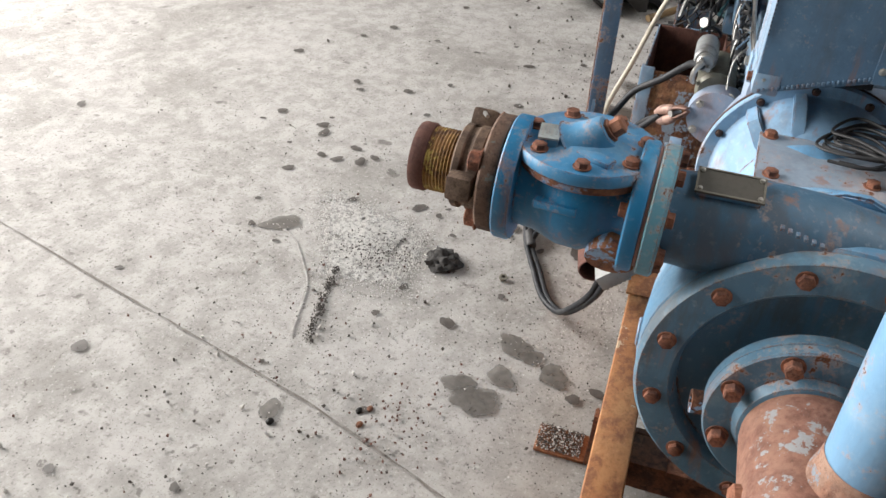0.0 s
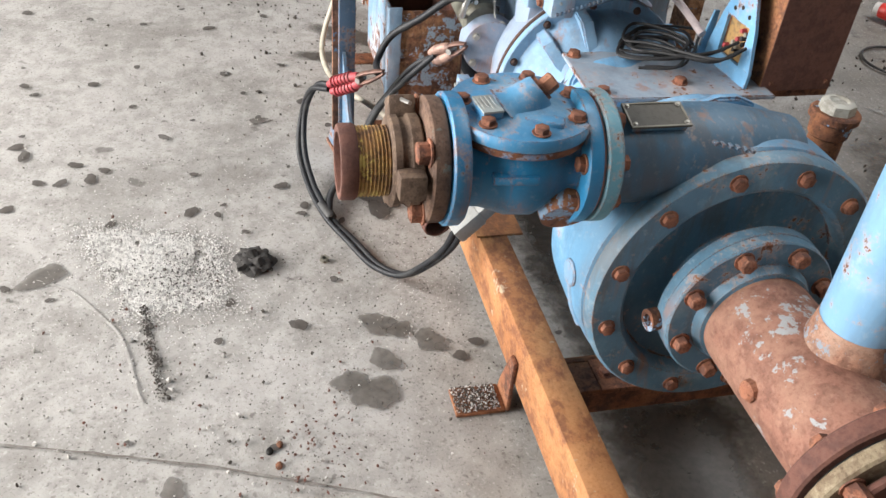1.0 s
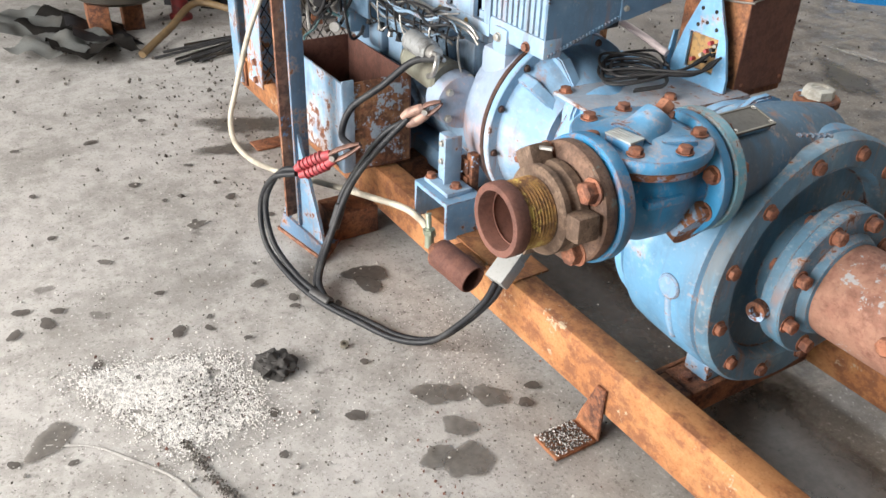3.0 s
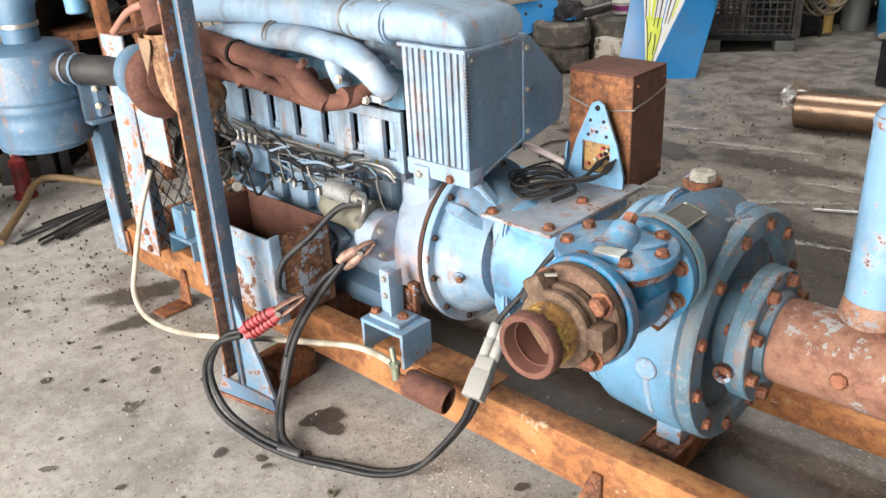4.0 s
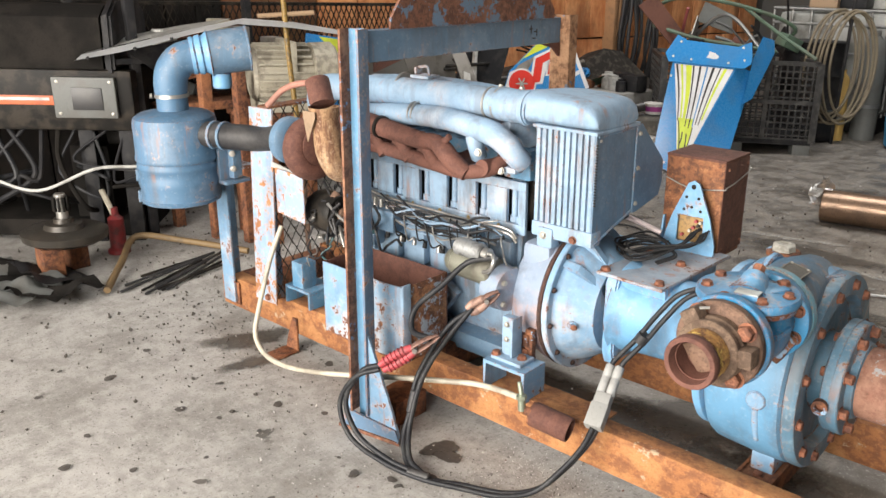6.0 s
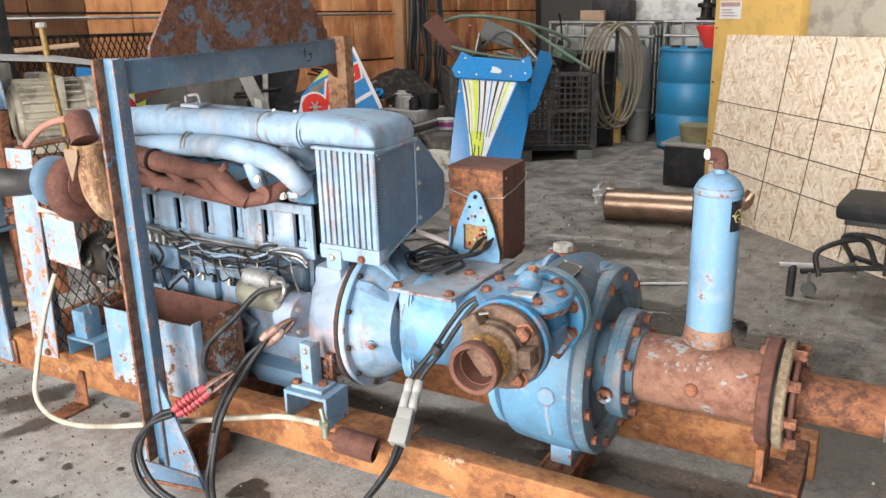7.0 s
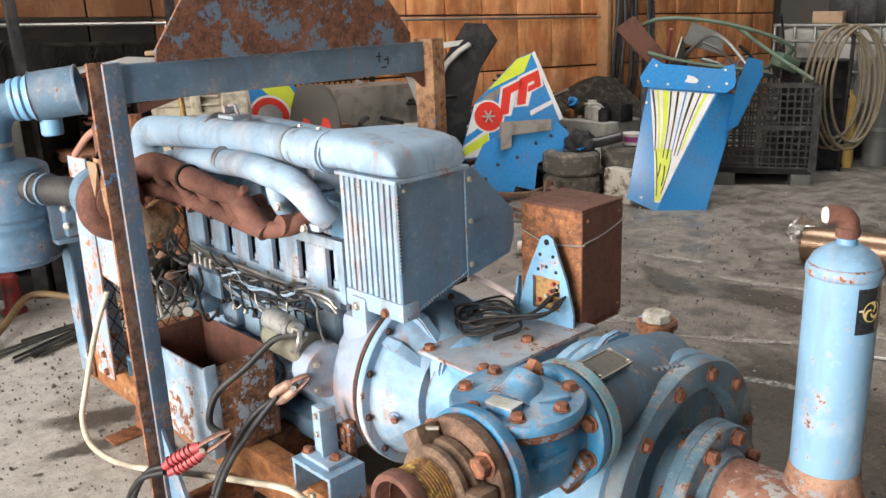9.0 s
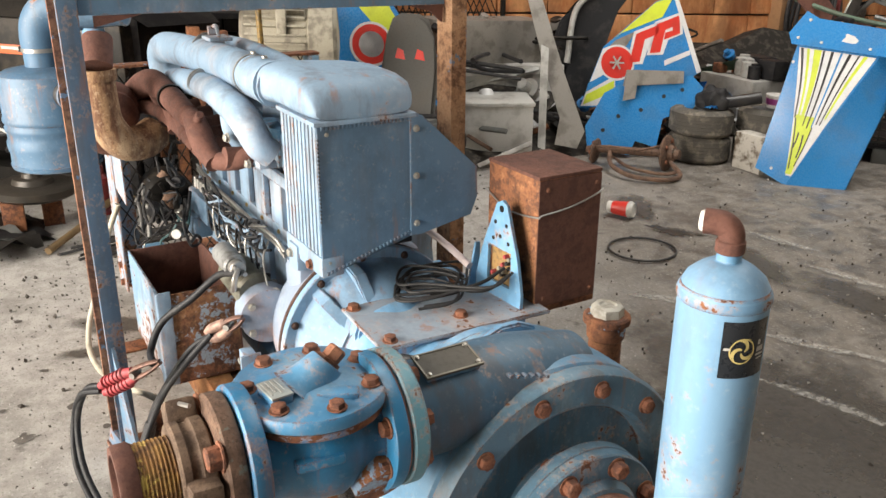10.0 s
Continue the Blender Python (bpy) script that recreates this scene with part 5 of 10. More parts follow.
    box(bm, (-0.88, -0.14, 0.64), (-0.79, -0.02, 0.70), 0.01)
    part("pedestal", bm, M_PINK, t)
    return t


build_cooler()


def build_starter():
    t = thing("starter_motor", "dirty grey starter motor with its solenoid on the engine side", "starter motor", (-1.05, -0.3, 0.5))
    bm = BM()
    rod(bm, (-1.16, -0.285, 0.565), (-0.99, -0.285, 0.56), 0.048, 0.05, 28, 0.008)
    rod(bm, (-1.185, -0.285, 0.565), (-1.16, -0.285, 0.565), 0.038, 0.042, 24, 0.006)
    part("motor_body", bm, plain("greasy_olive_metal", (0.2, 0.2, 0.16, 1), 0.5, 0.3, 0.6), t)
    bm = BM()
    rod(bm, (-1.12, -0.325, 0.635), (-1.01, -0.325, 0.632), 0.029, seg=24, bevel=0.005)
    part("solenoid", bm, plain("stained_solenoid_metal", (0.33, 0.34, 0.34, 1), 0.45, 0.5, 0.7, (0.08, 0.075, 0.07, 1), 25), t, "stained grey metal solenoid")
    bm = BM()
    rod(bm, (-1.01, -0.325, 0.632), (-0.985, -0.325, 0.632), 0.021, seg=20, bevel=0.003)
    for dy, dz in ((-0.01, 0.008), (0.01, -0.008)):
        rod(bm, (-0.985, -0.325 + dy, 0.632 + dz), (-0.965, -0.325 + dy, 0.632 + dz), 0.006, seg=10)
    parts_of("terminal", bm, M_STEEL, t)
    bm = BM()
    tube(bm, [(-0.97, -0.33, 0.64), (-0.955, -0.345, 0.62), (-0.97, -0.345, 0.59), (-1.0, -0.34, 0.575)], 0.007, 8, 6)
    part("link", bm, M_STEEL, t)


build_starter()


def build_accessories():
    """Alternator and injection pump cluster near the front of the engine."""
    t = thing("alternator", "greasy black alternator beside the engine front", "alternator", (-1.68, -0.36, 0.55))
    c = Vector((-1.70, -0.36, 0.64))
    bm = BM()
    lathe(bm, c, (1, 0, 0), [(-0.07, 0.03), (-0.065, 0.07), (-0.05, 0.078), (0.05, 0.078), (0.065, 0.07), (0.07, 0.03)], 28)
    part("housing", bm, M_DARK, t)
    for i in range(9):
        th = radians(40 * i)
        bm = BM()
        box(bm, (0.071, 0.035, -0.006), (0.078, 0.065, 0.006), 0.001, Matrix.Translation(c) @ pose(0, 0, 0, math.degrees(th), 0, 0))
        part("cooling_slot", bm, M_DARK, t)
    bm = BM()
    lathe(bm, c + Vector((0.072, 0, 0)), (1, 0, 0), [(0, 0.03), (0.012, 0.028), (0.02, 0.012), (0.03, 0.012)], 18)
    part("rear_cap", bm, M_RUST_OLD, t)
    t2 = thing("injection_pump", "grey injection pump with fuel lines on the engine side", "fuel pump", (-1.5, -0.3, 0.6))
    bm = BM()
    box(bm, (-1.62, -0.31, 0.60), (-1.42, -0.255, 0.68), 0.012)
    box(bm, (-1.60, -0.33, 0.54), (-1.50, -0.27, 0.61), 0.014)
    part("pump_block", bm, M_BLUE_DEEP, t2)
    for i in range(6):
        bm = BM()
        x = -1.60 + 0.032 * i
        rod(bm, (x, -0.285, 0.68), (x, -0.285, 0.712), 0.009, 0.007, 10)
        part("delivery_valve", bm, M_STEEL, t2)


build_accessories()


def build_engine_wiring():
    t = thing("wiring_loom", "tangle of black wires and thin steel lines along the engine side", "wiring", (-1.3, -0.26, 0.65))
    rnd = random.Random(5)
    for k in range(13):
        pts = []
        n = 8
        z0 = 0.69 + rnd.uniform(-0.03, 0.035)
        x0, x1 = -1.62 + rnd.uniform(0, 0.2), -0.93 - rnd.uniform(0, 0.12)
        for i in range(n):
            f = i / (n - 1)
            pts.append((x0 + (x1 - x0) * f, -0.272 - rnd.uniform(0.0, 0.03), z0 + rnd.uniform(-0.018, 0.018) - 0.03 * math.sin(3.14 * f)))
        bm = BM()
        tube(bm, pts, 0.0022 + 0.0026 * rnd.random(), 7, 6)
        part("wire", bm, (M_CABLE, M_BLUE_CHALK, M_STEEL, M_CABLE, M_BLUE_CHALK, M_BLACK)[k % 6], t)
    for k, z in enumerate((0.712, 0.698)):
        bm = BM()
        tube(bm, [(-1.66, -0.262, z + 0.02), (-1.5, -0.268, z + 0.004), (-1.3, -0.266, z), (-1.1, -0.266, z - 0.004), (-0.95, -0.262, z - 0.002), (-0.915, -0.25, z - 0.03)], 0.005, 8, 6)
        part("steel_line", bm, M_STEEL, t)
    for k in range(14):
        x = -1.58 + 0.048 * k + rnd.uniform(-0.02, 0.02)
        bm = BM()
        a = rnd.uniform(0.02, 0.06)
        tube(bm, [(x, -0.275, 0.70), (x + a * 0.5, -0.30, 0.665), (x + a, -0.30, 0.63 - rnd.uniform(0, 0.05)), (x + a * 1.5, -0.285, 0.60), (x + a * 1.1, -0.265, 0.575)], 0.0028, 7, 6)
        part("wire_drop", bm, (M_CABLE, M_STEEL, M_BLACK)[k % 3], t)
        bm = BM()
        rod(bm, (x + a * 1.1, -0.27, 0.565), (x + a * 1.1, -0.265, 0.59), 0.009, 0.007, 10)
        part("sender", bm, (M_STEEL, M_BLACK)[k % 2], t)


build_engine_wiring()


def build_front_tangle():
    t = thing("front_wiring", "tangled dark wires and thin hoses round the alternator", "wiring", (-1.65, -0.4, 0.6))
    rnd = random.Random(17)
    mats = (M_CABLE, M_BLACK, M_RUBBER, M_STEEL, M_BLACK, plain("teal_wire", (0.04, 0.11, 0.12, 1), 0.45), M_CABLE, M_BLACK)
    for k in range(22):
        p = Vector((rnd.uniform(-1.78, -1.48), rnd.uniform(-0.46, -0.33), rnd.uniform(0.52, 0.80)))
        pts = [p]
        for _ in range(5):
            p = p + Vector((rnd.uniform(-0.07, 0.08), rnd.uniform(-0.035, 0.035), rnd.uniform(-0.07, 0.06)))
            p.y = min(max(p.y, -0.47), -0.30)
            pts.append(p)
        bm = BM()
        tube(bm, pts, rnd.uniform(0.0025, 0.0055), 7, 6)
        part("wire", bm, mats[k % 8], t)
    for k in range(10):
        p = Vector((rnd.uniform(-1.72, -1.48), rnd.uniform(-0.44, -0.33), rnd.uniform(0.52, 0.76)))
        bm = BM()
        rod(bm, p, p + Vector((rnd.uniform(-0.03, 0.05), -0.02, rnd.uniform(-0.02, 0.03))), rnd.uniform(0.01, 0.02), seg=10, bevel=0.002)
        part("connector", bm, (M_BLACK, M_STEEL, M_DARK, M_RUST_OLD)[k % 4], t)


build_front_tangle()


# ---- front guard with the air cleaner ----
def build_guard():
    t = thing("radiator_guard", "blue and rust flaked fan guard frame with expanded mesh", "guard frame", (-2.0, 0, 0.2))
    peel = weathered_paint("peeling_blue_on_rust", (0.24, 0.36, 0.5, 1), (0.42, 0.47, 0.53, 1), 0.82, 0.45, rough=0.6, scale=0.75, orange=0.85)
    bm = BM()
    slab(bm, [(-2.112, 0.213), (-1.98, 0.213), (-1.928, 0.988), (-2.066, 0.985)], 0.006, frame_of((0, -0.369, 0), (1, 0, 0), (0, 0, 1)))
    slab(bm, [(-0.368, 0.213), (-0.30, 0.213), (-0.32, 0.985), (-0.368, 0.985)], 0.005, pose(-2.03, 0, 0) @ frame_of((0, 0, 0), (0, 1, 0), (0, 0, 1)))
    part("near_post", bm, peel, t, "flat post with peeling pale blue paint")
    bm = BM()
    slab(bm, [(0, -0.03), (0.74, -0.03), (0.74, 0.03), (0, 0.03)], 0.008, frame_of((-1.99, -0.368, 0.985), (0, 1, 0), (-1, 0, 0)))
    part("top_bar", bm, M_RUST_PAINT, t)
    bm = BM()
    box(bm, (-2.02, 0.33, 0.213), (-1.96, 0.37, 0.984), 0.003)
    part("far_post", bm, M_BLUE, t)
    # expanded mesh
    bm = BM()
    for i in range(-14, 30):
        for s in (1, -1):
            y0 = -0.50 + 0.045 * i
            pts = []
            for y, z in ((y0, 0.24), (y0 + s * 0.74 * 0.62, 0.98)):
                pts.append((y, z))
            (ya, za), (yb, zb) = pts
            lo, hi = -0.362, 0.33
            def cut(y):
                f = (y - ya) / (yb - ya)
                return (y, za + (zb - za) * f)
            if max(ya, yb) < lo or min(ya, yb) > hi:
                continue
            a = (ya, za) if lo <= ya <= hi else cut(lo if ya < lo else hi)
            b = (yb, zb) if lo <= yb <= hi else cut(lo if yb < lo else hi)
            tube(bm, [(-1.99 + 0.002 * s, *a), (-1.99 + 0.002 * s, *b)], 0.0022, 4, 1, smooth=False)
    part("expanded_mesh", bm, M_DARK, t, "dark expanded metal mesh")
    bm = BM()
    slab(bm, [(-1.93, 0.605), (-1.77, 0.59), (-1.77, 0.765), (-1.93, 0.775)], 0.004, frame_of((0, -0.372, 0), (1, 0, 0), (0, 0, 1)))
    part("sign_plate", bm, peel, t, "small flaked steel plate")
    for z in (0.235, 0.30):
        bolt(t, (-2.03, -0.375, z), (0, -1, 0), 0.012)
    bm = BM()
    slab(bm, [(0, 0), (0.13, 0), (0.13, 0.02), (0, 0.02)], 0.004, frame_of((-1.95, -0.372, 0.775), (1, 0.1, -0.2), (0, 0, 1)))
    part("bracket_strip", bm, M_GREY, t)
    return t


build_guard()


M_AIR = weathered_paint("dull_sheet_blue", (0.075, 0.16, 0.26, 1), (0.16, 0.225, 0.31, 1), 0.08, 0.4, grime=0.35)


def build_air_cleaner():
    t = thing("air_cleaner", "blue sheet-metal air cleaner canister with a gooseneck inlet", "air cleaner", (-2.115, -0.77, 0.64))
    c = Vector((-2.115, -0.77, 0))
    bm = BM()
    lathe(bm, c, (0, 0, 1), [(0.648, 0.0), (0.648, 0.125), (0.652, 0.133), (0.665, 0.137), (0.668, 0.134), (0.70, 0.1335), (0.715, 0.138), (0.735, 0.1385), (0.745, 0.134), (0.765, 0.134), (0.772, 0.139),
                             (0.782, 0.139), (0.788, 0.135), (0.80, 0.135)], 60)
    part("lower_bowl", bm, M_AIR, t)
    bm = BM()
    lathe(bm, c, (0, 0, 1), [(0.795, 0.138), (0.80, 0.141), (0.81, 0.141), (0.815, 0.138), (0.925, 0.138), (0.94, 0.134), (0.952, 0.115), (0.962, 0.06), (0.962, 0.0)], 60)
    part("upper_shell", bm, M_AIR, t)
    bm = BM()
    e = Vector((0.50, 0.86, 0.10)).normalized()
    tube(bm, [c + Vector((0, 0, 0.955)), c + Vector((0, 0, 1.0)), c + Vector((0, 0, 1.045)), c + Vector((0, 0, 1.088)) + e * 0.01, c + Vector((0, 0, 1.12)) + e * 0.04, c + Vector((0, 0, 1.13)) + e * 0.085], 0.055, 32, 8, radii=[0.052, 0.052, 0.055, 0.056, 0.056, 0.056])
    part("gooseneck", bm, M_AIR, t)
    a = c + Vector((0, 0, 1.13)) + e * 0.075
    bm = BM()
    lathe(bm, a, e, [(0, 0.055), (0.0, 0.061), (0.012, 0.063), (0.016, 0.058), (0.022, 0.064), (0.035, 0.066), (0.04, 0.06), (0.05, 0.066), (0.06, 0.073), (0.062, 0.05)], 44)
    part("rubber_bellows", bm, M_BLUE_CLEAN, t)
    bm = BM()
    lathe(bm, a, e, [(0.058, 0.05), (0.058, 0.074), (0.06, 0.077), (0.062, 0.073), (0.185, 0.073), (0.188, 0.076), (0.192, 0.076), (0.193, 0.07), (0.19, 0.068), (0.15, 0.066), (0.148, 0.0)], 48)
    part("inlet_drum", bm, M_BLUE_DEEP, t, "darker blue open inlet drum")
    bm = BM()
    lathe(bm, a + e * 0.095 - Vector((0, 0, 0.07)), (0, 0, -1), [(0, 0.032), (0.045, 0.032), (0.05, 0.028), (0.05, 0.0)], 24)
    part("dust_valve", bm, M_BLUE_CLEAN, t)
    bm = BM()
    lathe(bm, c + Vector((0, 0, 1.005)), (0, 0, 1), [(0, 0.05), (0, 0.057), (0.012, 0.057), (0.012, 0.05)], 32)
    cl = part("neck_clamp", bm, M_STEEL, t)
    bolt(cl, c + Vector((-0.03, -0.055, 1.011)), (-0.5, -1, 0), 0.008, M_BOLT_ZINC)
    # outlet spout to the engine
    bm = BM()
    o = Vector((0.95, 0.31, 0)).normalized()
    tube(bm, [c + Vector((0, 0, 0.885)) + o * 0.10, c + Vector((0, 0, 0.89)) + o * 0.17, c + Vector((0, 0, 0.888)) + o * 0.25, c + Vector((0.0, 0, 0.895)) + o * 0.38, (-1.63, -0.66, 0.921)], 0.043, 24, 6)
    part("outlet_hose", bm, M_RUBBER, t, "dark rubber outlet hose")
    for s in (0.165, 0.205):
        bm = BM()
        lathe(bm, c + Vector((0, 0, 0.889)) + o * s, o, [(0, 0.042), (0, 0.048), (0.01, 0.048), (0.01, 0.042)], 32)
        part("hose_clamp", bm, M_BLUE_DEEP, t)
    # over-centre latches
    for z in (0.67, 0.745):
        q = Vector((math.cos(radians(238)), math.sin(radians(238)), 0))
        m = frame_of(c + q * 0.14 + Vector((0, 0, z)), q.cross(Vector((0, 0, 1))), (0, 0, 1))
        bm = BM()
        box(bm, (-0.012, -0.02, -0.004), (0.012, 0.02, 0.008), 0.003, m)
        box(bm, (-0.006, -0.03, 0.006), (0.006, 0.012, 0.016), 0.003, m)
        part("latch", bm, M_BLUE_DEEP, t)
    # the stand: an angle-iron post on the rail with a bracket round the bowl
    t = thing("cleaner_stand", "blue angle-iron post with a bracket that holds the air cleaner", "stand", (-2.39, -0.32, 0.11))
    bm = BM()
    box(bm, (-2.30, -0.40, 0.66), (-2.255, -0.31, 0.83), 0.004)
    box(bm, (-2.26, -0.40, 0.66), (-2.215, -0.29, 0.674), 0.002)
    box(bm, (-2.255, -0.36, 0.68), (-2.22, -0.32, 0.83), 0.003)
    br = part("mounting_bracket", bm, M_BLUE_DEEP, t)
    bolt(br, (-2.222, -0.36, 0.72), (0.83, -0.55, 0), 0.010, M_BOLT_ZINC)
    bolt(br, (-2.222, -0.36, 0.78), (0.83, -0.55, 0), 0.010, M_BOLT_ZINC)
    bm = BM()
    box(bm, (-2.415, -0.319, 0.11), (-2.405, -0.245, 0.72), 0.002)
    box(bm, (-2.415, -0.329, 0.11), (-2.335, -0.319, 0.72), 0.002)
    box(bm, (-2.415, -0.329, 0.71), (-2.22, -0.25, 0.72), 0.002)
    part("angle_post", bm, M_BLUE_RUSTY, t, "blue angle-iron post")
    bm = BM()
    box(bm, (-2.43, -0.319, 0.10), (-2.32, -0.309, 0.20), 0.003)
    part("post_shoe", bm, M_RUST, t)
    return t


build_air_cleaner()


def build_battery_box():
    t = thing("battery_box", "open steel battery box, pale blue outside and rusted brown inside", "box", (-1.44, -0.3, 0.213))
    x0, x1, y0, y1, z0, z1 = -1.64, -1.24, -0.41, -0.195, 0.225, 0.49
    for lo, hi, mat, nm in (((x0, y0, z0), (x1, y0 + 0.005, z1), M_BLUE_RUSTY, "near_side"), ((x0, y1 - 0.005, z0), (x1, y1, z1), M_RUST_CAST, "far_side"),
                            ((x0, y0 + 0.005, z0), (x0 + 0.005, y1 - 0.005, z1), M_RUST_CAST, "end_panel"), ((x1 - 0.005, y0 + 0.005, z0), (x1, y1 - 0.005, z1), rust_steel("flaking_blue_rust", (0.1, 0.042, 0.025, 1), (0.24, 0.1, 0.05, 1), (0.42, 0.22, 0.1, 1), paint=(0.34, 0.42, 0.5, 1), amount=0.55), "end_panel"),
                            ((x0, y0, z0 - 0.005), (x1, y1, z0), M_RUST, "bottom")):
        bm = BM()
        box(bm, lo, hi, 0.001)
        part(nm, bm, mat, t)
    bm = BM()
    box(bm, (x0 + 0.006, y0 + 0.0055, z0), (x1 - 0.006, y0 + 0.0075, z1 - 0.002), 0)
    part("inner_lining", bm, M_RUST_CAST, t)
    bm = BM()
    box(bm, (x1 + 0.001, y0 - 0.006, z0), (x1 + 0.008, y0 + 0.03, z1 + 0.012), 0.002)
    box(bm, (x1 - 0.03, y0 - 0.008, z0), (x1 + 0.006, y0 - 0.001, z1 + 0.006), 0.002)
    part("corner_angle", bm, M_BLUE_CHALK, t)
    for x in (x0 + 0.1, x1 - 0.1):
        bm = BM()
        box(bm, (x - 0.03, y0 + 0.02, 0.214), (x + 0.03, y1 + 0.02, 0.2195), 0.001)
        part("bearer", bm, M_RUST, t)


build_battery_box()


# ---- control box and its bracket on the pump bracket plate ----
def build_control_box():
    t = thing("control_box", "rusty brown sheet-steel box with a wire tied round it", "steel box", (-0.59, 0.31, 0.62))
    bm = BM()
    box(bm, (-0.695, 0.222, 0.62), (-0.492, 0.40, 0.925), 0.003)
    part("body", bm, rust_steel("pitted_orange_rust", (0.11, 0.045, 0.025, 1), (0.25, 0.1, 0.045, 1), (0.36, 0.16, 0.065, 1)), t)
    bm = BM()
    box(bm, (-0.6965, 0.2205, 0.9225), (-0.4895, 0.4015, 0.931), 0.002)
    part("lid", bm, M_RUST_CAST, t)
    bm = BM()
    slab(bm, [(0, 0), (0.178, 0), (0.178, 0.30), (0, 0.30)], 0.002, frame_of((-0.4915, 0.2225, 0.621), (0, 1, 0), (0, 0, 1)))
    part("door", bm, M_RUST_CAST, t)
    for y, z in ((0.245, 0.64), (0.245, 0.90), (0.385, 0.64), (0.385, 0.90)):
        bolt(t, (-0.489, y, z), (1, 0, 0), 0.005, M_BOLT)
    bm = BM()
    z = 0.845
    tube(bm, [(-0.70, 0.217, z + 0.01), (-0.6, 0.214, z - 0.015), (-0.49, 0.217, z - 0.005), (-0.484, 0.23, z), (-0.485, 0.32, z + 0.01), (-0.487, 0.405, z + 0.04), (-0.6, 0.406, z + 0.03), (-0.70, 0.406, z + 0.02), (-0.70, 0.217, z + 0.01)], 0.0022, 6, 6)
    part("tie_wire", bm, M_STEEL, t, "thin wire tied round the box")
    bm = BM()
    box(bm, (-0.69, 0.225, 0.60), (-0.50, 0.41, 0.62), 0.003)
    box(bm, (-0.68, 0.24, 0.585), (-0.62, 0.39, 0.60), 0.003)
    part("shelf", bm, M_RUST, t)


build_control_box()


def build_gauge_bracket():
    t = thing("gauge_bracket", "light blue triangular steel bracket with a cut-out and loose wires", "bracket", (-0.575, 0.19, 0.623))
    m = frame_of((-0.58, 0.192, 0.624), (1, 0.06, 0), (0, 0.03, 1))
    bm = BM()
    pieces = ([(-0.085, 0), (0.085, 0), (0.085, 0.035), (-0.085, 0.035)],
              [(-0.085, 0.035), (-0.042, 0.035), (-0.042, 0.12), (-0.062, 0.12)],
              [(0.042, 0.035), (0.085, 0.035), (0.062, 0.12), (0.042, 0.12)],
              [(-0.062, 0.12), (0.062, 0.12), (0.027, 0.205), (0.018, 0.226), (0.0, 0.235), (-0.018, 0.226), (-0.027, 0.205)])
    for p in pieces:
        slab(bm, p, 0.008, m)
    bmesh.ops.remove_doubles(bm, verts=bm.verts[:], dist=0.0005)
    tri = part("triangle", bm, M_BLUE_CLEAN, t)
    zn = m.to_3x3() @ Vector((0, 0, 1))
    for x, y, r in ((0, 0.215, 0.008), (-0.02, 0.18, 0.005), (0.02, 0.18, 0.005), (0.0, 0.15, 0.005), (-0.025, 0.14, 0.005), (0.03, 0.14, 0.005)):
        bm = BM()
        lathe(bm, m @ Vector((x, y, 0.0082)), zn, [(0, r), (0.0006, r)], 12)
        part("hole", bm, M_DARK, tri)
    bm = BM()
    slab(bm, [(0, 0), (0.03, 0), (0.012, 0.11), (0, 0.11)], 0.006, frame_of(m @ Vector((-0.085, 0, 0)), zn, (0, 0, 1)))
    slab(bm, [(0, 0), (0.035, 0), (0.035, 0.008), (0, 0.008)], 0.17, frame_of(m @ Vector((-0.085, 0, 0)), zn, (0, 0, 1)))
    part("return_flange", bm, M_BLUE_CLEAN, t)
    bm = BM()
    box(bm, (-0.042, 0.035, -0.012), (0.042, 0.12, -0.004), 0.001, m)
    part("connector_board", bm, plain("tan_connector", (0.32, 0.19, 0.07, 1), 0.6, 0, 0.6, scale=60), t, "stained connector board")
    rnd = random.Random(2)
    for i in range(9):
        bm = BM()
        x, y = rnd.uniform(-0.03, 0.035), rnd.uniform(0.05, 0.105)
        lathe(bm, m @ Vector((x, y, -0.004)), zn, [(0, 0.006), (0.012, 0.005)], 8)
        part("terminal", bm, (M_BOLT_ZINC, M_RED, M_BLACK)[i % 3], t)


build_gauge_bracket()


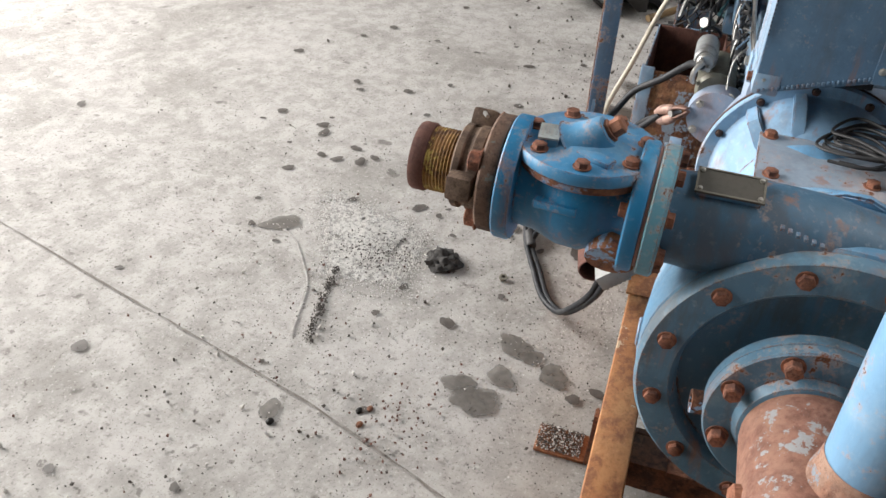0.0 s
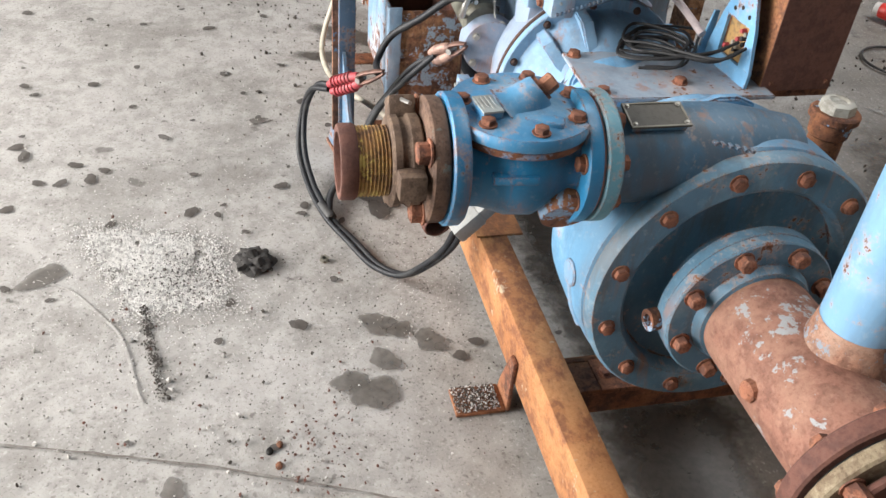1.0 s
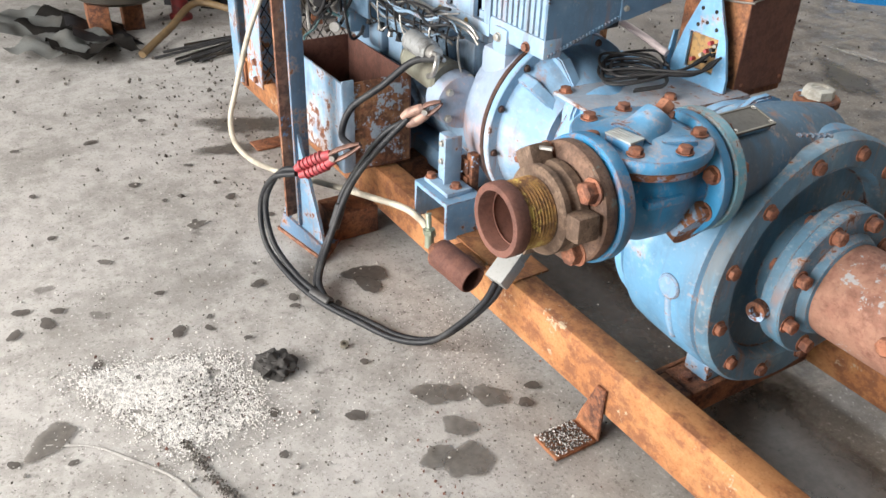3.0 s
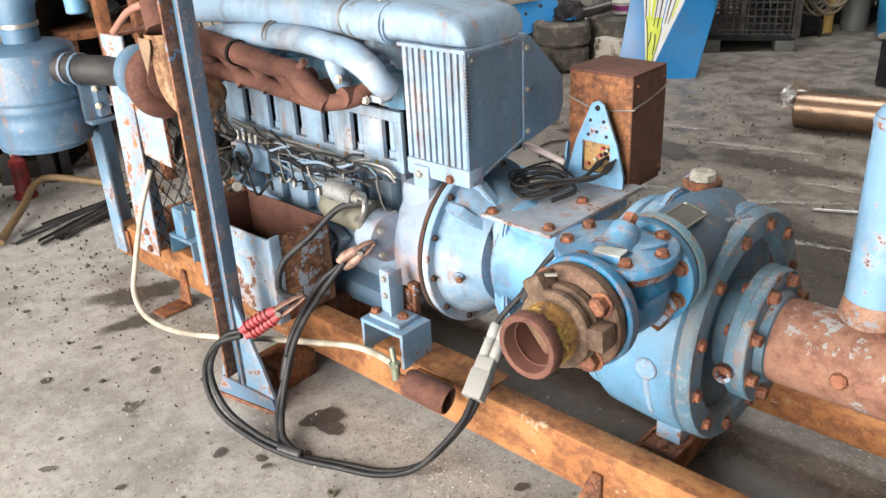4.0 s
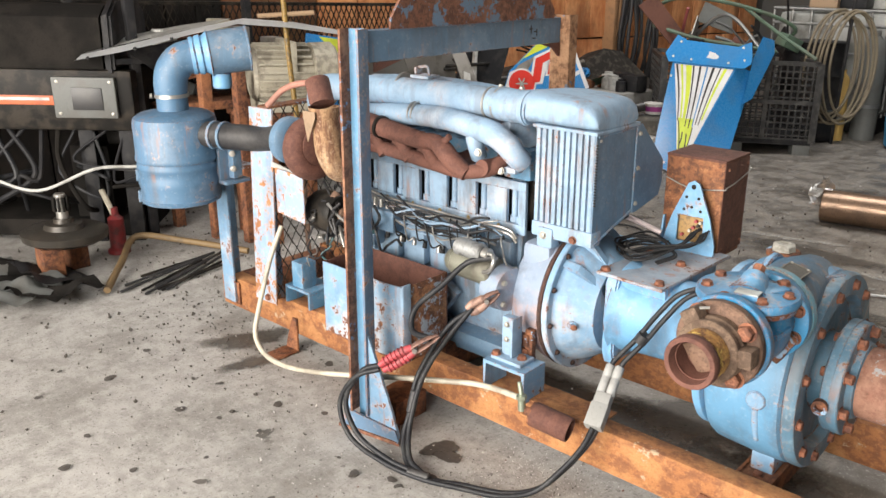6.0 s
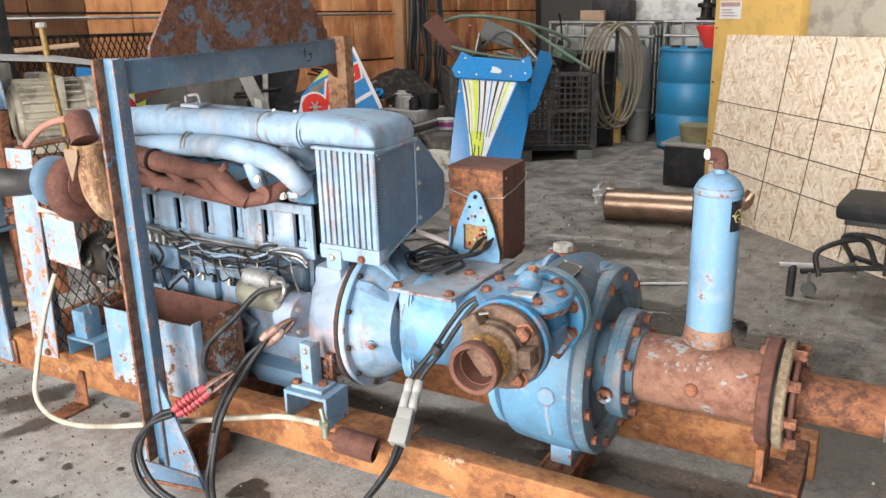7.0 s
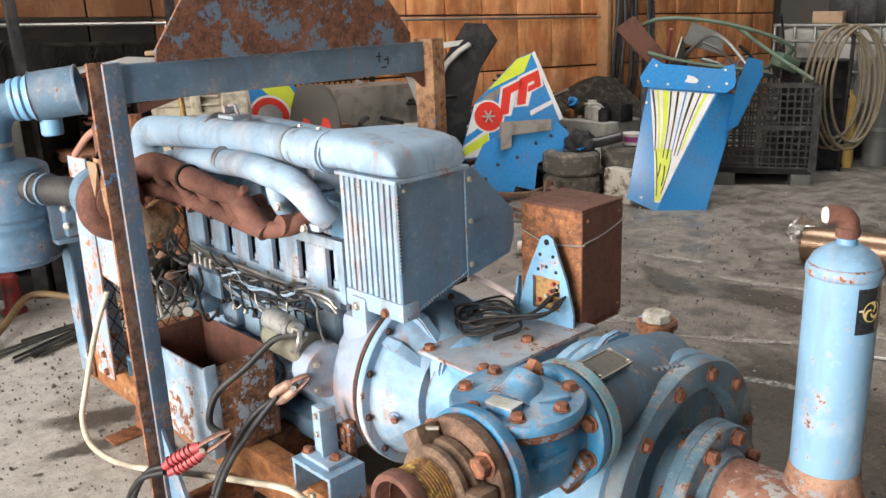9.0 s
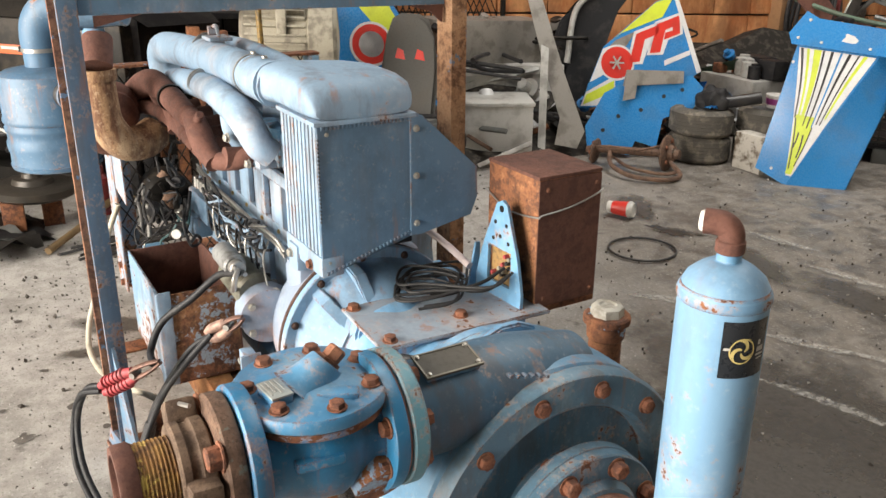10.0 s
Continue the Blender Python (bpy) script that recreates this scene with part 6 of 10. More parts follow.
def build_loose_wires():
    t = thing("loose_wires", "bundle of loose black wires looped on the bracket plate", "wires", (-0.6, 0.08, 0.63))
    rnd = random.Random(11)
    black_wire = plain("black_wire_sleeve", (0.008, 0.008, 0.009, 1), 0.6, 0, 0.12, (0.04, 0.037, 0.034, 1))
    for k in range(8):
        o = Vector((rnd.uniform(-0.03, 0.03), rnd.uniform(-0.035, 0.025), 0))
        w = rnd.uniform(0.7, 1.5)
        z = 0.632 + 0.0035 * k
        start = Vector((-0.565 + 0.008 * k, 0.178, 0.69 + 0.006 * (k % 4)))
        pts = [start, start + Vector((-0.005, -0.06, -0.025)), Vector((-0.60, 0.03, z + 0.012)) + o, Vector((-0.655, -0.02 * w, z)) + o, Vector((-0.72, 0.03, z + 0.008)) + o, Vector((-0.69, 0.10 * w, z + 0.014)) + o, Vector((-0.62, 0.12, z + 0.012)) + o]
        if k % 2:
            pts += [Vector((-0.56, 0.07, z + 0.01)) + o, Vector((-0.585, 0.0, z)) + o]
        bm = BM()
        tube(bm, pts, 0.0034, 8, 7)
        part("wire", bm, black_wire, t)
    bm = BM()
    tube(bm, [(-0.86, 0.14, 0.72), (-0.75, 0.15, 0.70), (-0.66, 0.16, 0.675)], 0.009, 10, 5)
    part("pale_conduit", bm, plain("pinkish_conduit", (0.5, 0.42, 0.42, 1), 0.5), t)


build_loose_wires()


def build_priming_port():
    t = thing("priming_port", "rusted priming port with a pale screw cap behind the pump", "filler port", (-0.317, 0.305, 0.45))
    c = Vector((-0.317, 0.305, 0))
    bm = BM()
    lathe(bm, c, (0, 0, 1), [(0.42, 0.035), (0.62, 0.035), (0.625, 0.04), (0.655, 0.042), (0.66, 0.05), (0.672, 0.05), (0.676, 0.046), (0.676, 0.0)], 32)
    tube(bm, [c + Vector((0, 0, 0.5)), c + Vector((0.05, -0.06, 0.47)), c + Vector((0.1, -0.16, 0.46))], 0.03, 16, 5)
    part("stem", bm, M_RUST_PAINT, t)
    bm = BM()
    lathe(bm, c, (0, 0, 1), [(0.676, 0.03), (0.676, 0.036), (0.694, 0.034), (0.698, 0.028), (0.698, 0.02), (0.694, 0.016), (0.694, 0.0)], 8)
    part("screw_cap", bm, plain("greyish_white_cap", (0.36, 0.35, 0.31, 1), 0.6, 0, 0.6, (0.15, 0.13, 0.1, 1), 30), t, "greyish white screw cap")


build_priming_port()


# ---- cables ----
M_JAW = plain("tarnished_copper_jaw", (0.20, 0.11, 0.085, 1), 0.55, 0.3, 0.7, (0.06, 0.04, 0.035, 1), 40)


M_SLEEVE = plain("dirty_white_sleeve", (0.34, 0.34, 0.33, 1), 0.55, 0, 0.5)


def build_jumper_cable():
    t = thing("jumper_cable", "heavy twin booster cable with red clamp and grey plug", "cable", (-1.0, -0.6, 0.0))
    fz = 0.012
    twin = (
        [(-1.165, -0.592, 0.298), (-1.23, -0.635, 0.265), (-1.282, -0.658, 0.165), (-1.22, -0.675, 0.075), (-1.09, -0.66, fz + 0.02), (-0.96, -0.629, fz + 0.004), (-0.84, -0.58, fz), (-0.73, -0.532, fz), (-0.65, -0.475, 0.035), (-0.59, -0.43, 0.11), (-0.545, -0.395, 0.19), (-0.524, -0.379, 0.255)],
        [(-1.02, -0.34, 0.455), (-1.06, -0.38, 0.41), (-1.10, -0.43, 0.32), (-1.118, -0.48, 0.23), (-1.111, -0.505, 0.16), (-1.10, -0.555, 0.075), (-1.04, -0.605, 0.028), (-0.96, -0.612, fz), (-0.84, -0.562, fz), (-0.72, -0.512, 0.016), (-0.64, -0.46, 0.045), (-0.58, -0.415, 0.12), (-0.535, -0.38, 0.20), (-0.516, -0.365, 0.255)])
    for i, pts in enumerate(twin):
        bm = BM()
        tube(bm, pts, 0.0082, 10, 8)
        part("lead", bm, M_CABLE, t)
    bm = BM()
    tube(bm, [(-1.16, -0.58, 0.312), (-1.215, -0.62, 0.285), (-1.262, -0.65, 0.18), (-1.20, -0.66, 0.085), (-1.08, -0.645, fz + 0.026), (-0.97, -0.62, fz + 0.012)], 0.0085, 10, 8)
    part("lead", bm, M_CABLE, t)
    bm = BM()
    tube(bm, [(-1.01, -0.335, 0.465), (-1.045, -0.39, 0.39), (-1.08, -0.45, 0.30), (-1.098, -0.49, 0.21), (-1.085, -0.545, 0.10), (-1.03, -0.60, 0.04), (-0.96, -0.615, fz + 0.012)], 0.0088, 10, 8)
    part("lead", bm, M_CABLE, t)
    for p, d in (((-0.99, -0.626, fz + 0.008), (0.93, 0.3, -0.05)), ((-1.111, -0.495, 0.185), (0.05, -0.4, -1))):
        bm = BM()
        lathe(bm, Vector(p), d, [(-0.02, 0.012), (-0.016, 0.0155), (0.05, 0.0155), (0.054, 0.012)], 14)
        part("sleeve", bm, M_RUBBER, t)
    # clamps
    def clamp(p, q, grip, label):
        p, q = Vector(p), Vector(q)
        d = (q - p).normalized()
        u, w, _ = ring_axes(d)
        for s in (1, -1):
            bm = BM()
            off = w * 0.010 * s
            tube(bm, [p + off, p.lerp(q, 0.2) + off * 1.35, p.lerp(q, 0.45) + off * 1.1, p.lerp(q, 0.56) + off * 0.8], 0.013, 12, 5, radii=[0.010, 0.0135, 0.0135, 0.012])
            part("grip", bm, grip, t, label)
            bm = BM()
            tube(bm, [p.lerp(q, 0.52) + off * 0.9, p.lerp(q, 0.66) + off * 1.2, p.lerp(q, 0.85) + off * 0.9, q + off * 0.35], 0.010, 12, 5, radii=[0.012, 0.014, 0.012, 0.008], squash=0.45)
            part("jaw", bm, M_JAW, t)
            for i in range(6 if grip is M_RED else 0):
                bm = BM()
                e = p.lerp(q, 0.10 + 0.065 * i)
                lathe(bm, e + off * 1.3, d, [(-0.005, 0.011), (-0.001, 0.0165), (0.002, 0.0165), (0.005, 0.011)], 12)
                part("grip_ridge", bm, grip, t)
        bm = BM()
        lathe(bm, p.lerp(q, 0.58) - u * 0.016, u, [(0, 0.008), (0.032, 0.008)], 10)
        part("pivot", bm, M_STEEL, t)
    clamp((-1.16, -0.588, 0.304), (-1.035, -0.462, 0.408), M_RED, "red ridged grip")
    clamp((-1.02, -0.34, 0.455), (-0.955, -0.27, 0.515), M_COPPER, "")
    # plug and the cable that climbs behind the valve
    pm = frame_of((-0.535, -0.316, 0.310), (-0.14, 0.75, 0.63), (0.95, 0.18, 0))
    bm = BM()
    box(bm, (-0.085, -0.026, -0.019), (-0.012, 0.026, 0.019), 0.004, pm)
    box(bm, (-0.014, -0.0235, -0.017), (0.022, 0.0235, 0.017), 0.004, pm)
    plug = part("plug", bm, plain("dull_grey_plug_plastic", (0.25, 0.25, 0.24, 1), 0.55, 0, 0.5), t, "grey two-pole plug")
    for s in (-0.0138, 0.0138):
        bm = BM()
        lathe(bm, pm @ Vector((0.018, s, 0)), pm.to_3x3() @ Vector((1, 0, 0)), [(0, 0.012), (0.004, 0.0138), (0.05, 0.0138), (0.052, 0.0125), (0.058, 0.0125), (0.060, 0.0138), (0.092, 0.0138), (0.096, 0.0108)], 16)
        part("white_sleeve", bm, M_SLEEVE, t, "white cable sleeve")
    for i in range(6):
        bm = BM()
        box(bm, (-0.078 + 0.011 * i, -0.022, 0.019), (-0.071 + 0.011 * i, 0.022, 0.0235), 0.001, pm)
        part("plug_rib", bm, M_GREY, plug)
    for s in (-0.0138, 0.0138):
        bm = BM()
        a = pm @ Vector((0.105, s, 0))
        tube(bm, [a, a + Vector((0.012, 0.012, 0.03)), Vector((-0.492 + s, -0.20, 0.475)), Vector((-0.446 + s, -0.18, 0.555)), Vector((-0.40 + s, -0.155, 0.62)), Vector((-0.345 + s, -0.13, 0.645)), Vector((-0.31 + s, -0.10, 0.63))], 0.0075, 10, 7)
        part("lead", bm, M_CABLE, t)
    bm = BM()
    rod(bm, (-0.497, -0.201, 0.466), (-0.484, -0.197, 0.492), 0.019, seg=12)
    part("tape_band", bm, M_RUBBER, t)
    # battery lead from the starter down to the clamp
    bm = BM()
    tube(bm, [(-0.99, -0.262, 0.62), (-1.07, -0.29, 0.59), (-1.12, -0.35, 0.52), (-1.17, -0.42, 0.45), (-1.15, -0.46, 0.39), (-1.06, -0.475, 0.395)], 0.0095, 10, 8)
    part("battery_lead", bm, M_CABLE, t)
    return t


build_jumper_cable()


def build_white_hose():
    t = thing("cream_conduit", "cream plastic hose curving from the guard along the rail", "hose", (-1.6, -0.6, 0.0))
    bm = BM()
    tube(bm, [(-1.907, -0.38, 0.557), (-1.925, -0.43, 0.43), (-1.94, -0.489, 0.236), (-1.925, -0.52, 0.15), (-1.84, -0.54, 0.105), (-1.72, -0.54, 0.10), (-1.58, -0.53, 0.122), (-1.431, -0.50, 0.150), (-1.33, -0.46, 0.165),
              (-1.22, -0.43, 0.185), (-1.09, -0.40, 0.21), (-0.96, -0.375, 0.235), (-0.86, -0.385, 0.255), (-0.78, -0.41, 0.275), (-0.733, -0.423, 0.285)], 0.0092, 12, 8)
    part("hose", bm, M_CREAM, t)


build_white_hose()


# ---- the workshop ----
def concrete():
    k = Nodes("stained_concrete")
    fine, mid, big, huge = k.noise(150, 5, 0.7), k.noise(14, 6, 0.65), k.noise(2.4, 5, 0.6), k.noise(0.55, 4, 0.55, offset=(4, 2, 0))
    patch = k.noise(6.5, 8, 0.7, offset=(2, 9, 0))
    scuff = k.noise(9, 6, 0.68, stretch=(1.0, 0.18, 1), offset=(8, 1, 0))
    speck = k.noise(75, 4, 0.6, offset=(3, 6, 0))
    col = k.mix(k.steps(mid, 0.4, 0.6), (0.315, 0.30, 0.28, 1), (0.41, 0.393, 0.372, 1))
    col = k.mix(k.steps(patch, 0.50, 0.68, 0, 0.5), col, (0.225, 0.21, 0.193, 1))
    col = k.mix(k.steps(big, 0.5, 0.66, 0, 0.5), col, (0.18, 0.165, 0.15, 1))
    col = k.mix(k.steps(big, 0.34, 0.46, 0.45, 0), col, (0.44, 0.42, 0.40, 1))
    col = k.mix(k.steps(scuff, 0.55, 0.7, 0, 0.35), col, (0.43, 0.415, 0.395, 1))
    # oil-soaked working area beyond the machine, with light fall-off painted in
    sep = k.n.new("ShaderNodeSeparateXYZ")
    k.l.new(k.co, sep.inputs[0])
    region = k.math('ADD', k.math('MULTIPLY', sep.outputs[1], 0.55), k.math('MULTIPLY', sep.outputs[0], 0.30))
    region = k.math('ADD', region, k.math('MULTIPLY', k.math('SUBTRACT', huge, 0.5), 3.2))
    oil = k.steps(region, -0.55, 0.60)
    soak_falloff = k.mix(k.steps(patch, 0.42, 0.56), (0.185, 0.164, 0.141, 1), (0.096, 0.083, 0.070, 1))
    soak_falloff = k.mix(k.steps(scuff, 0.53, 0.68, 0, 0.55), soak_falloff, (0.29, 0.27, 0.245, 1))
    col = k.mix(k.math('MULTIPLY', oil, k.steps(mid, 0.35, 0.6, 0.7, 1.0)), col, soak_falloff)
    spots = k.steps(k.noise(34, 3, 0.5, offset=(7, 7, 0)), 0.66, 0.71, 0, 0.6)
    col = k.mix(spots, col, (0.085, 0.075, 0.068, 1))
    drips = k.steps(k.noise(8.5, 3, 0.5, offset=(1, 5, 0)), 0.67, 0.73, 0, 0.65)
    col = k.mix(drips, col, (0.075, 0.066, 0.06, 1))
    col = k.mix(k.steps(speck, 0.58, 0.66, 0, 0.55), col, (0.13, 0.118, 0.105, 1))
    col = k.mix(k.steps(speck, 0.34, 0.40, 0.5, 0), col, (0.5, 0.48, 0.46, 1))
    grit = k.steps(fine, 0.57, 0.66, 0, 0.6)
    col = k.mix(grit, col, (0.12, 0.11, 0.1, 1))
    col = k.mix(k.steps(fine, 0.33, 0.40, 0.45, 0), col, (0.50, 0.48, 0.46, 1))
    k.bump(k.math('ADD', k.math('MULTIPLY', fine, 0.5), mid), 0.35, 0.004)
    rough = k.math('SUBTRACT', k.steps(fine, 0.2, 0.8, 0.72, 0.95), k.math('MULTIPLY', oil, k.steps(patch, 0.42, 0.6, 0.0, 0.42)))
    return k.finish(col, rough)


M_FLOOR = concrete()


def build_floor():
    bm = BM()
    xs = [-14, -8, -6] + [-5 + 0.25 * i for i in range(33)] + [4, 6, 9, 14]
    ys = [-6.2, -4.5] + [-3.5 + 0.25 * i for i in range(40)] + [7.5, 9, 12]
    rows = []
    for y in ys:
        rows.append([Vector((x, y, floor_z(y) + 0.004 * (noise.noise(Vector((x * 0.9, y * 0.9, 0)))) * (1 if abs(x) < 5 else 0))) for x in xs])
    sheet(bm, rows)
    ob = part("floor", bm, M_FLOOR, None)
    tagged(ob, "stained grey concrete workshop floor with oil spots", "floor", kind="structure")
    bm = BM()
    sheet(bm, [[Vector((x, y, floor_z(-6.2) - 0.01)) for x in (-80, 0, 80)] for y in (-120, -40, -6.2)])
    tagged(part("ground", bm, plain("yard_gravel", (0.3, 0.28, 0.25, 1), 0.9), None), "pale gravel yard outside the open door", "ground", kind="structure")


build_floor()


def foam_wall(name, wall_gain):
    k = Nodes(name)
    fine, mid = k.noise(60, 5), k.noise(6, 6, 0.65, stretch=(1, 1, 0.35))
    col = k.mix(k.steps(mid, 0.35, 0.65), tuple(c * wall_gain for c in (0.33, 0.115, 0.04)) + (1,), tuple(c * wall_gain for c in (0.52, 0.25, 0.11)) + (1,))
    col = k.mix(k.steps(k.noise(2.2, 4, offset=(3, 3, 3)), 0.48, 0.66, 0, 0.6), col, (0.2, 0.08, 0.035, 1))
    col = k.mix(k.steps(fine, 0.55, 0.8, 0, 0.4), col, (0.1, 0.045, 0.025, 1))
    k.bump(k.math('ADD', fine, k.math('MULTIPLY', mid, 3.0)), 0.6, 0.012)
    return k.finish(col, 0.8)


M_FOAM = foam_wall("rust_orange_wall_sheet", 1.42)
# painted shade: a near-black and a dimmed brown copy of the wall sheet
M_PANEL_SHADE = plain("shade_black_panel", (0.018, 0.016, 0.015, 1), 0.8, 0, 0.4, (0.04, 0.03, 0.024, 1), 5, gloss=0.12)
M_FOAM_SHADE = foam_wall("shaded_brown_wall_sheet", 0.34)
M_WALL = plain("grey_shop_wall", (0.075, 0.072, 0.068, 1), 0.8, 0, 0.5)
M_CEIL = plain("pale_roof_sheet", (0.15, 0.147, 0.143, 1), 0.7, 0, 0.3)
WX = -4.75


def build_walls():
    bm = BM()
    box(bm, (WX - 0.16, -7, -0.4), (WX - 0.06, 9.2, 5.5), 0)
    w = tagged(part("wall_west", bm, M_WALL, None), "rust-orange faced workshop wall behind the scrap", "wall", kind="structure")
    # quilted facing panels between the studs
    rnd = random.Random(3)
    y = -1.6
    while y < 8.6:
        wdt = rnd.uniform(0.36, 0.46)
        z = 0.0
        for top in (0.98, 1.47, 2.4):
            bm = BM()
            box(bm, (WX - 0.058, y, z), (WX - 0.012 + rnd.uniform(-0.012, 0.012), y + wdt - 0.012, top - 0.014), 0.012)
            # low y end takes the darker copies, its shade put into the colour
            ob = part("panel", bm, (M_PANEL_SHADE if y < 0.75 and z < 1.4 else M_FOAM_SHADE) if y < 1.7 else M_FOAM, w)
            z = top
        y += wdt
    bm = BM()
    tube(bm, [(WX + 0.03, -1.6, 1.425), (WX + 0.03, 2.0, 1.432), (WX + 0.03, 5.4, 1.44)], 0.012, 8, 6)
    part("conduit", bm, M_STEEL, w, "thin grey conduit")
    bm = BM()
    for y in (5.4, 5.5):
        box(bm, (WX - 0.02, y, 0.0), (WX + 0.12, y + 0.06, 2.4), 0.006)
    part("stud", bm, plain("raw_timber", (0.36, 0.2, 0.1, 1), 0.8), w)
    bm = BM()
    box(bm, (-4.9, 9.0, -0.2), (8, 9.15, 5.5), 0)
    tagged(part("wall_north", bm, M_WALL, None), "dim grey workshop wall", "wall", kind="structure")
    bm = BM()
    box(bm, (8, -7, -0.6), (8.15, 9.15, 5.5), 0)
    tagged(part("wall_east", bm, M_WALL, None), "dim grey workshop wall", "wall", kind="structure")
    bm = BM()
    box(bm, (-5, -6.4, -0.4), (-3.2, -6.25, 5.5), 0)
    box(bm, (3.4, -6.4, -0.4), (8, -6.25, 5.5), 0)
    box(bm, (-3.2, -6.4, 4.5), (3.4, -6.25, 5.5), 0)
    tagged(part("wall_south", bm, M_WALL, None), "workshop wall with a wide open door", "wall", kind="structure")
    bm = BM()
    box(bm, (-4.95, -6.4, 5.5), (8.1, 2.2, 5.65), 0)
    box(bm, (-4.95, 4.6, 5.5), (8.1, 9.15, 5.65), 0)
    box(bm, (-4.95, 2.2, 5.5), (-4.1, 4.6, 5.65), 0)
    box(bm, (0.9, 2.2, 5.5), (8.1, 4.6, 5.65), 0)
    tagged(part("ceiling", bm, M_CEIL, None), "unseen pale sheet roof with an opening for the fill lamp", "ceiling", kind="structure")


build_walls()


# ---- scrap and stores along the walls ----
M_HULL_BLUE = plain("glossy_blue_panel", (0.022, 0.215, 0.52, 1), 0.26, 0, 0.25, (0.1, 0.16, 0.25, 1), 5, 0.05)
M_LIME = plain("lime_yellow_print", (0.58, 0.68, 0.06, 1), 0.35, 0, 0.15)
M_PRINT_WHITE = plain("white_print", (0.66, 0.67, 0.68, 1), 0.35, 0, 0.12)
M_PRINT_RED = plain("red_print", (0.65, 0.04, 0.03, 1), 0.35, 0, 0.15)
M_PRINT_BLACK = plain("black_print", (0.02, 0.02, 0.022, 1), 0.35, 0, 0.15)
M_GREY_SHEET = plain("dull_grey_sheet_metal", (0.27, 0.255, 0.235, 1), 0.5, 0.4, 0.45)
M_GREY_PLASTIC = plain("grey_moulded_plastic", (0.12, 0.125, 0.12, 1), 0.55, 0, 0.3)
M_PALE_GREY = plain("pale_grey_paint", (0.5, 0.5, 0.48, 1), 0.5, 0, 0.45)
M_BEIGE = plain("beige_machine_paint", (0.38, 0.35, 0.28, 1), 0.55, 0, 0.7, (0.12, 0.105, 0.085, 1), 12)
M_DRUM_BLUE = plain("blue_plastic_drum", (0.015, 0.17, 0.33, 1), 0.4, 0, 0.3, (0.06, 0.15, 0.22, 1), 4)
M_TANK = plain("cloudy_tote_plastic", (0.3, 0.305, 0.29, 1), 0.35, 0, 0.75, (0.09, 0.085, 0.075, 1), 4)
M_GALV = plain("galvanised_tube", (0.27, 0.275, 0.275, 1), 0.4, 0.7, 0.35)
M_GREEN_TUBE = plain("dull_green_tube", (0.09, 0.14, 0.1, 1), 0.5, 0, 0.4)
M_HOSE_TAN = plain("tan_hose", (0.17, 0.14, 0.095, 1), 0.6, 0, 0.4)
M_HOOD = plain("dusty_charcoal_hood", (0.012, 0.011, 0.01, 1), 0.95, 0, 0.4, (0.035, 0.03, 0.026, 1), 4, gloss=0.12)
M_BRONZE = plain("brown_heat_tinted_muffler", (0.30, 0.2, 0.14, 1), 0.32, 0.75, 0.3)
M_CARDBOARD = plain("brown_timber_block", (0.32, 0.22, 0.14, 1), 0.8, 0, 0.4)


def quad_point(c):
    """Bilinear patch through bottom-left, bottom-right, top-left, top-right."""
    bl, br, tl, tr = (Vector(p) for p in c)
    n = (br - bl).cross(tl - bl).normalized()
    return lambda u, v, h=0.0: bl.lerp(br, u).lerp(tl.lerp(tr, u), v) + n * h


def patch(bm, f, outline, h0, h1):
    lo = [bm.verts.new(f(u, v, h0)) for u, v in outline]
    hi = [bm.verts.new(f(u, v, h1)) for u, v in outline]
    n = len(outline)
    bm.faces.new(lo[::-1]), bm.faces.new(hi)
    for i in range(n):
        bm.faces.new((lo[i], lo[(i + 1) % n], hi[(i + 1) % n], hi[i]))


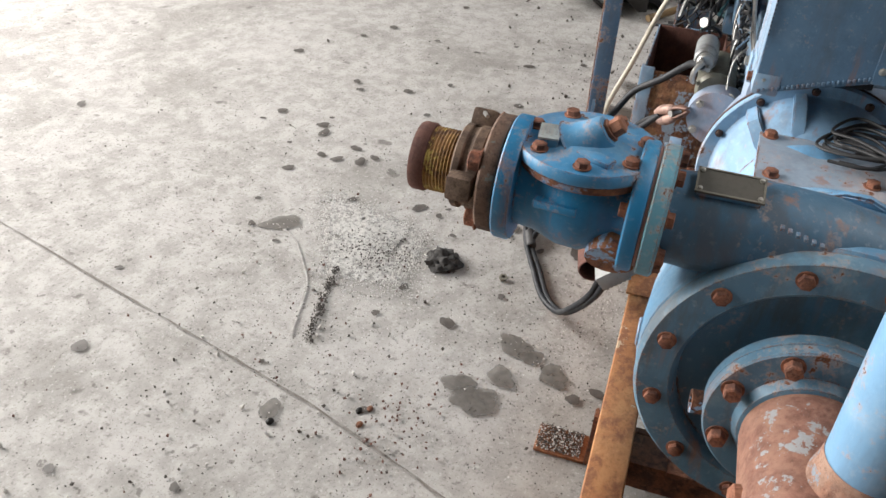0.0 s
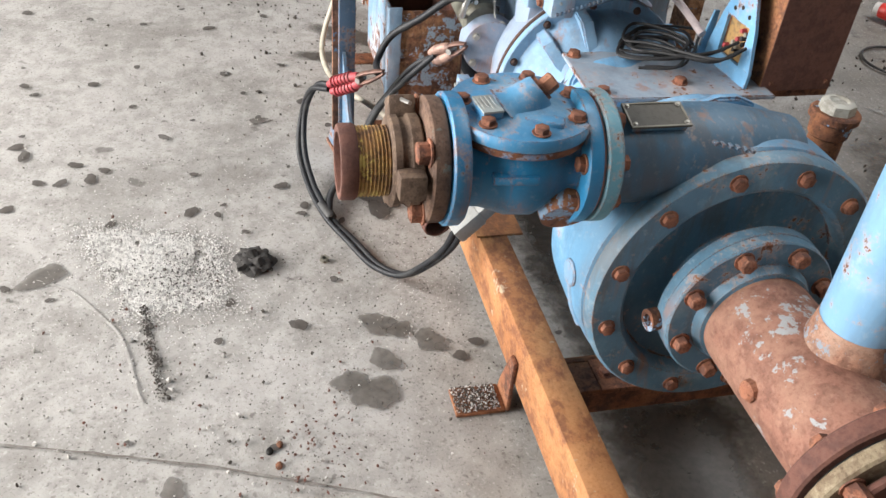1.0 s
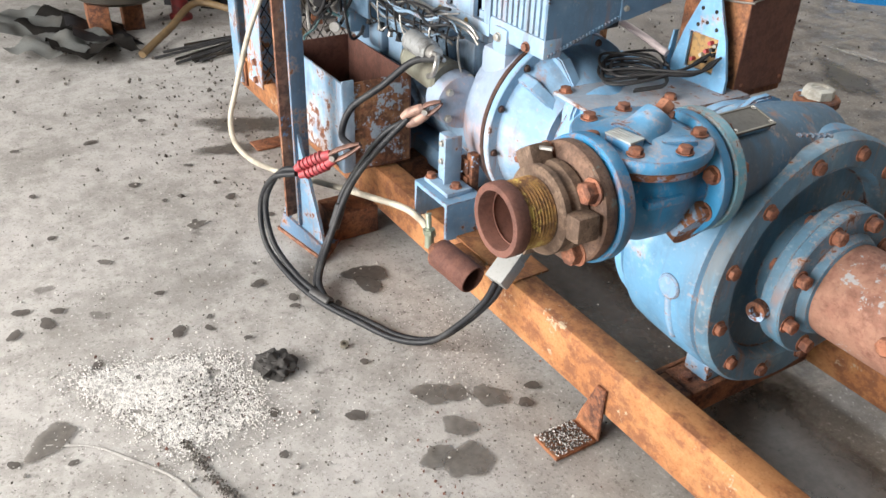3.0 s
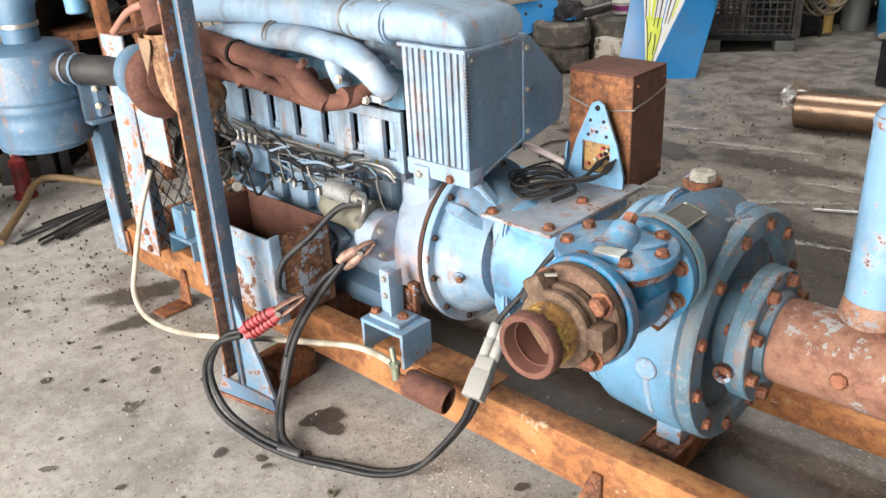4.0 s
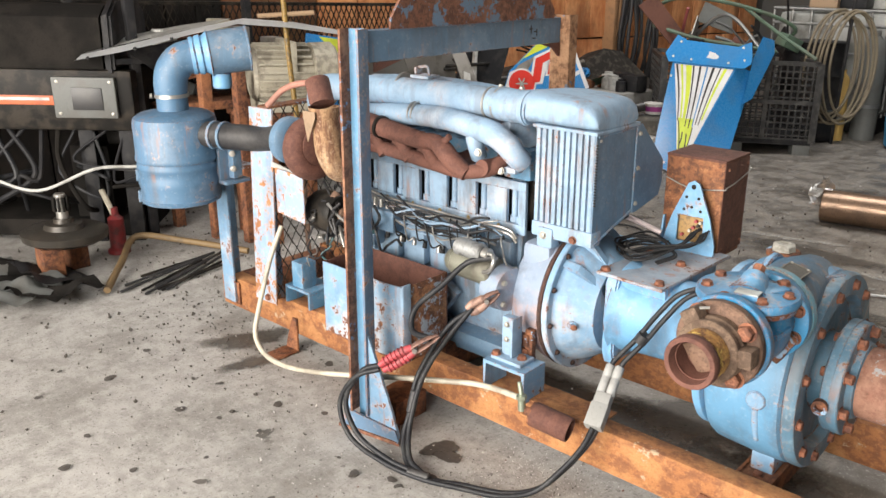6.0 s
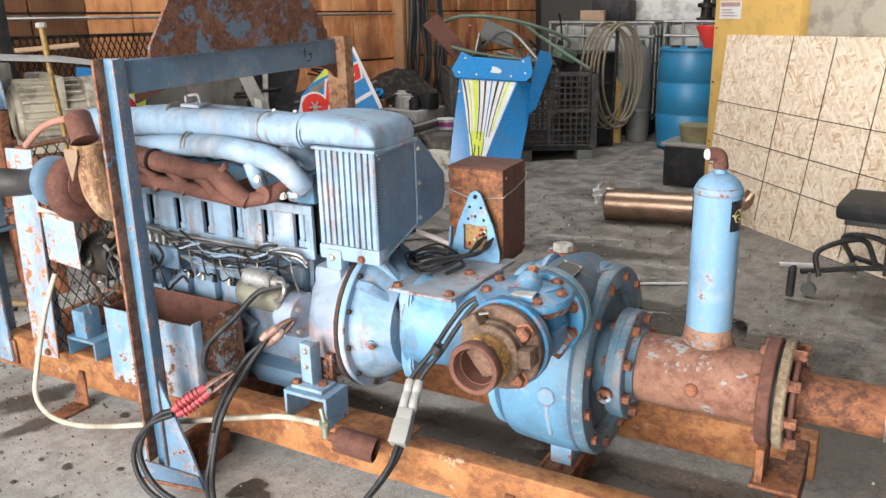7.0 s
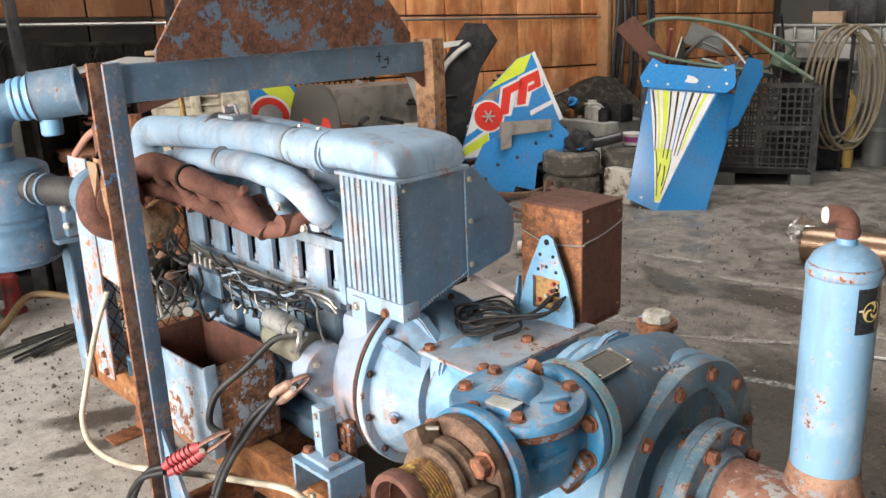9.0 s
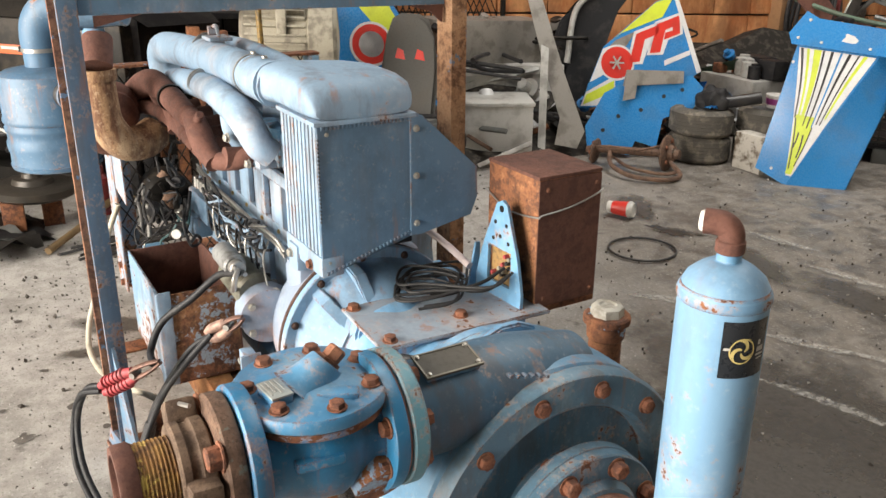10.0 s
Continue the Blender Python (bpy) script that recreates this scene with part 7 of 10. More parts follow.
def build_blue_panel():
    t = thing("hood_panel", "blue sheet hood panel with lime and white stripes, leaning", "panel", (-2.45, 3.35, 0.16))
    f = quad_point(((-2.70, 3.28, 0.165), (-2.19, 3.39, 0.16), (-2.75, 3.56, 1.16), (-2.33, 3.93, 1.12)))
    def facet(name, pts):
        """A flat sheet facet, each corner (u, v, depth)."""
        bm = BM()
        lo = [bm.verts.new(f(u, v, h - 0.012)) for u, v, h in pts]
        hi = [bm.verts.new(f(u, v, h)) for u, v, h in pts]
        n = len(pts)
        bm.faces.new(lo[::-1]), bm.faces.new(hi)
        for k in range(n):
            bm.faces.new((lo[k], lo[(k + 1) % n], hi[(k + 1) % n], hi[k]))
        part(name, bm, M_HULL_BLUE, t, angle=10)
    def swept(name, left, right, hl, hr):
        """A sheet between two edges, each a line from foot to head."""
        def corner(r, q, drop):
            a, b = Vector(left[0]).lerp(Vector(left[1]), r / 12), Vector(right[0]).lerp(Vector(right[1]), r / 12)
            return bm.verts.new(f(*a.lerp(b, q / 8), hl + (hr - hl) * q / 8 - drop))
        bm = BM()
        front, back = ([[corner(r, q, drop) for q in range(9)] for r in range(13)] for drop in (0.0, 0.012))
        for r in range(12):
            for q in range(8):
                bm.faces.new((front[r][q], front[r][q + 1], front[r + 1][q + 1], front[r + 1][q]))
                bm.faces.new((back[r][q], back[r + 1][q], back[r + 1][q + 1], back[r][q + 1]))
            for q in (0, 8):
                bm.faces.new((front[r][q], front[r + 1][q], back[r + 1][q], back[r][q]))
        for q in range(8):
            for r in (0, 12):
                bm.faces.new((front[r][q], front[r][q + 1], back[r][q + 1], back[r][q]))
        part(name, bm, M_HULL_BLUE, t)
    swept("sheet", ((0.0, 0.04), (0.05, 0.82)), ((0.44, -0.02), (0.92, 0.82)), 0.012, 0.012)
    swept("folded_side", ((0.442, -0.02), (0.922, 0.82)), ((0.98, 0.02), (1.08, 0.81)), 0.012, -0.14)
    bm = BM()
    patch(bm, f, [(0.0, 0.80), (1.02, 0.80), (1.10, 0.84), (1.10, 0.88), (1.04, 1.0), (0.88, 0.955), (0.2, 0.965), (0.06, 1.0), (-0.06, 0.86)], 0.012, 0.03)
    part("top_flange", bm, M_HULL_BLUE, t, "folded blue top flange with bolt holes")
    facet("side_wing", [(1.05, 0.56, -0.09), (1.13, 0.62, -0.15), (1.26, 0.98, -0.2), (1.22, 1.08, -0.2), (1.12, 1.07, -0.07), (1.07, 0.9, -0.05)])
    # printed fan of stripes running together towards the foot
    def band(a, b, v0, v1, bow, mat, lift, n=7):
        """A strip between two lines, each (u at v0, u at v1), bowed sideways."""
        lo = [(a[0] + (a[1] - a[0]) * i / n + bow * math.sin(math.pi * i / n), v0 + (v1 - v0) * i / n) for i in range(n + 1)]
        hi = [(b[0] + (b[1] - b[0]) * i / n + bow * math.sin(math.pi * i / n), v0 + (v1 - v0) * i / n) for i in range(n + 1)]
        bm = BM()
        sheet(bm, [[f(*Vector(p).lerp(Vector(q), c / 8), 0.0155 + lift) for c in range(9)] for p, q in zip(lo, hi)])
        part("stripe", bm, mat, t)
    band((0.08, 0.27), (0.88, 0.64), 0.79, 0.36, 0.0, M_PRINT_WHITE, 0.0004)
    band((0.27, 0.40), (0.64, 0.47), 0.36, 0.04, 0.0, M_PRINT_WHITE, 0.0004)
    band((0.27, 0.39), (0.50, 0.46), 0.40, 0.05, 0.01, M_LIME, 0.0010)
    for u0, u1, w0, w1, v1, bow, mat in (
            (0.10, 0.27, 0.028, 0.015, 0.38, 0.02, M_PRINT_BLACK), (0.165, 0.31, 0.03, 0.02, 0.36, 0.02, M_LIME), (0.24, 0.345, 0.08, 0.03, 0.36, 0.02, M_LIME),
            (0.335, 0.39, 0.022, 0.012, 0.34, 0.015, M_PRINT_BLACK), (0.42, 0.44, 0.03, 0.015, 0.33, 0.01, M_PRINT_BLACK), (0.52, 0.49, 0.022, 0.012, 0.34, 0.0, M_HULL_BLUE),
            (0.60, 0.53, 0.035, 0.012, 0.36, -0.01, M_PRINT_BLACK), (0.70, 0.57, 0.02, 0.012, 0.36, -0.01, M_PRINT_BLACK), (0.76, 0.60, 0.04, 0.02, 0.40, -0.015, M_LIME)):
        band((u0, u1), (u0 + w0, u1 + w1), 0.788, v1, bow, mat, 0.0018)
    for a0, a1, v0, v1, w in ((0.285, 0.40, 0.38, 0.08, 0.016), (0.37, 0.36, 0.30, 0.20, 0.018), (0.43, 0.44, 0.29, 0.15, 0.018), (0.50, 0.455, 0.34, 0.10, 0.014)):
        band((a0, a1), (a0 + w, a1 + w), v0, v1, 0.01, M_PRINT_BLACK, 0.0026)
    bm = BM()
    patch(bm, f, [(0.47, 0.83), (0.62, 0.83), (0.66, 0.87), (0.58, 0.90), (0.56, 0.93), (0.50, 0.92), (0.52, 0.88)], 0.0302, 0.031)
    part("white_emblem", bm, M_PRINT_WHITE, t)
    for u, v in ((0.05, 0.84), (0.3, 0.83), (0.8, 0.83), (1.0, 0.86), (0.95, 0.95), (0.12, 0.95), (0.06, 0.7), (0.2, 0.06)):
        bolt(t, f(u, v, 0.03 if v > 0.8 else 0.012), f(u, v, 1) - f(u, v, 0), 0.008, M_WHITE, "rivet")


build_blue_panel()


M_CRATE = plain("dusty_black_crate_plastic", (0.03, 0.03, 0.031, 1), 0.42, 0, 0.55, (0.1, 0.098, 0.092, 1), 16)


def build_crate():
    t = thing("plastic_crate", "black lattice pallet crate heaped with scrap tubes", "crate", (-2.6, 4.3, 0.2))
    o, u, v = Vector((-3.03, 3.90, 0)), Vector((0.79, 0.61, 0)), Vector((-0.61, 0.79, 0))
    z0, z1 = 0.31, 0.93
    W, D = 1.22, 1.0
    faces = ((o, u, W), (o + u * W, v, D), (o, v, D), (o + v * D, u, W))
    for k, (p, d, L) in enumerate(faces):
        n = d.cross(Vector((0, 0, 1)))
        m = Matrix.Translation(p) @ Matrix((d, -n, Vector((0, 0, 1)))).transposed().to_4x4()
        zs = [z0 + (z1 - z0) * i / 12 for i in range(13)]
        for i, z in enumerate(zs):
            bm = BM()
            box(bm, (0, 0, z), (L, 0.03, z + (0.035 if i in (0, 6, 12) else 0.011)), 0, m)
            part("slat", bm, M_CRATE, t)
        for i in range(25):
            bm = BM()
            x = L * i / 24
            box(bm, (x - 0.006, 0.002, z0), (x + (0.03 if i % 8 == 0 else 0.006), 0.028, z1 + 0.02), 0, m)
            part("slat", bm, M_CRATE, t)
    for a, b in ((0.0, 0.0), (0.5, 0.0), (1.0, 0.0), (0.0, 1.0), (0.5, 1.0), (1.0, 1.0)):
        bm = BM()
        p = o + u * (W - 0.14) * a + v * (D - 0.14) * b
        m = Matrix.Translation(p) @ Matrix((u, v, Vector((0, 0, 1)))).transposed().to_4x4()
        box(bm, (0, 0, floor_z(p.y) - 0.01), (0.14, 0.14, z0), 0.01, m)
        part("leg", bm, M_GREY_PLASTIC, t)
    bm = BM()
    m = Matrix.Translation(o) @ Matrix((u, v, Vector((0, 0, 1)))).transposed().to_4x4()
    box(bm, (0, 0, z0 - 0.02), (W, D, z0 + 0.02), 0.0, m)
    part("deck", bm, M_BLACK, t)
    # bent tubes and boards heaped on it
    s = thing("scrap_heap", "heap of bent green tubes, boards and hoses in the crate", "scrap", (-2.7, 4.5, 0.9))
    P = lambda a, b, z: o + u * a + v * b + Vector((0, 0, z))
    rnd = random.Random(8)
    loops = ([P(-0.15, 0.5, 1.28), P(0.1, 0.4, 1.42), P(0.6, 0.4, 1.38), P(1.1, 0.5, 1.20), P(0.9, 0.7, 1.0)], [P(-0.1, 0.3, 1.20), P(0.3, 0.2, 1.10), P(0.9, 0.2, 1.02), P(0.6, 0.5, 0.95)],
             [P(0.2, 0.6, 1.0), P(0.5, 0.4, 1.3), P(0.8, 0.2, 1.02)], [P(0.7, 0.6, 1.35), P(0.95, 0.3, 1.15), P(1.2, 0.1, 0.98)])
    for k, pts in enumerate(loops):
        bm = BM()
        tube(bm, pts, 0.016, 8, 7)
        part("bent_tube", bm, (M_GREEN_TUBE, M_GREEN_TUBE, M_GALV, M_GREEN_TUBE)[k], s)
    for k in range(16):
        a = rnd.uniform(0.1, 1.1)
        b = rnd.uniform(0.0, 0.8)
        q = P(a, b, 0.94 + rnd.uniform(0, 0.2))
        d = Vector((rnd.uniform(-1, 1), rnd.uniform(-1, 1), rnd.uniform(0.1, 1.2))).normalized()
        L = rnd.uniform(0.2, 0.55)
        bm = BM()
        if k % 4 == 0:
            slab(bm, [(0, 0), (L, 0.02), (L * 0.9, 0.2), (0.05, 0.16)], 0.012, frame_of(q, (d.x, d.y, 0.25), (0, 0.4, 1)))
            part("board", bm, (M_GREY_SHEET, M_BLACK, M_RUST_CAST, M_GREY_PLASTIC)[(k // 4) % 4], s)
        elif k % 4 == 1:
            box(bm, (-0.08, -0.06, -0.05), (0.1, 0.07, 0.06), 0.012, Matrix.Translation(q) @ pose(0, 0, 0, rnd.uniform(0, 60), 20, rnd.uniform(0, 90)))
            part("block", bm, (M_BLACK, M_RUST_CAST, M_GREEN_TUBE)[k % 3], s)
        else:
            tube(bm, [q, q + d * L * 0.5 + Vector((0, 0, 0.04)), q + d * L], 0.009 + 0.008 * rnd.random(), 7, 4)
            part("stick", bm, (M_GALV, M_RUST, M_BLACK, plain("dull_red_tube", (0.25, 0.06, 0.06, 1)) if k == 3 else M_GALV)[k % 4], s)


build_crate()


def tyre(p, R, w, label, tilt=(0, 0, 1)):
    t = thing("tyre", label, "tyre", p, "stacked tyres")
    bm = BM()
    prof = [(0.02, R * 0.56), (0.0, R * 0.62), (0.0, R * 0.84), (w * 0.08, R * 0.94), (w * 0.16, R)]
    for i in range(5):
        a = w * (0.17 + 0.13 * i)
        prof += [(a, R), (a + w * 0.10, R), (a + w * 0.105, R * 0.988), (a + w * 0.122, R * 0.988)]
    prof += [(w * 0.84, R), (w * 0.92, R * 0.94), (w, R * 0.84), (w, R * 0.62), (w - 0.02, R * 0.56), (0.02, R * 0.56)]
    lathe(bm, p, tilt, prof, 44)
    part("tread", bm, M_TYRE, t)
    bm = BM()
    lathe(bm, p, tilt, [(w * 0.3, 0.03), (w * 0.3, R * 0.3), (w * 0.45, R * 0.5), (w * 0.9, R * 0.55), (w * 0.95, R * 0.58), (w * 0.85, R * 0.5), (w * 0.35, R * 0.32), (w * 0.35, 0.0)], 30)
    part("rim", bm, M_GALV, t)
    return t


za = floor_z(3.2)
tyre((-3.22, 3.22, za), 0.235, 0.20, "dusty trailer tyre lying on the floor")
tyre((-3.21, 3.21, za + 0.202), 0.238, 0.20, "dusty trailer tyre on another tyre")
tyre((-2.98, 3.66, floor_z(3.66)), 0.235, 0.20, "dusty trailer tyre lying on the floor")
tyre((-2.97, 3.66, floor_z(3.66) + 0.202), 0.232, 0.20, "dusty trailer tyre on another tyre")


def build_tyre_clutter():
    t = thing("rag_bundle", "black plastic bag and cloth on a tyre", "bag", (-3.1, 3.35, za + 0.40))
    rnd = random.Random(6)
    bm = BM()
    bmesh.ops.create_icosphere(bm, subdivisions=4, radius=1.0)
    for v in bm.verts:
        q = v.co.copy()
        crease = 1 + 0.22 * noise.noise(q * 2.1) + 0.10 * abs(noise.noise(q * 5.5))
        v.co = Vector((-3.16 + 0.13 * q.x * crease, 3.26 + 0.12 * q.y * crease, za + 0.405 + 0.12 * max(0, q.z + 0.3) * crease))
    part("bag", bm, M_BLACK, t)
    bm = BM()
    tube(bm, [(-3.10, 3.24, za + 0.45), (-3.02, 3.36, za + 0.475), (-2.93, 3.50, za + 0.51)], 0.045, 12, 5)
    part("roll", bm, M_PRINT_BLACK, t)
    bm = BM()
    sheet(bm, [[Vector((-3.09 + 0.022 * p + rnd.uniform(-0.006, 0.006), 3.11 + 0.02 * q + rnd.uniform(-0.006, 0.006), za + 0.42 + 0.02 * p * (q % 2) * 0.4 + rnd.uniform(0, 0.012))) for q in range(5)] for p in range(4)], 0.003)
    part("cloth", bm, M_HULL_BLUE, t, "crumpled blue cloth")
    p = thing("paint_pot", "white and purple plastic paint pot on a tyre", "pot", (-2.97, 3.68, za + 0.42))
    bm = BM()
    z = floor_z(3.66) + 0.402
    lathe(bm, (-2.97, 3.72, z), (0, 0, 1), [(0, 0.075), (0.09, 0.085), (0.095, 0.09), (0.1, 0.085), (0.1, 0.0)], 24)
    part("tub", bm, M_WHITE, p)
    bm = BM()
    lathe(bm, (-2.97, 3.72, z), (0, 0, 1), [(0.025, 0.0785), (0.025, 0.0795), (0.07, 0.0845), (0.07, 0.082)], 24)
    part("label_band", bm, plain("purple_label", (0.35, 0.05, 0.25, 1), 0.4), p)
    b = thing("timber_block", "worn timber block with flaking white paint beside the tyres", "block", (-2.78, 3.38, floor_z(3.4)))
    bm = BM()
    box(bm, (-2.94, 3.32, floor_z(3.4) - 0.005), (-2.70, 3.44, floor_z(3.4) + 0.235), 0.01)
    part("block", bm, plain("flaking_white_block", (0.52, 0.49, 0.44, 1), 0.8, 0, 1.0, (0.1, 0.07, 0.045, 1), 14, 0.6), b)


build_tyre_clutter()


def build_axle():
    t = thing("axle", "rusty trailer axle with two wheel hubs on the floor", "axle", (-2.95, 2.7, floor_z(2.7)))
    z = floor_z(2.7)
    bm = BM()
    tube(bm, [(-3.36, 2.53, z + 0.10), (-3.22, 2.69, z + 0.105), (-3.07, 2.86, z + 0.11)], 0.026, 12, 4)
    part("beam", bm, M_RUST_OLD, t)
    for p, d, s in (((-3.04, 2.87, z + 0.118), (0.88, 0.47, 0.05), 1.0), ((-3.37, 2.52, z + 0.085), (-0.8, -0.55, 0.1), 0.72)):
        bm = BM()
        lathe(bm, p, d, [(-0.03 * s, 0.03 * s), (-0.03 * s, 0.105 * s), (-0.02 * s, 0.118 * s), (-0.01 * s, 0.118 * s), (0, 0.10 * s), (0.006 * s, 0.06 * s), (0.035 * s, 0.05 * s), (0.04 * s, 0.035 * s), (0.07 * s, 0.03 * s), (0.07 * s, 0.0)], 26)
        h = part("hub", bm, M_RUST_OLD, t)
        bolt_ring(h, Vector(p) + Vector(d).normalized() * 0.004 * s, d, 0.082 * s, 5, 0.012, 0, M_BOLT)
    for pts, r in (([(-3.28, 2.58, z + 0.09), (-3.12, 2.48, z + 0.05), (-2.93, 2.50, z + 0.022), (-2.80, 2.66, z + 0.02), (-2.84, 2.80, z + 0.03), (-3.0, 2.85, z + 0.07)], 0.015),
                   ([(-3.30, 2.62, z + 0.055), (-3.1, 2.62, z + 0.025), (-2.92, 2.72, z + 0.022), (-2.90, 2.82, z + 0.03)], 0.011),
                   ([(-3.34, 2.50, z + 0.12), (-3.2, 2.52, z + 0.15), (-3.1, 2.66, z + 0.14), (-3.05, 2.80, z + 0.17)], 0.008)):
        bm = BM()
        tube(bm, pts, r, 8, 6)
        part("control_arm", bm, M_RUST_OLD, t)


build_axle()

BR = Vector((0.5, 0.866, 0))


def build_race_board():
    t = thing("race_board", "blue, lime and white printed board with a red emblem", "sign board", (-3.6, 3.1, 0.4))
    m = frame_of((-3.62, 3.115, 0.83), BR, (-0.12, 0.07, 1))
    outline = [(-0.46, -0.42), (0.0, -0.38), (0.36, -0.13), (0.16, 0.37), (0.02, 0.32), (-0.32, 0.0)]
    bm = BM()
    slab(bm, outline, 0.01, m)
    part("board", bm, M_HULL_BLUE, t)
    def flat(o, h, mat, nm="print"):
        bm = BM()
        slab(bm, o, 0.0008, m @ pose(0, 0, 0.01 + h))
        part(nm, bm, mat, t)
    flat([(0.02, 0.315), (0.135, 0.355), (0.07, 0.22), (-0.20, 0.10), (-0.26, 0.05)], 0.0005, M_LIME)
    flat([(-0.455, -0.41), (-0.32, -0.01), (-0.23, 0.03), (-0.22, -0.39)], 0.0005, M_PRINT_WHITE)
    flat([(-0.44, -0.40), (-0.42, -0.33), (-0.23, -0.22), (-0.23, -0.30)], 0.0015, M_LIME)
    flat([(-0.42, -0.31), (-0.41, -0.25), (-0.23, -0.14), (-0.23, -0.19)], 0.0015, M_HULL_BLUE)
    flat([(-0.31, -0.03), (-0.24, 0.05), (-0.10, 0.12), (-0.16, 0.02), (-0.27, -0.10)], 0.0016, M_GREY_SHEET)
    flat([(0.135, 0.36), (0.16, 0.37), (0.36, -0.13), (0.33, -0.145)], 0.0005, M_PRINT_WHITE)
    # red wheel and two red strokes as plain shapes
    def ring(cx, cy, r0, r1, h, mat):
        bm = BM()
        lathe(bm, m @ Vector((cx, cy, 0.01 + h)), m.to_3x3() @ Vector((0, 0, 1)), [(0, r0), (0, r1), (0.0008, r1), (0.0008, r0), (0, r0)], 30)
        part("emblem", bm, mat, t)
    ring(-0.22, -0.10, 0.0005, 0.122, 0.002, M_PRINT_WHITE)
    ring(-0.22, -0.10, 0.052, 0.108, 0.003, M_PRINT_RED)
    ring(-0.22, -0.10, 0.0005, 0.018, 0.003, M_PRINT_BLACK)
    for k in range(3):
        c, s = math.cos(1.05 * k), math.sin(1.05 * k)
        flat([(-0.22 + 0.05 * c - 0.006 * s, -0.10 + 0.05 * s + 0.006 * c), (-0.22 - 0.05 * c - 0.006 * s, -0.10 - 0.05 * s + 0.006 * c), (-0.22 - 0.05 * c + 0.006 * s, -0.10 - 0.05 * s - 0.006 * c), (-0.22 + 0.05 * c + 0.006 * s, -0.10 + 0.05 * s - 0.006 * c)], 0.0036, M_GREY, "emblem")
    # two broad red hooks on a white ground
    for dx, dy in ((-0.10, -0.04), (0.035, 0.03)):
        flat([(dx - 0.015, dy + 0.155), (dx + 0.16, dy + 0.23), (dx + 0.18, dy + 0.085), (dx + 0.085, dy + 0.04), (dx + 0.055, dy - 0.06), (dx - 0.055, dy - 0.07)], 0.002, M_PRINT_WHITE, "emblem")
        flat([(dx, dy + 0.14), (dx + 0.145, dy + 0.205), (dx + 0.155, dy + 0.15), (dx + 0.06, dy + 0.105), (dx + 0.035, dy - 0.045), (dx - 0.035, dy - 0.055)], 0.003, M_PRINT_RED, "emblem")
        if dx > 0:
            flat([(dx + 0.06, dy + 0.085), (dx + 0.11, dy + 0.105), (dx + 0.105, dy + 0.14), (dx + 0.155, dy + 0.16), (dx + 0.16, dy + 0.085), (dx + 0.055, dy + 0.04)], 0.003, M_PRINT_RED, "emblem")
    flat([(0.10, -0.07), (0.27, 0.01), (0.275, -0.022), (0.105, -0.105)], 0.003, M_PRINT_WHITE)
    # blue cut plate in front and a grey plate on it
    b = thing("blue_plate", "blue cut steel plate with holes, leaning in front of the board", "steel plate", (-3.3, 3.0, 0.14))
    mb = frame_of((-3.42, 2.98, 0.50), BR, (-0.25, 0.14, 1))
    bm = BM()
    slab(bm, [(-0.40, -0.33), (-0.12, -0.36), (-0.08, -0.26), (0.06, -0.30), (0.10, -0.1), (0.30, -0.02), (0.36, 0.12), (0.28, 0.2), (0.05, 0.16), (-0.06, 0.2), (-0.3, 0.05), (-0.42, -0.18)], 0.01, mb)
    pl = part("plate", bm, M_HULL_BLUE, b)
    for x, y in ((-0.2, -0.1), (-0.05, -0.05), (0.1, 0.05), (0.22, 0.1), (-0.3, -0.2)):
        bm = BM()
        lathe(bm, mb @ Vector((x, y, 0.0102)), mb.to_3x3() @ Vector((0, 0, 1)), [(0, 0.014), (0.001, 0.014)], 12)
        part("hole", bm, M_PRINT_BLACK, pl)
    g = thing("grey_plate", "small dull grey steel plate on the blue plate", "steel plate", (-3.4, 3.0, 0.55))
    bm = BM()
    slab(bm, [(-0.18, -0.02), (0.22, 0.02), (0.22, 0.1), (-0.16, 0.09)], 0.012, mb @ pose(0, 0.12, 0.03))
    slab(bm, [(-0.18, -0.1), (-0.1, -0.08), (-0.08, 0.08), (-0.16, 0.09)], 0.012, mb @ pose(0, 0.10, 0.045))
    part("plate", bm, M_GREY_SHEET, g)
    # black moulded seat shell behind
    s = thing("seat_shell", "black moulded seat shell leaning on the wall", "seat", (-4.2, 3.3, 0.3))
    bm = BM()
    ms = frame_of((-4.15, 3.05, 0.95), BR, (-0.2, 0.1, 1))
    slab(bm, [(-0.5, -0.7), (-0.1, -0.7), (0.12, 0.1), (0.3, 0.32), (0.22, 0.45), (0.05, 0.46), (-0.1, 0.2), (-0.28, 0.0)], 0.06, ms, 0.02)
    part("shell", bm, M_BLACK, s)
    bm = BM()
    tube(bm, [ms @ Vector((-0.22, -0.3, 0.1)), ms @ Vector((-0.18, 0.05, 0.12)), ms @ Vector((-0.06, 0.2, 0.12)), ms @ Vector((0.06, 0.28, 0.1))], 0.022, 8, 6)
    part("white_trim", bm, M_PALE_GREY, s)


build_race_board()


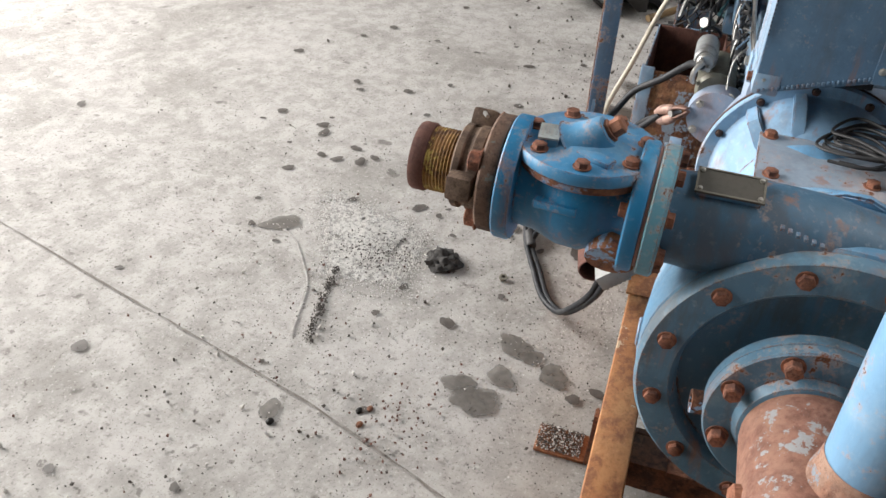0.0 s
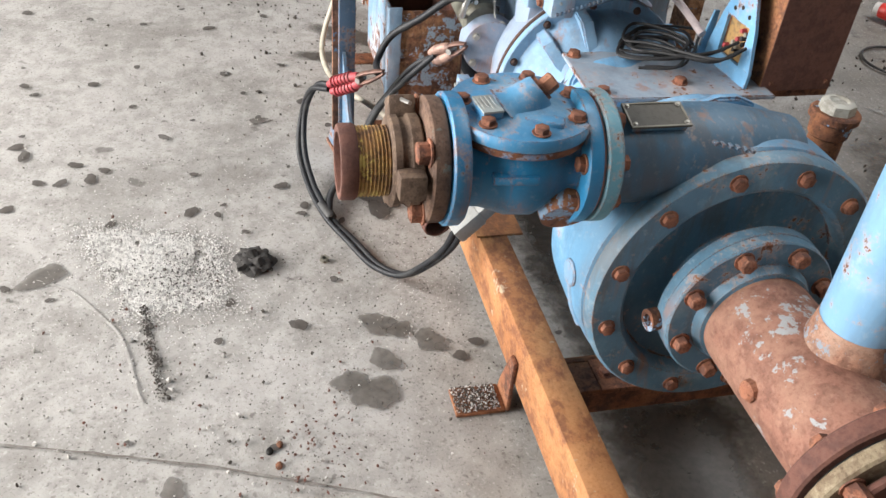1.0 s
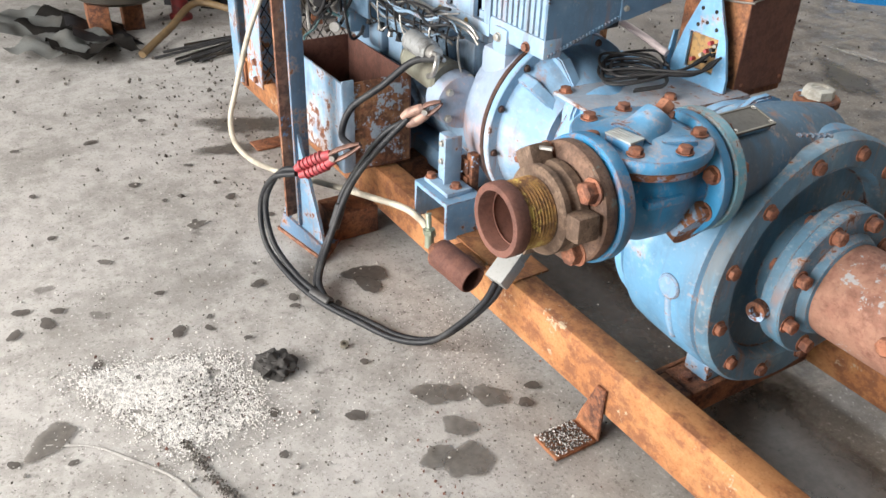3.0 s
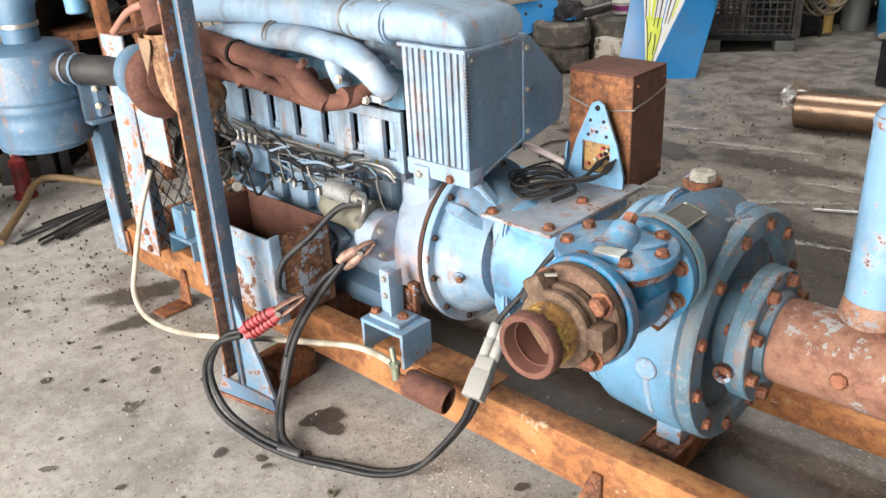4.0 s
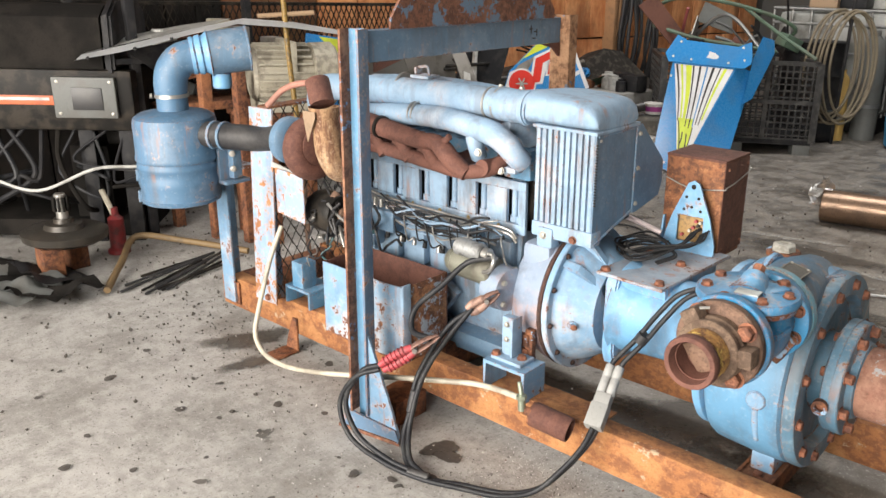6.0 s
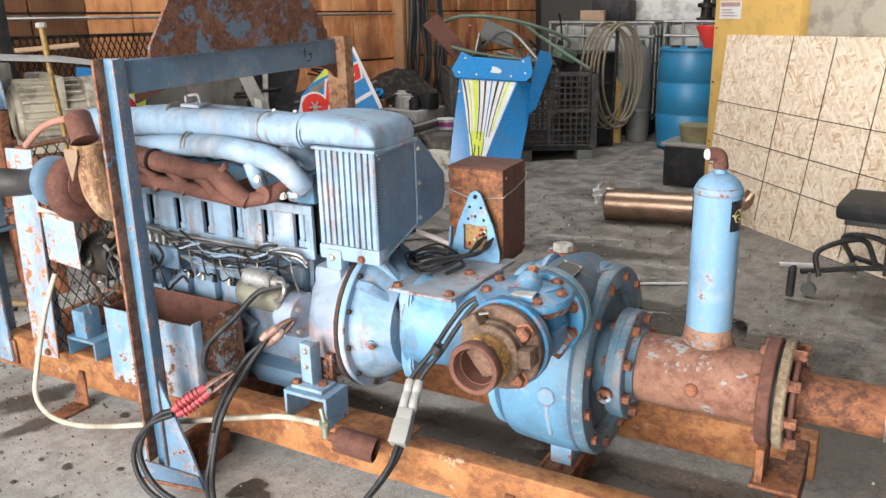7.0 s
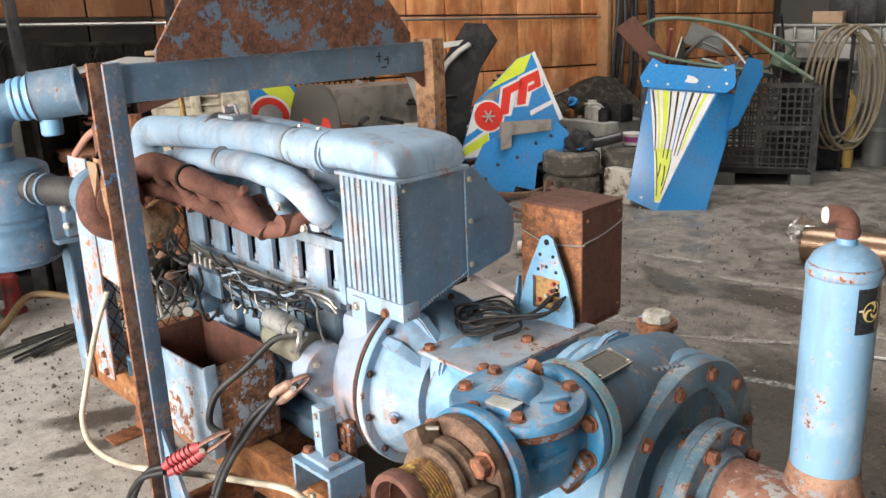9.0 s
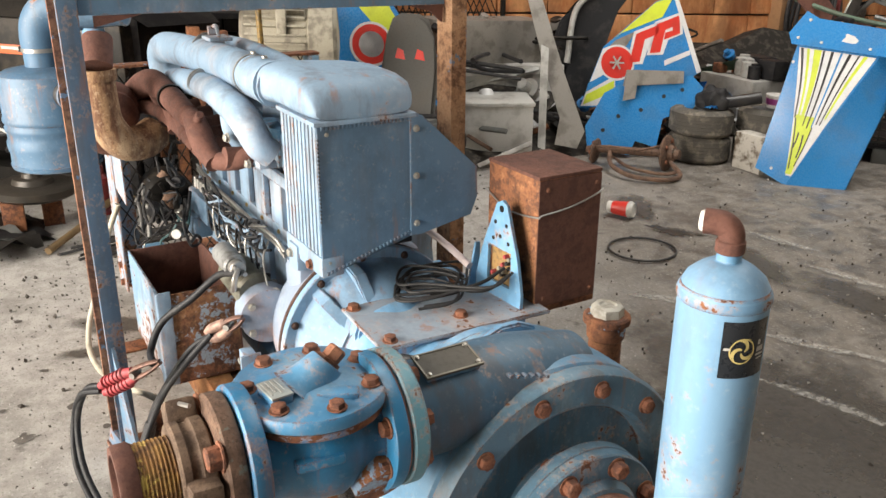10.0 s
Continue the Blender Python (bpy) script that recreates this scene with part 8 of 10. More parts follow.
def build_grey_sheets():
    for o, c, lean, mat, lab in (([(0.05, -0.60), (0.20, -0.62), (0.25, -0.50), (0.10, -0.10), (-0.10, 0.52), (-0.20, 0.54), (-0.04, -0.05), (0.08, -0.42)], (-3.85, 2.45, 0.76), (-0.35, 0.2, 1), M_GREY_SHEET, "bent dull grey sheet-metal guard leaning on scrap"),
                                 ([(-0.02, -0.6), (0.03, -0.6), (0.03, 0.1), (-0.02, 0.12)], (-3.78, 2.36, 0.73), (-0.2, 0.1, 1), M_PALE_GREY, "long pale plastic edge strip leaning on scrap"),
                                 ([(-0.45, -0.02), (0.3, 0.1), (0.34, 0.14), (-0.4, 0.06)], (-4.0, 2.5, 1.15), (0, 0, 1), M_PALE_GREY, "pale flat panel edge lying on scrap")):
        t = thing("loose_sheet", lab, "sheet metal", (c[0], c[1], floor_z(c[1])))
        bm = BM()
        slab(bm, o, 0.012, frame_of(c, BR, lean), 0.0)
        part("sheet", bm, mat, t)
    t = thing("steel_cabinet", "low pale grey steel cabinet among scrap", "cabinet", (-4.3, 2.2, floor_z(2.2)))
    z = floor_z(2.1)
    bm = BM()
    box(bm, (-4.65, 1.75, z), (-4.15, 2.75, z + 0.55), 0.01)
    part("body", bm, M_PALE_GREY, t)
    bm = BM()
    box(bm, (-4.66, 1.74, z + 0.50), (-4.12, 2.76, z + 0.56), 0.006)
    part("top", bm, M_WHITE, t)
    bm = BM()
    box(bm, (-4.62, 1.8, z + 0.56), (-4.25, 2.7, z + 0.86), 0.01)
    part("upper_box", bm, M_GREY_SHEET, t)


build_grey_sheets()


def build_white_cabinet():
    t = thing("white_cabinet", "low white sheet-steel cabinet standing before the scrap", "cabinet", (-3.6, 2.25, 0))
    m = frame_of((-3.62, 1.86, 0), (0.45, 0.89, 0), (-0.89, 0.45, 0))
    bm = BM()
    box(bm, (0, 0.0, 0.07), (0.57, 0.38, 0.36), 0.008, m)
    part("body", bm, plain("chalky_white_enamel", (0.52, 0.52, 0.50, 1), 0.5, 0, 0.5, (0.2, 0.19, 0.17, 1), 6), t)
    bm = BM()
    box(bm, (-0.01, -0.012, 0.36), (0.58, 0.39, 0.385), 0.006, m)
    part("top", bm, M_PALE_GREY, t)
    for x0, x1 in ((0.0, 0.16), (0.44, 0.57)):
        bm = BM()
        box(bm, (x0, 0.0, 0.001), (x1, 0.36, 0.069), 0.004, m)
        part("foot", bm, M_PALE_GREY, t)
    bm = BM()
    tube(bm, [m @ Vector((0.12, -0.02, 0.40)), m @ Vector((0.10, -0.03, 0.28)), m @ Vector((0.14, -0.03, 0.16)), m @ Vector((0.11, -0.02, 0.03))], 0.006, 8, 6)
    part("flex", bm, M_RUBBER, t)


build_white_cabinet()


def build_bench():
    """Low bench along the wall with odds and ends."""
    t = thing("scrap_bench", "dark steel bench along the wall, loaded with scrap", "bench", (-4.35, 0.8, 0))
    z = floor_z(0.8)
    bm = BM()
    box(bm, (-4.70, -0.1, 0.72), (-3.80, 1.75, 0.77), 0.006)
    part("top", bm, M_RUST, t)
    for x, y in ((-4.62, -0.02), (-3.88, -0.02), (-4.62, 1.66), (-3.88, 1.66)):
        bm = BM()
        box(bm, (x - 0.03, y - 0.03, floor_z(y) - 0.005), (x + 0.03, y + 0.03, 0.72), 0.004)
        part("leg", bm, M_RUST, t)
    # electric motor
    mo = thing("electric_motor", "large beige electric motor with cooling fins, on the bench", "electric motor", (-4.05, 0.75, 0.77))
    c, d = Vector((-4.0, 0.58, 0.97)), Vector((0.35, 0.94, 0)).normalized()
    bm = BM()
    lathe(bm, c, d, [(-0.22, 0.03), (-0.22, 0.13), (-0.2, 0.15), (0.12, 0.15), (0.13, 0.175), (0.25, 0.18), (0.27, 0.16), (0.28, 0.05)], 40)
    part("frame", bm, M_BEIGE, mo)
    u, w, dd = ring_axes(d)
    for i in range(22):
        th = radians(20 + 320 * i / 21)
        q = u * math.cos(th) + w * math.sin(th)
        bm = BM()
        m = Matrix.Translation(c) @ Matrix((d, q, d.cross(q))).transposed().to_4x4()
        box(bm, (-0.19, 0.14, -0.005), (0.11, 0.176, 0.005), 0.001, m)
        part("fin", bm, M_BEIGE, mo)
    bm = BM()
    m = Matrix.Translation(c) @ Matrix((d, Vector((0, 0, 1)).cross(d), Vector((0, 0, 1)))).transposed().to_4x4()
    box(bm, (-0.2, -0.15, -0.2), (0.2, 0.15, -0.14), 0.006, m)
    box(bm, (-0.03, -0.17, 0.02), (0.02, 0.17, 0.19), 0.008, m)
    parts_of("foot", bm, M_BEIGE, mo)
    # plain steel stand under the motor
    st = thing("motor_stand", "rusty steel stand with a plate top under the electric motor", "stand", (-4.0, 0.58, floor_z(0.58)))
    bm = BM()
    box(bm, (-4.24, 0.30, 0.735), (-3.80, 0.88, 0.768), 0.005)
    part("top", bm, M_RUST, st)
    for x, y in ((-4.2, 0.34), (-3.84, 0.34), (-4.2, 0.84), (-3.84, 0.84)):
        bm = BM()
        box(bm, (x - 0.025, y - 0.025, floor_z(y)), (x + 0.025, y + 0.025, 0.735), 0.003)
        part("leg", bm, M_RUST, st)
    # grey bucket seat
    s = thing("bucket_seat", "grey moulded bucket seat with red belt slots", "seat", (-3.5, 1.3, 0.5))
    ms = frame_of((-3.5, 1.28, 0.87), (0.55, 0.83, 0), (-0.12, 0.06, 1))
    bm = BM()
    slab(bm, [(-0.14, -0.36), (0.14, -0.36), (0.16, -0.08), (0.13, 0.10), (0.10, 0.19), (0.05, 0.22), (-0.05, 0.22), (-0.10, 0.19), (-0.13, 0.10), (-0.16, -0.08)], 0.05, ms, 0.02)
    sh = part("back_shell", bm, plain("grey_seat_plastic", (0.075, 0.072, 0.066, 1), 0.6), s)
    bm = BM()
    slab(bm, [(-0.19, -0.02), (0.19, -0.02), (0.17, 0.32), (-0.17, 0.32)], 0.06, frame_of(ms @ Vector((0, -0.34, 0.02)), (0.55, 0.83, 0), (0.8, -0.5, 0.12)), 0.02)
    part("seat_pan", bm, M_GREY_PLASTIC, s)
    for x in (-0.055, 0.055):
        bm = BM()
        slab(bm, [(-0.026, -0.022), (0.03, -0.03), (0.02, 0.02), (-0.012, 0.032)], 0.002, ms @ pose(x, 0.0, 0.0502))
        part("slot", bm, M_PRINT_RED, sh)
    bm = BM()
    box(bm, (-3.68, 1.12, floor_z(1.3)), (-3.30, 1.5, 0.56), 0.02)
    part("pedestal", bm, M_BLACK, s)
    # coloured hood with a red ring
    h = thing("printed_hood", "lime and blue printed hood with a red ring", "panel", (-3.75, 0.95, 0.6))
    mh = frame_of((-3.86, 1.20, 0.86), (0.5, 0.86, 0), (-0.1, 0.06, 1))
    bm = BM()
    slab(bm, [(-0.3, -0.3), (0.2, -0.3), (0.26, 0.05), (0.12, 0.26), (-0.2, 0.3)], 0.03, mh, 0.008)
    part("shell", bm, M_HULL_BLUE, h)
    bm = BM()
    slab(bm, [(-0.12, 0.28), (0.1, 0.25), (0.24, 0.02), (0.2, -0.06), (0.0, 0.15)], 0.001, mh @ pose(0, 0, 0.0305))
    part("print", bm, M_LIME, h)
    for r0, r1, mat, k in ((0.075, 0.115, M_PRINT_RED, 0.031), (0.115, 0.13, M_PRINT_WHITE, 0.0312)):
        bm = BM()
        lathe(bm, mh @ Vector((0.0, 0.02, k)), mh.to_3x3() @ Vector((0, 0, 1)), [(0, r0), (0, r1), (0.001, r1), (0.001, r0), (0, r0)], 30)
        part("ring", bm, mat, h)
    # small clutter heap
    rnd = random.Random(21)
    cl = thing("bench_clutter", "mixed small machine parts heaped on the bench", "scrap", (-4.2, 1.3, 0.77))
    for k in range(34):
        p = Vector((rnd.uniform(-4.6, -3.85), rnd.uniform(-0.05, 1.7), 0.78 + rnd.uniform(0.02, 0.16)))
        if abs(p.y - 0.65) < 0.34 and p.x > -4.3:
            continue
        bm = BM()
        s_ = rnd.uniform(0.03, 0.1)
        if k % 3 == 0:
            rod(bm, p, p + Vector((rnd.uniform(-1, 1), rnd.uniform(-1, 1), rnd.uniform(-0.2, 0.5))) * s_ * 2, s_ * 0.45, seg=14, bevel=0.004)
        elif k % 3 == 1:
            box(bm, (-s_, -s_ * 0.7, -s_ * 0.5), (s_, s_ * 0.7, s_ * 0.5), 0.008, Matrix.Translation(p) @ pose(0, 0, 0, rnd.uniform(-30, 30), rnd.uniform(-30, 30), rnd.uniform(0, 180)))
        else:
            q = [p + Vector((rnd.uniform(-0.2, 0.2), rnd.uniform(-0.25, 0.25), rnd.uniform(-0.02, 0.12))) for _ in range(4)]
            tube(bm, q, 0.010, 7, 6)
        part("scrap_piece", bm, rnd.choice((M_BLACK, M_RUST, M_GREY_SHEET, M_PALE_GREY, M_BEIGE, M_RUST_OLD, M_GREY_PLASTIC)), cl)


build_bench()


def build_fairing():
    t = thing("white_fairing", "long white bent fairing panel lying over scrap", "panel", (-3.4, -0.1, 0.7))
    rows = [[(-3.92, -0.47, 1.045), (-3.70, -0.33, 1.095), (-3.52, -0.2, 1.15), (-3.36, -0.1, 1.20), (-3.14, 0.06, 1.265), (-3.02, 0.3, 1.25), (-2.92, 0.55, 1.215), (-2.90, 0.7, 1.19)],
            [(-3.96, -0.42, 1.07), (-3.78, -0.27, 1.125), (-3.62, -0.12, 1.18), (-3.46, 0.0, 1.23), (-3.20, 0.13, 1.29), (-3.09, 0.36, 1.275), (-3.0, 0.59, 1.235), (-2.97, 0.74, 1.205)]]
    bm = BM()
    sheet(bm, [[Vector(p) for p in r] for r in rows], 0.012)
    part("front_edge", bm, M_PRINT_WHITE, t)
    bm = BM()
    sheet(bm, [[Vector(p) for p in ((-3.72, -0.27, 1.10), (-3.46, -0.06, 1.18), (-3.32, 0.05, 1.21))], [Vector(p) for p in ((-3.78, -0.1, 0.98), (-3.55, 0.1, 1.02), (-3.42, 0.2, 1.04))]], 0.01)
    part("inner_skin", bm, M_BLACK, t)
    bm = BM()
    sheet(bm, [[Vector(p) for p in ((-3.96, -0.41, 1.075), (-3.62, -0.11, 1.185), (-3.38, 0.07, 1.255))], [Vector(p) for p in ((-4.05, -0.15, 1.15), (-3.85, 0.1, 1.22), (-3.62, 0.3, 1.27))]], 0.012)
    part("deck", bm, M_PALE_GREY, t)
    for p in ((-3.85, -0.43, 1.06), (-3.62, -0.27, 1.12), (-3.44, -0.15, 1.178)):
        bolt(t, p, (0.5, -0.8, 0.2), 0.008, M_BLACK, "rivet")
    bm = BM()
    for x, y in ((-3.62, 0.1), (-3.42, 0.2)):
        box(bm, (x - 0.03, y - 0.03, floor_z(y)), (x + 0.03, y + 0.03, 1.0), 0.004)
    parts_of("trestle", bm, M_RUST, t)
    # yellow screw jack with a tommy bar
    j = thing("screw_post", "tall yellow threaded post with a wooden tommy bar", "jack post", (-3.59, 0.58, 0.77))
    bm = BM()
    tube(bm, [(-3.48, 0.56, 0.70), (-3.55, 0.57, 1.1), (-3.59, 0.58, 1.42)], 0.014, 12, 4)
    part("post", bm, plain("worn_yellow", (0.27, 0.165, 0.04, 1), 0.5, 0, 0.8, (0.06, 0.05, 0.03, 1), 40), j)
    bm = BM()
    tube(bm, [(-3.43, 0.55, floor_z(0.55)), (-3.455, 0.555, 0.35), (-3.482, 0.56, 0.72)], 0.016, 10, 4)
    part("foot_tube", bm, M_RUST_OLD, j)
    bm = BM()
    tube(bm, [(-3.68, 0.48, 1.31), (-3.49, 0.70, 1.335)], 0.012, 8, 1, smooth=False)
    part("tommy_bar", bm, M_WOOD, j)
    bm = BM()
    rod(bm, (-3.59, 0.58, 1.415), (-3.592, 0.58, 1.44), 0.026, seg=8, bevel=0.003)
    part("head", bm, M_PALE_GREY, j)


build_fairing()


def build_generator():
    t = thing("compressor_set", "black dusty compressor set with a charcoal hood and small control panel", "machine", (-4.3, -0.8, -0.05))
    c = Vector((-4.05, -0.45, 0))
    r = Vector((0.63, 0.777, 0))
    m = frame_of(c, r, (-0.777, 0.63, 0))
    # local: x along the face to the right, y away from the viewer, z up
    bm = BM()
    box(bm, (-1.6, 0.04, 0.66), (0.24, 0.75, 0.99), 0.02, m)
    part("body", bm, M_DARK, t)
    bm = BM()
    slab(bm, [(0.08, 0.99), (0.72, 0.99), (0.70, 1.25), (0.60, 1.32), (0.22, 1.32), (0.10, 1.26)], 1.72, m @ frame_of((-1.6, 0, 0), (0, 1, 0), (0, 0, 1)), 0.03)
    part("hood", bm, M_HOOD, t)
    bm = BM()
    slab(bm, [(0.02, 0.98), (0.76, 0.98), (0.75, 1.28), (0.62, 1.36), (0.2, 1.36), (0.05, 1.28)], 0.05, m @ frame_of((0.115, 0, 0), (0, 1, 0), (0, 0, 1)), 0.015)
    part("hood_end", bm, M_BLACK, t)
    bm = BM()
    box(bm, (-0.17, 0.0, 0.735), (0.16, 0.045, 0.955), 0.008, m)
    cp = part("control_panel", bm, M_GREY_PLASTIC, t, "grey control panel frame")
    bm = BM()
    box(bm, (-0.07, -0.006, 0.78), (0.09, 0.004, 0.90), 0.004, m)
    part("display", bm, M_PRINT_BLACK, cp)
    for x, z in ((-0.14, 0.76), (0.135, 0.76), (-0.14, 0.93), (0.135, 0.93)):
        bolt(cp, m @ Vector((x, 0.0, z)), m.to_3x3() @ Vector((0, -1, 0)), 0.007, M_BOLT_ZINC)
    bm = BM()
    box(bm, (-0.52, 0.03, 0.80), (-0.18, 0.042, 0.85), 0.002, m)
    part("orange_stripe", bm, plain("orange_band", (0.55, 0.12, 0.04, 1), 0.45), t)
    bm = BM()
    box(bm, (-0.48, 0.026, 0.825), (-0.2, 0.032, 0.84), 0.0, m)
    part("pale_stripe", bm, M_PALE_GREY, t)
    bm = BM()
    for x in (-1.5, -0.95, -0.1, 0.12):
        box(bm, (x, 0.1, -0.04 + floor_z(-0.6)), (x + 0.08, 0.2, 0.67), 0.004, m)
    parts_of("leg", bm, M_BLACK, t)
    bm = BM()
    box(bm, (-1.55, 0.15, 0.02), (0.2, 0.7, 0.12), 0.01, m)
    box(bm, (-0.2, 0.2, 0.12), (0.02, 0.6, 0.55), 0.02, m)
    part("base_and_motor", bm, M_HOOD, t)
    rnd = random.Random(4)
    for k in range(12):
        bm = BM()
        x = -0.75 + 0.09 * k
        q = [m @ Vector((x, 0.12, 0.66)), m @ Vector((x + rnd.uniform(-0.2, 0.2), 0.05, 0.45 + rnd.uniform(-0.1, 0.1))), m @ Vector((x + rnd.uniform(-0.3, 0.3), 0.02, 0.3 + rnd.uniform(-0.1, 0.15))), m @ Vector((x + rnd.uniform(-0.2, 0.35), 0.2, 0.25 + rnd.uniform(-0.1, 0.2)))]
        tube(bm, q, 0.008 + 0.008 * rnd.random(), 8, 6)
        part("hose", bm, rnd.choice((M_CABLE, M_BLACK, M_BLACK, M_HOOD)), t)
    bm = BM()
    tube(bm, [m @ Vector((-0.55, -0.03, 0.40)), m @ Vector((-0.3, -0.05, 0.34)), m @ Vector((0.0, -0.04, 0.46)), m @ Vector((0.2, 0.0, 0.47)), m @ Vector((0.4, 0.06, 0.46))], 0.009, 8, 6)
    part("hose", bm, M_PALE_GREY, t)
    bm = BM()
    lathe(bm, m @ Vector((0.02, 0.25, 0.60)), r, [(0, 0.05), (0.3, 0.05), (0.3, 0.06), (0.36, 0.06), (0.36, 0.0)], 20)
    part("exhaust_stub", bm, M_HOOD, t)
    # frame to the right of it, in the shade
    f = thing("storage_rack", "dark steel storage rack full of parts behind the air cleaner", "rack", (-4.2, 0.1, 0))
    for x, y in ((-4.55, -0.25), (-3.95, -0.15), (-4.5, 0.9)):
        bm = BM()
        box(bm, (x - 0.025, y - 0.025, floor_z(y)), (x + 0.025, y + 0.025, 1.9), 0.003)
        part("upright", bm, M_BLACK, f)
    bm = BM()
    box(bm, (-4.6, -0.3, 1.02), (-3.9, 0.95, 1.05), 0.003)
    part("shelf", bm, M_BLACK, f)
    for k in range(7):
        p = Vector((-4.1 + rnd.uniform(-0.2, 0.15), -0.1 + 0.14 * k, 1.05))
        h_ = rnd.uniform(0.08, 0.2)
        bm = BM()
        box(bm, p - Vector((0.06, 0.05, 0)), p + Vector((0.06, 0.05, h_)), 0.01)
        part("shelf_block", bm, rnd.choice((M_BEIGE, M_RUST, M_GREY_SHEET, M_PALE_GREY)), f)


build_generator()


def build_gear_hub():
    t = thing("gear_hub", "greasy gear hub with a splined shaft on a rusty stand", "gear hub", (-3.62, -0.78, floor_z(-0.78)))
    z = floor_z(-0.78)
    c = Vector((-3.64, -0.76, 0))
    bm = BM()
    lathe(bm, c, (0, 0, 1), [(0.16, 0.05), (0.17, 0.17), (0.19, 0.205), (0.225, 0.21), (0.235, 0.19), (0.24, 0.10), (0.265, 0.09), (0.27, 0.05), (0.29, 0.045), (0.29, 0.0)], 44)
    part("disc", bm, plain("greasy_dark_steel", (0.045, 0.04, 0.034, 1), 0.4, 0.3, 0.4), t)
    bm = BM()
    rod(bm, c + Vector((0, 0, 0.28)), c + Vector((0, 0, 0.42)), 0.03, 0.028, 20, 0.004)
    part("shaft", bm, M_STEEL, t)
    for i in range(10):
        th = radians(36 * i)
        bm = BM()
        box(bm, (0.028, -0.005, 0.33), (0.042, 0.005, 0.405), 0.001, Matrix.Translation(c) @ pose(0, 0, 0, 0, 0, 36 * i))
        part("spline", bm, M_DARK, t)
    bm = BM()
    box(bm, (c.x + 0.0, c.y - 0.16, z), (c.x + 0.12, c.y - 0.06, 0.17), 0.006)
    box(bm, (c.x - 0.14, c.y + 0.02, z), (c.x - 0.04, c.y + 0.12, 0.17), 0.006)
    part("stand", bm, M_RUST, t)
    b = thing("bent_pipe", "bent yellow-brown pipe lying on the floor", "pipe", (-3.5, -0.4, floor_z(-0.4)))
    bm = BM()
    tube(bm, [(-3.20, -0.74, floor_z(-0.7) + 0.02), (-3.46, -0.55, floor_z(-0.5) + 0.05), (-3.68, -0.36, floor_z(-0.4) + 0.10), (-3.50, -0.16, floor_z(-0.2) + 0.07), (-3.22, 0.06, floor_z(0) + 0.03)], 0.018, 10, 6)
    part("pipe", bm, plain("yellow_brown_pipe", (0.2, 0.13, 0.06, 1), 0.6, 0, 0.5), b)
    s = thing("steel_rods", "bundle of dark steel rods on the floor", "rods", (-3.15, -0.3, floor_z(-0.3)))
    rnd = random.Random(9)
    for k in range(9):
        p = Vector((-3.15 + rnd.uniform(-0.15, 0.15), -0.32 + rnd.uniform(-0.1, 0.1), 0))
        d = Vector((-0.25 + rnd.uniform(-0.25, 0.2), 0.9, 0)).normalized() * rnd.uniform(0.2, 0.32)
        bm = BM()
        a, b_ = p - d, p + d
        tube(bm, [(a.x, a.y, floor_z(a.y) + 0.012), (b_.x, b_.y, floor_z(b_.y) + 0.02)], 0.007, 6, 1, smooth=False)
        part("rod", bm, (M_RUBBER, M_DARK)[k % 2], s)
    j = thing("bottle_jack", "small red bottle jack with a pale handle", "jack", (-3.8, -0.43, floor_z(-0.43)))
    z = floor_z(-0.43)
    bm = BM()
    lathe(bm, (-3.80, -0.43, z), (0, 0, 1), [(0, 0.06), (0.02, 0.06), (0.03, 0.045), (0.2, 0.042), (0.22, 0.02), (0.26, 0.02), (0.26, 0)], 20)
    part("body", bm, plain("dark_red_enamel", (0.2, 0.018, 0.02, 1), 0.5, 0, 0.6, (0.03, 0.02, 0.02, 1), 20), j)
    bm = BM()
    tube(bm, [(-3.80, -0.43, z + 0.2), (-3.84, -0.47, z + 0.36)], 0.016, 8, 1, smooth=False)
    part("handle", bm, M_CREAM, j)
    # crumpled sheets on the floor
    g = thing("rag_pile", "crumpled grey sheets and rags on the floor", "rags", (-3.8, -1.1, floor_z(-1.1)))
    for k in range(5):
        bm = BM()
        bmesh.ops.create_grid(bm, x_segments=12, y_segments=9, size=0.17)
        for v in bm.verts:
            v.co.z = 0.05 + 0.07 * noise.noise(v.co * 9 + Vector((k * 7, 0, 0)))
            v.co = pose(-3.85 + 0.13 * k, -1.15 + 0.07 * ((k * 2) % 5), floor_z(-1.1) + 0.01, 0, 8 * (k % 3), 47 * k) @ v.co
        part("rag", bm, (M_GREY_PLASTIC, M_HOOD, M_BLACK, M_GREY_PLASTIC, M_HOOD)[k], g, angle=70)


build_gear_hub()


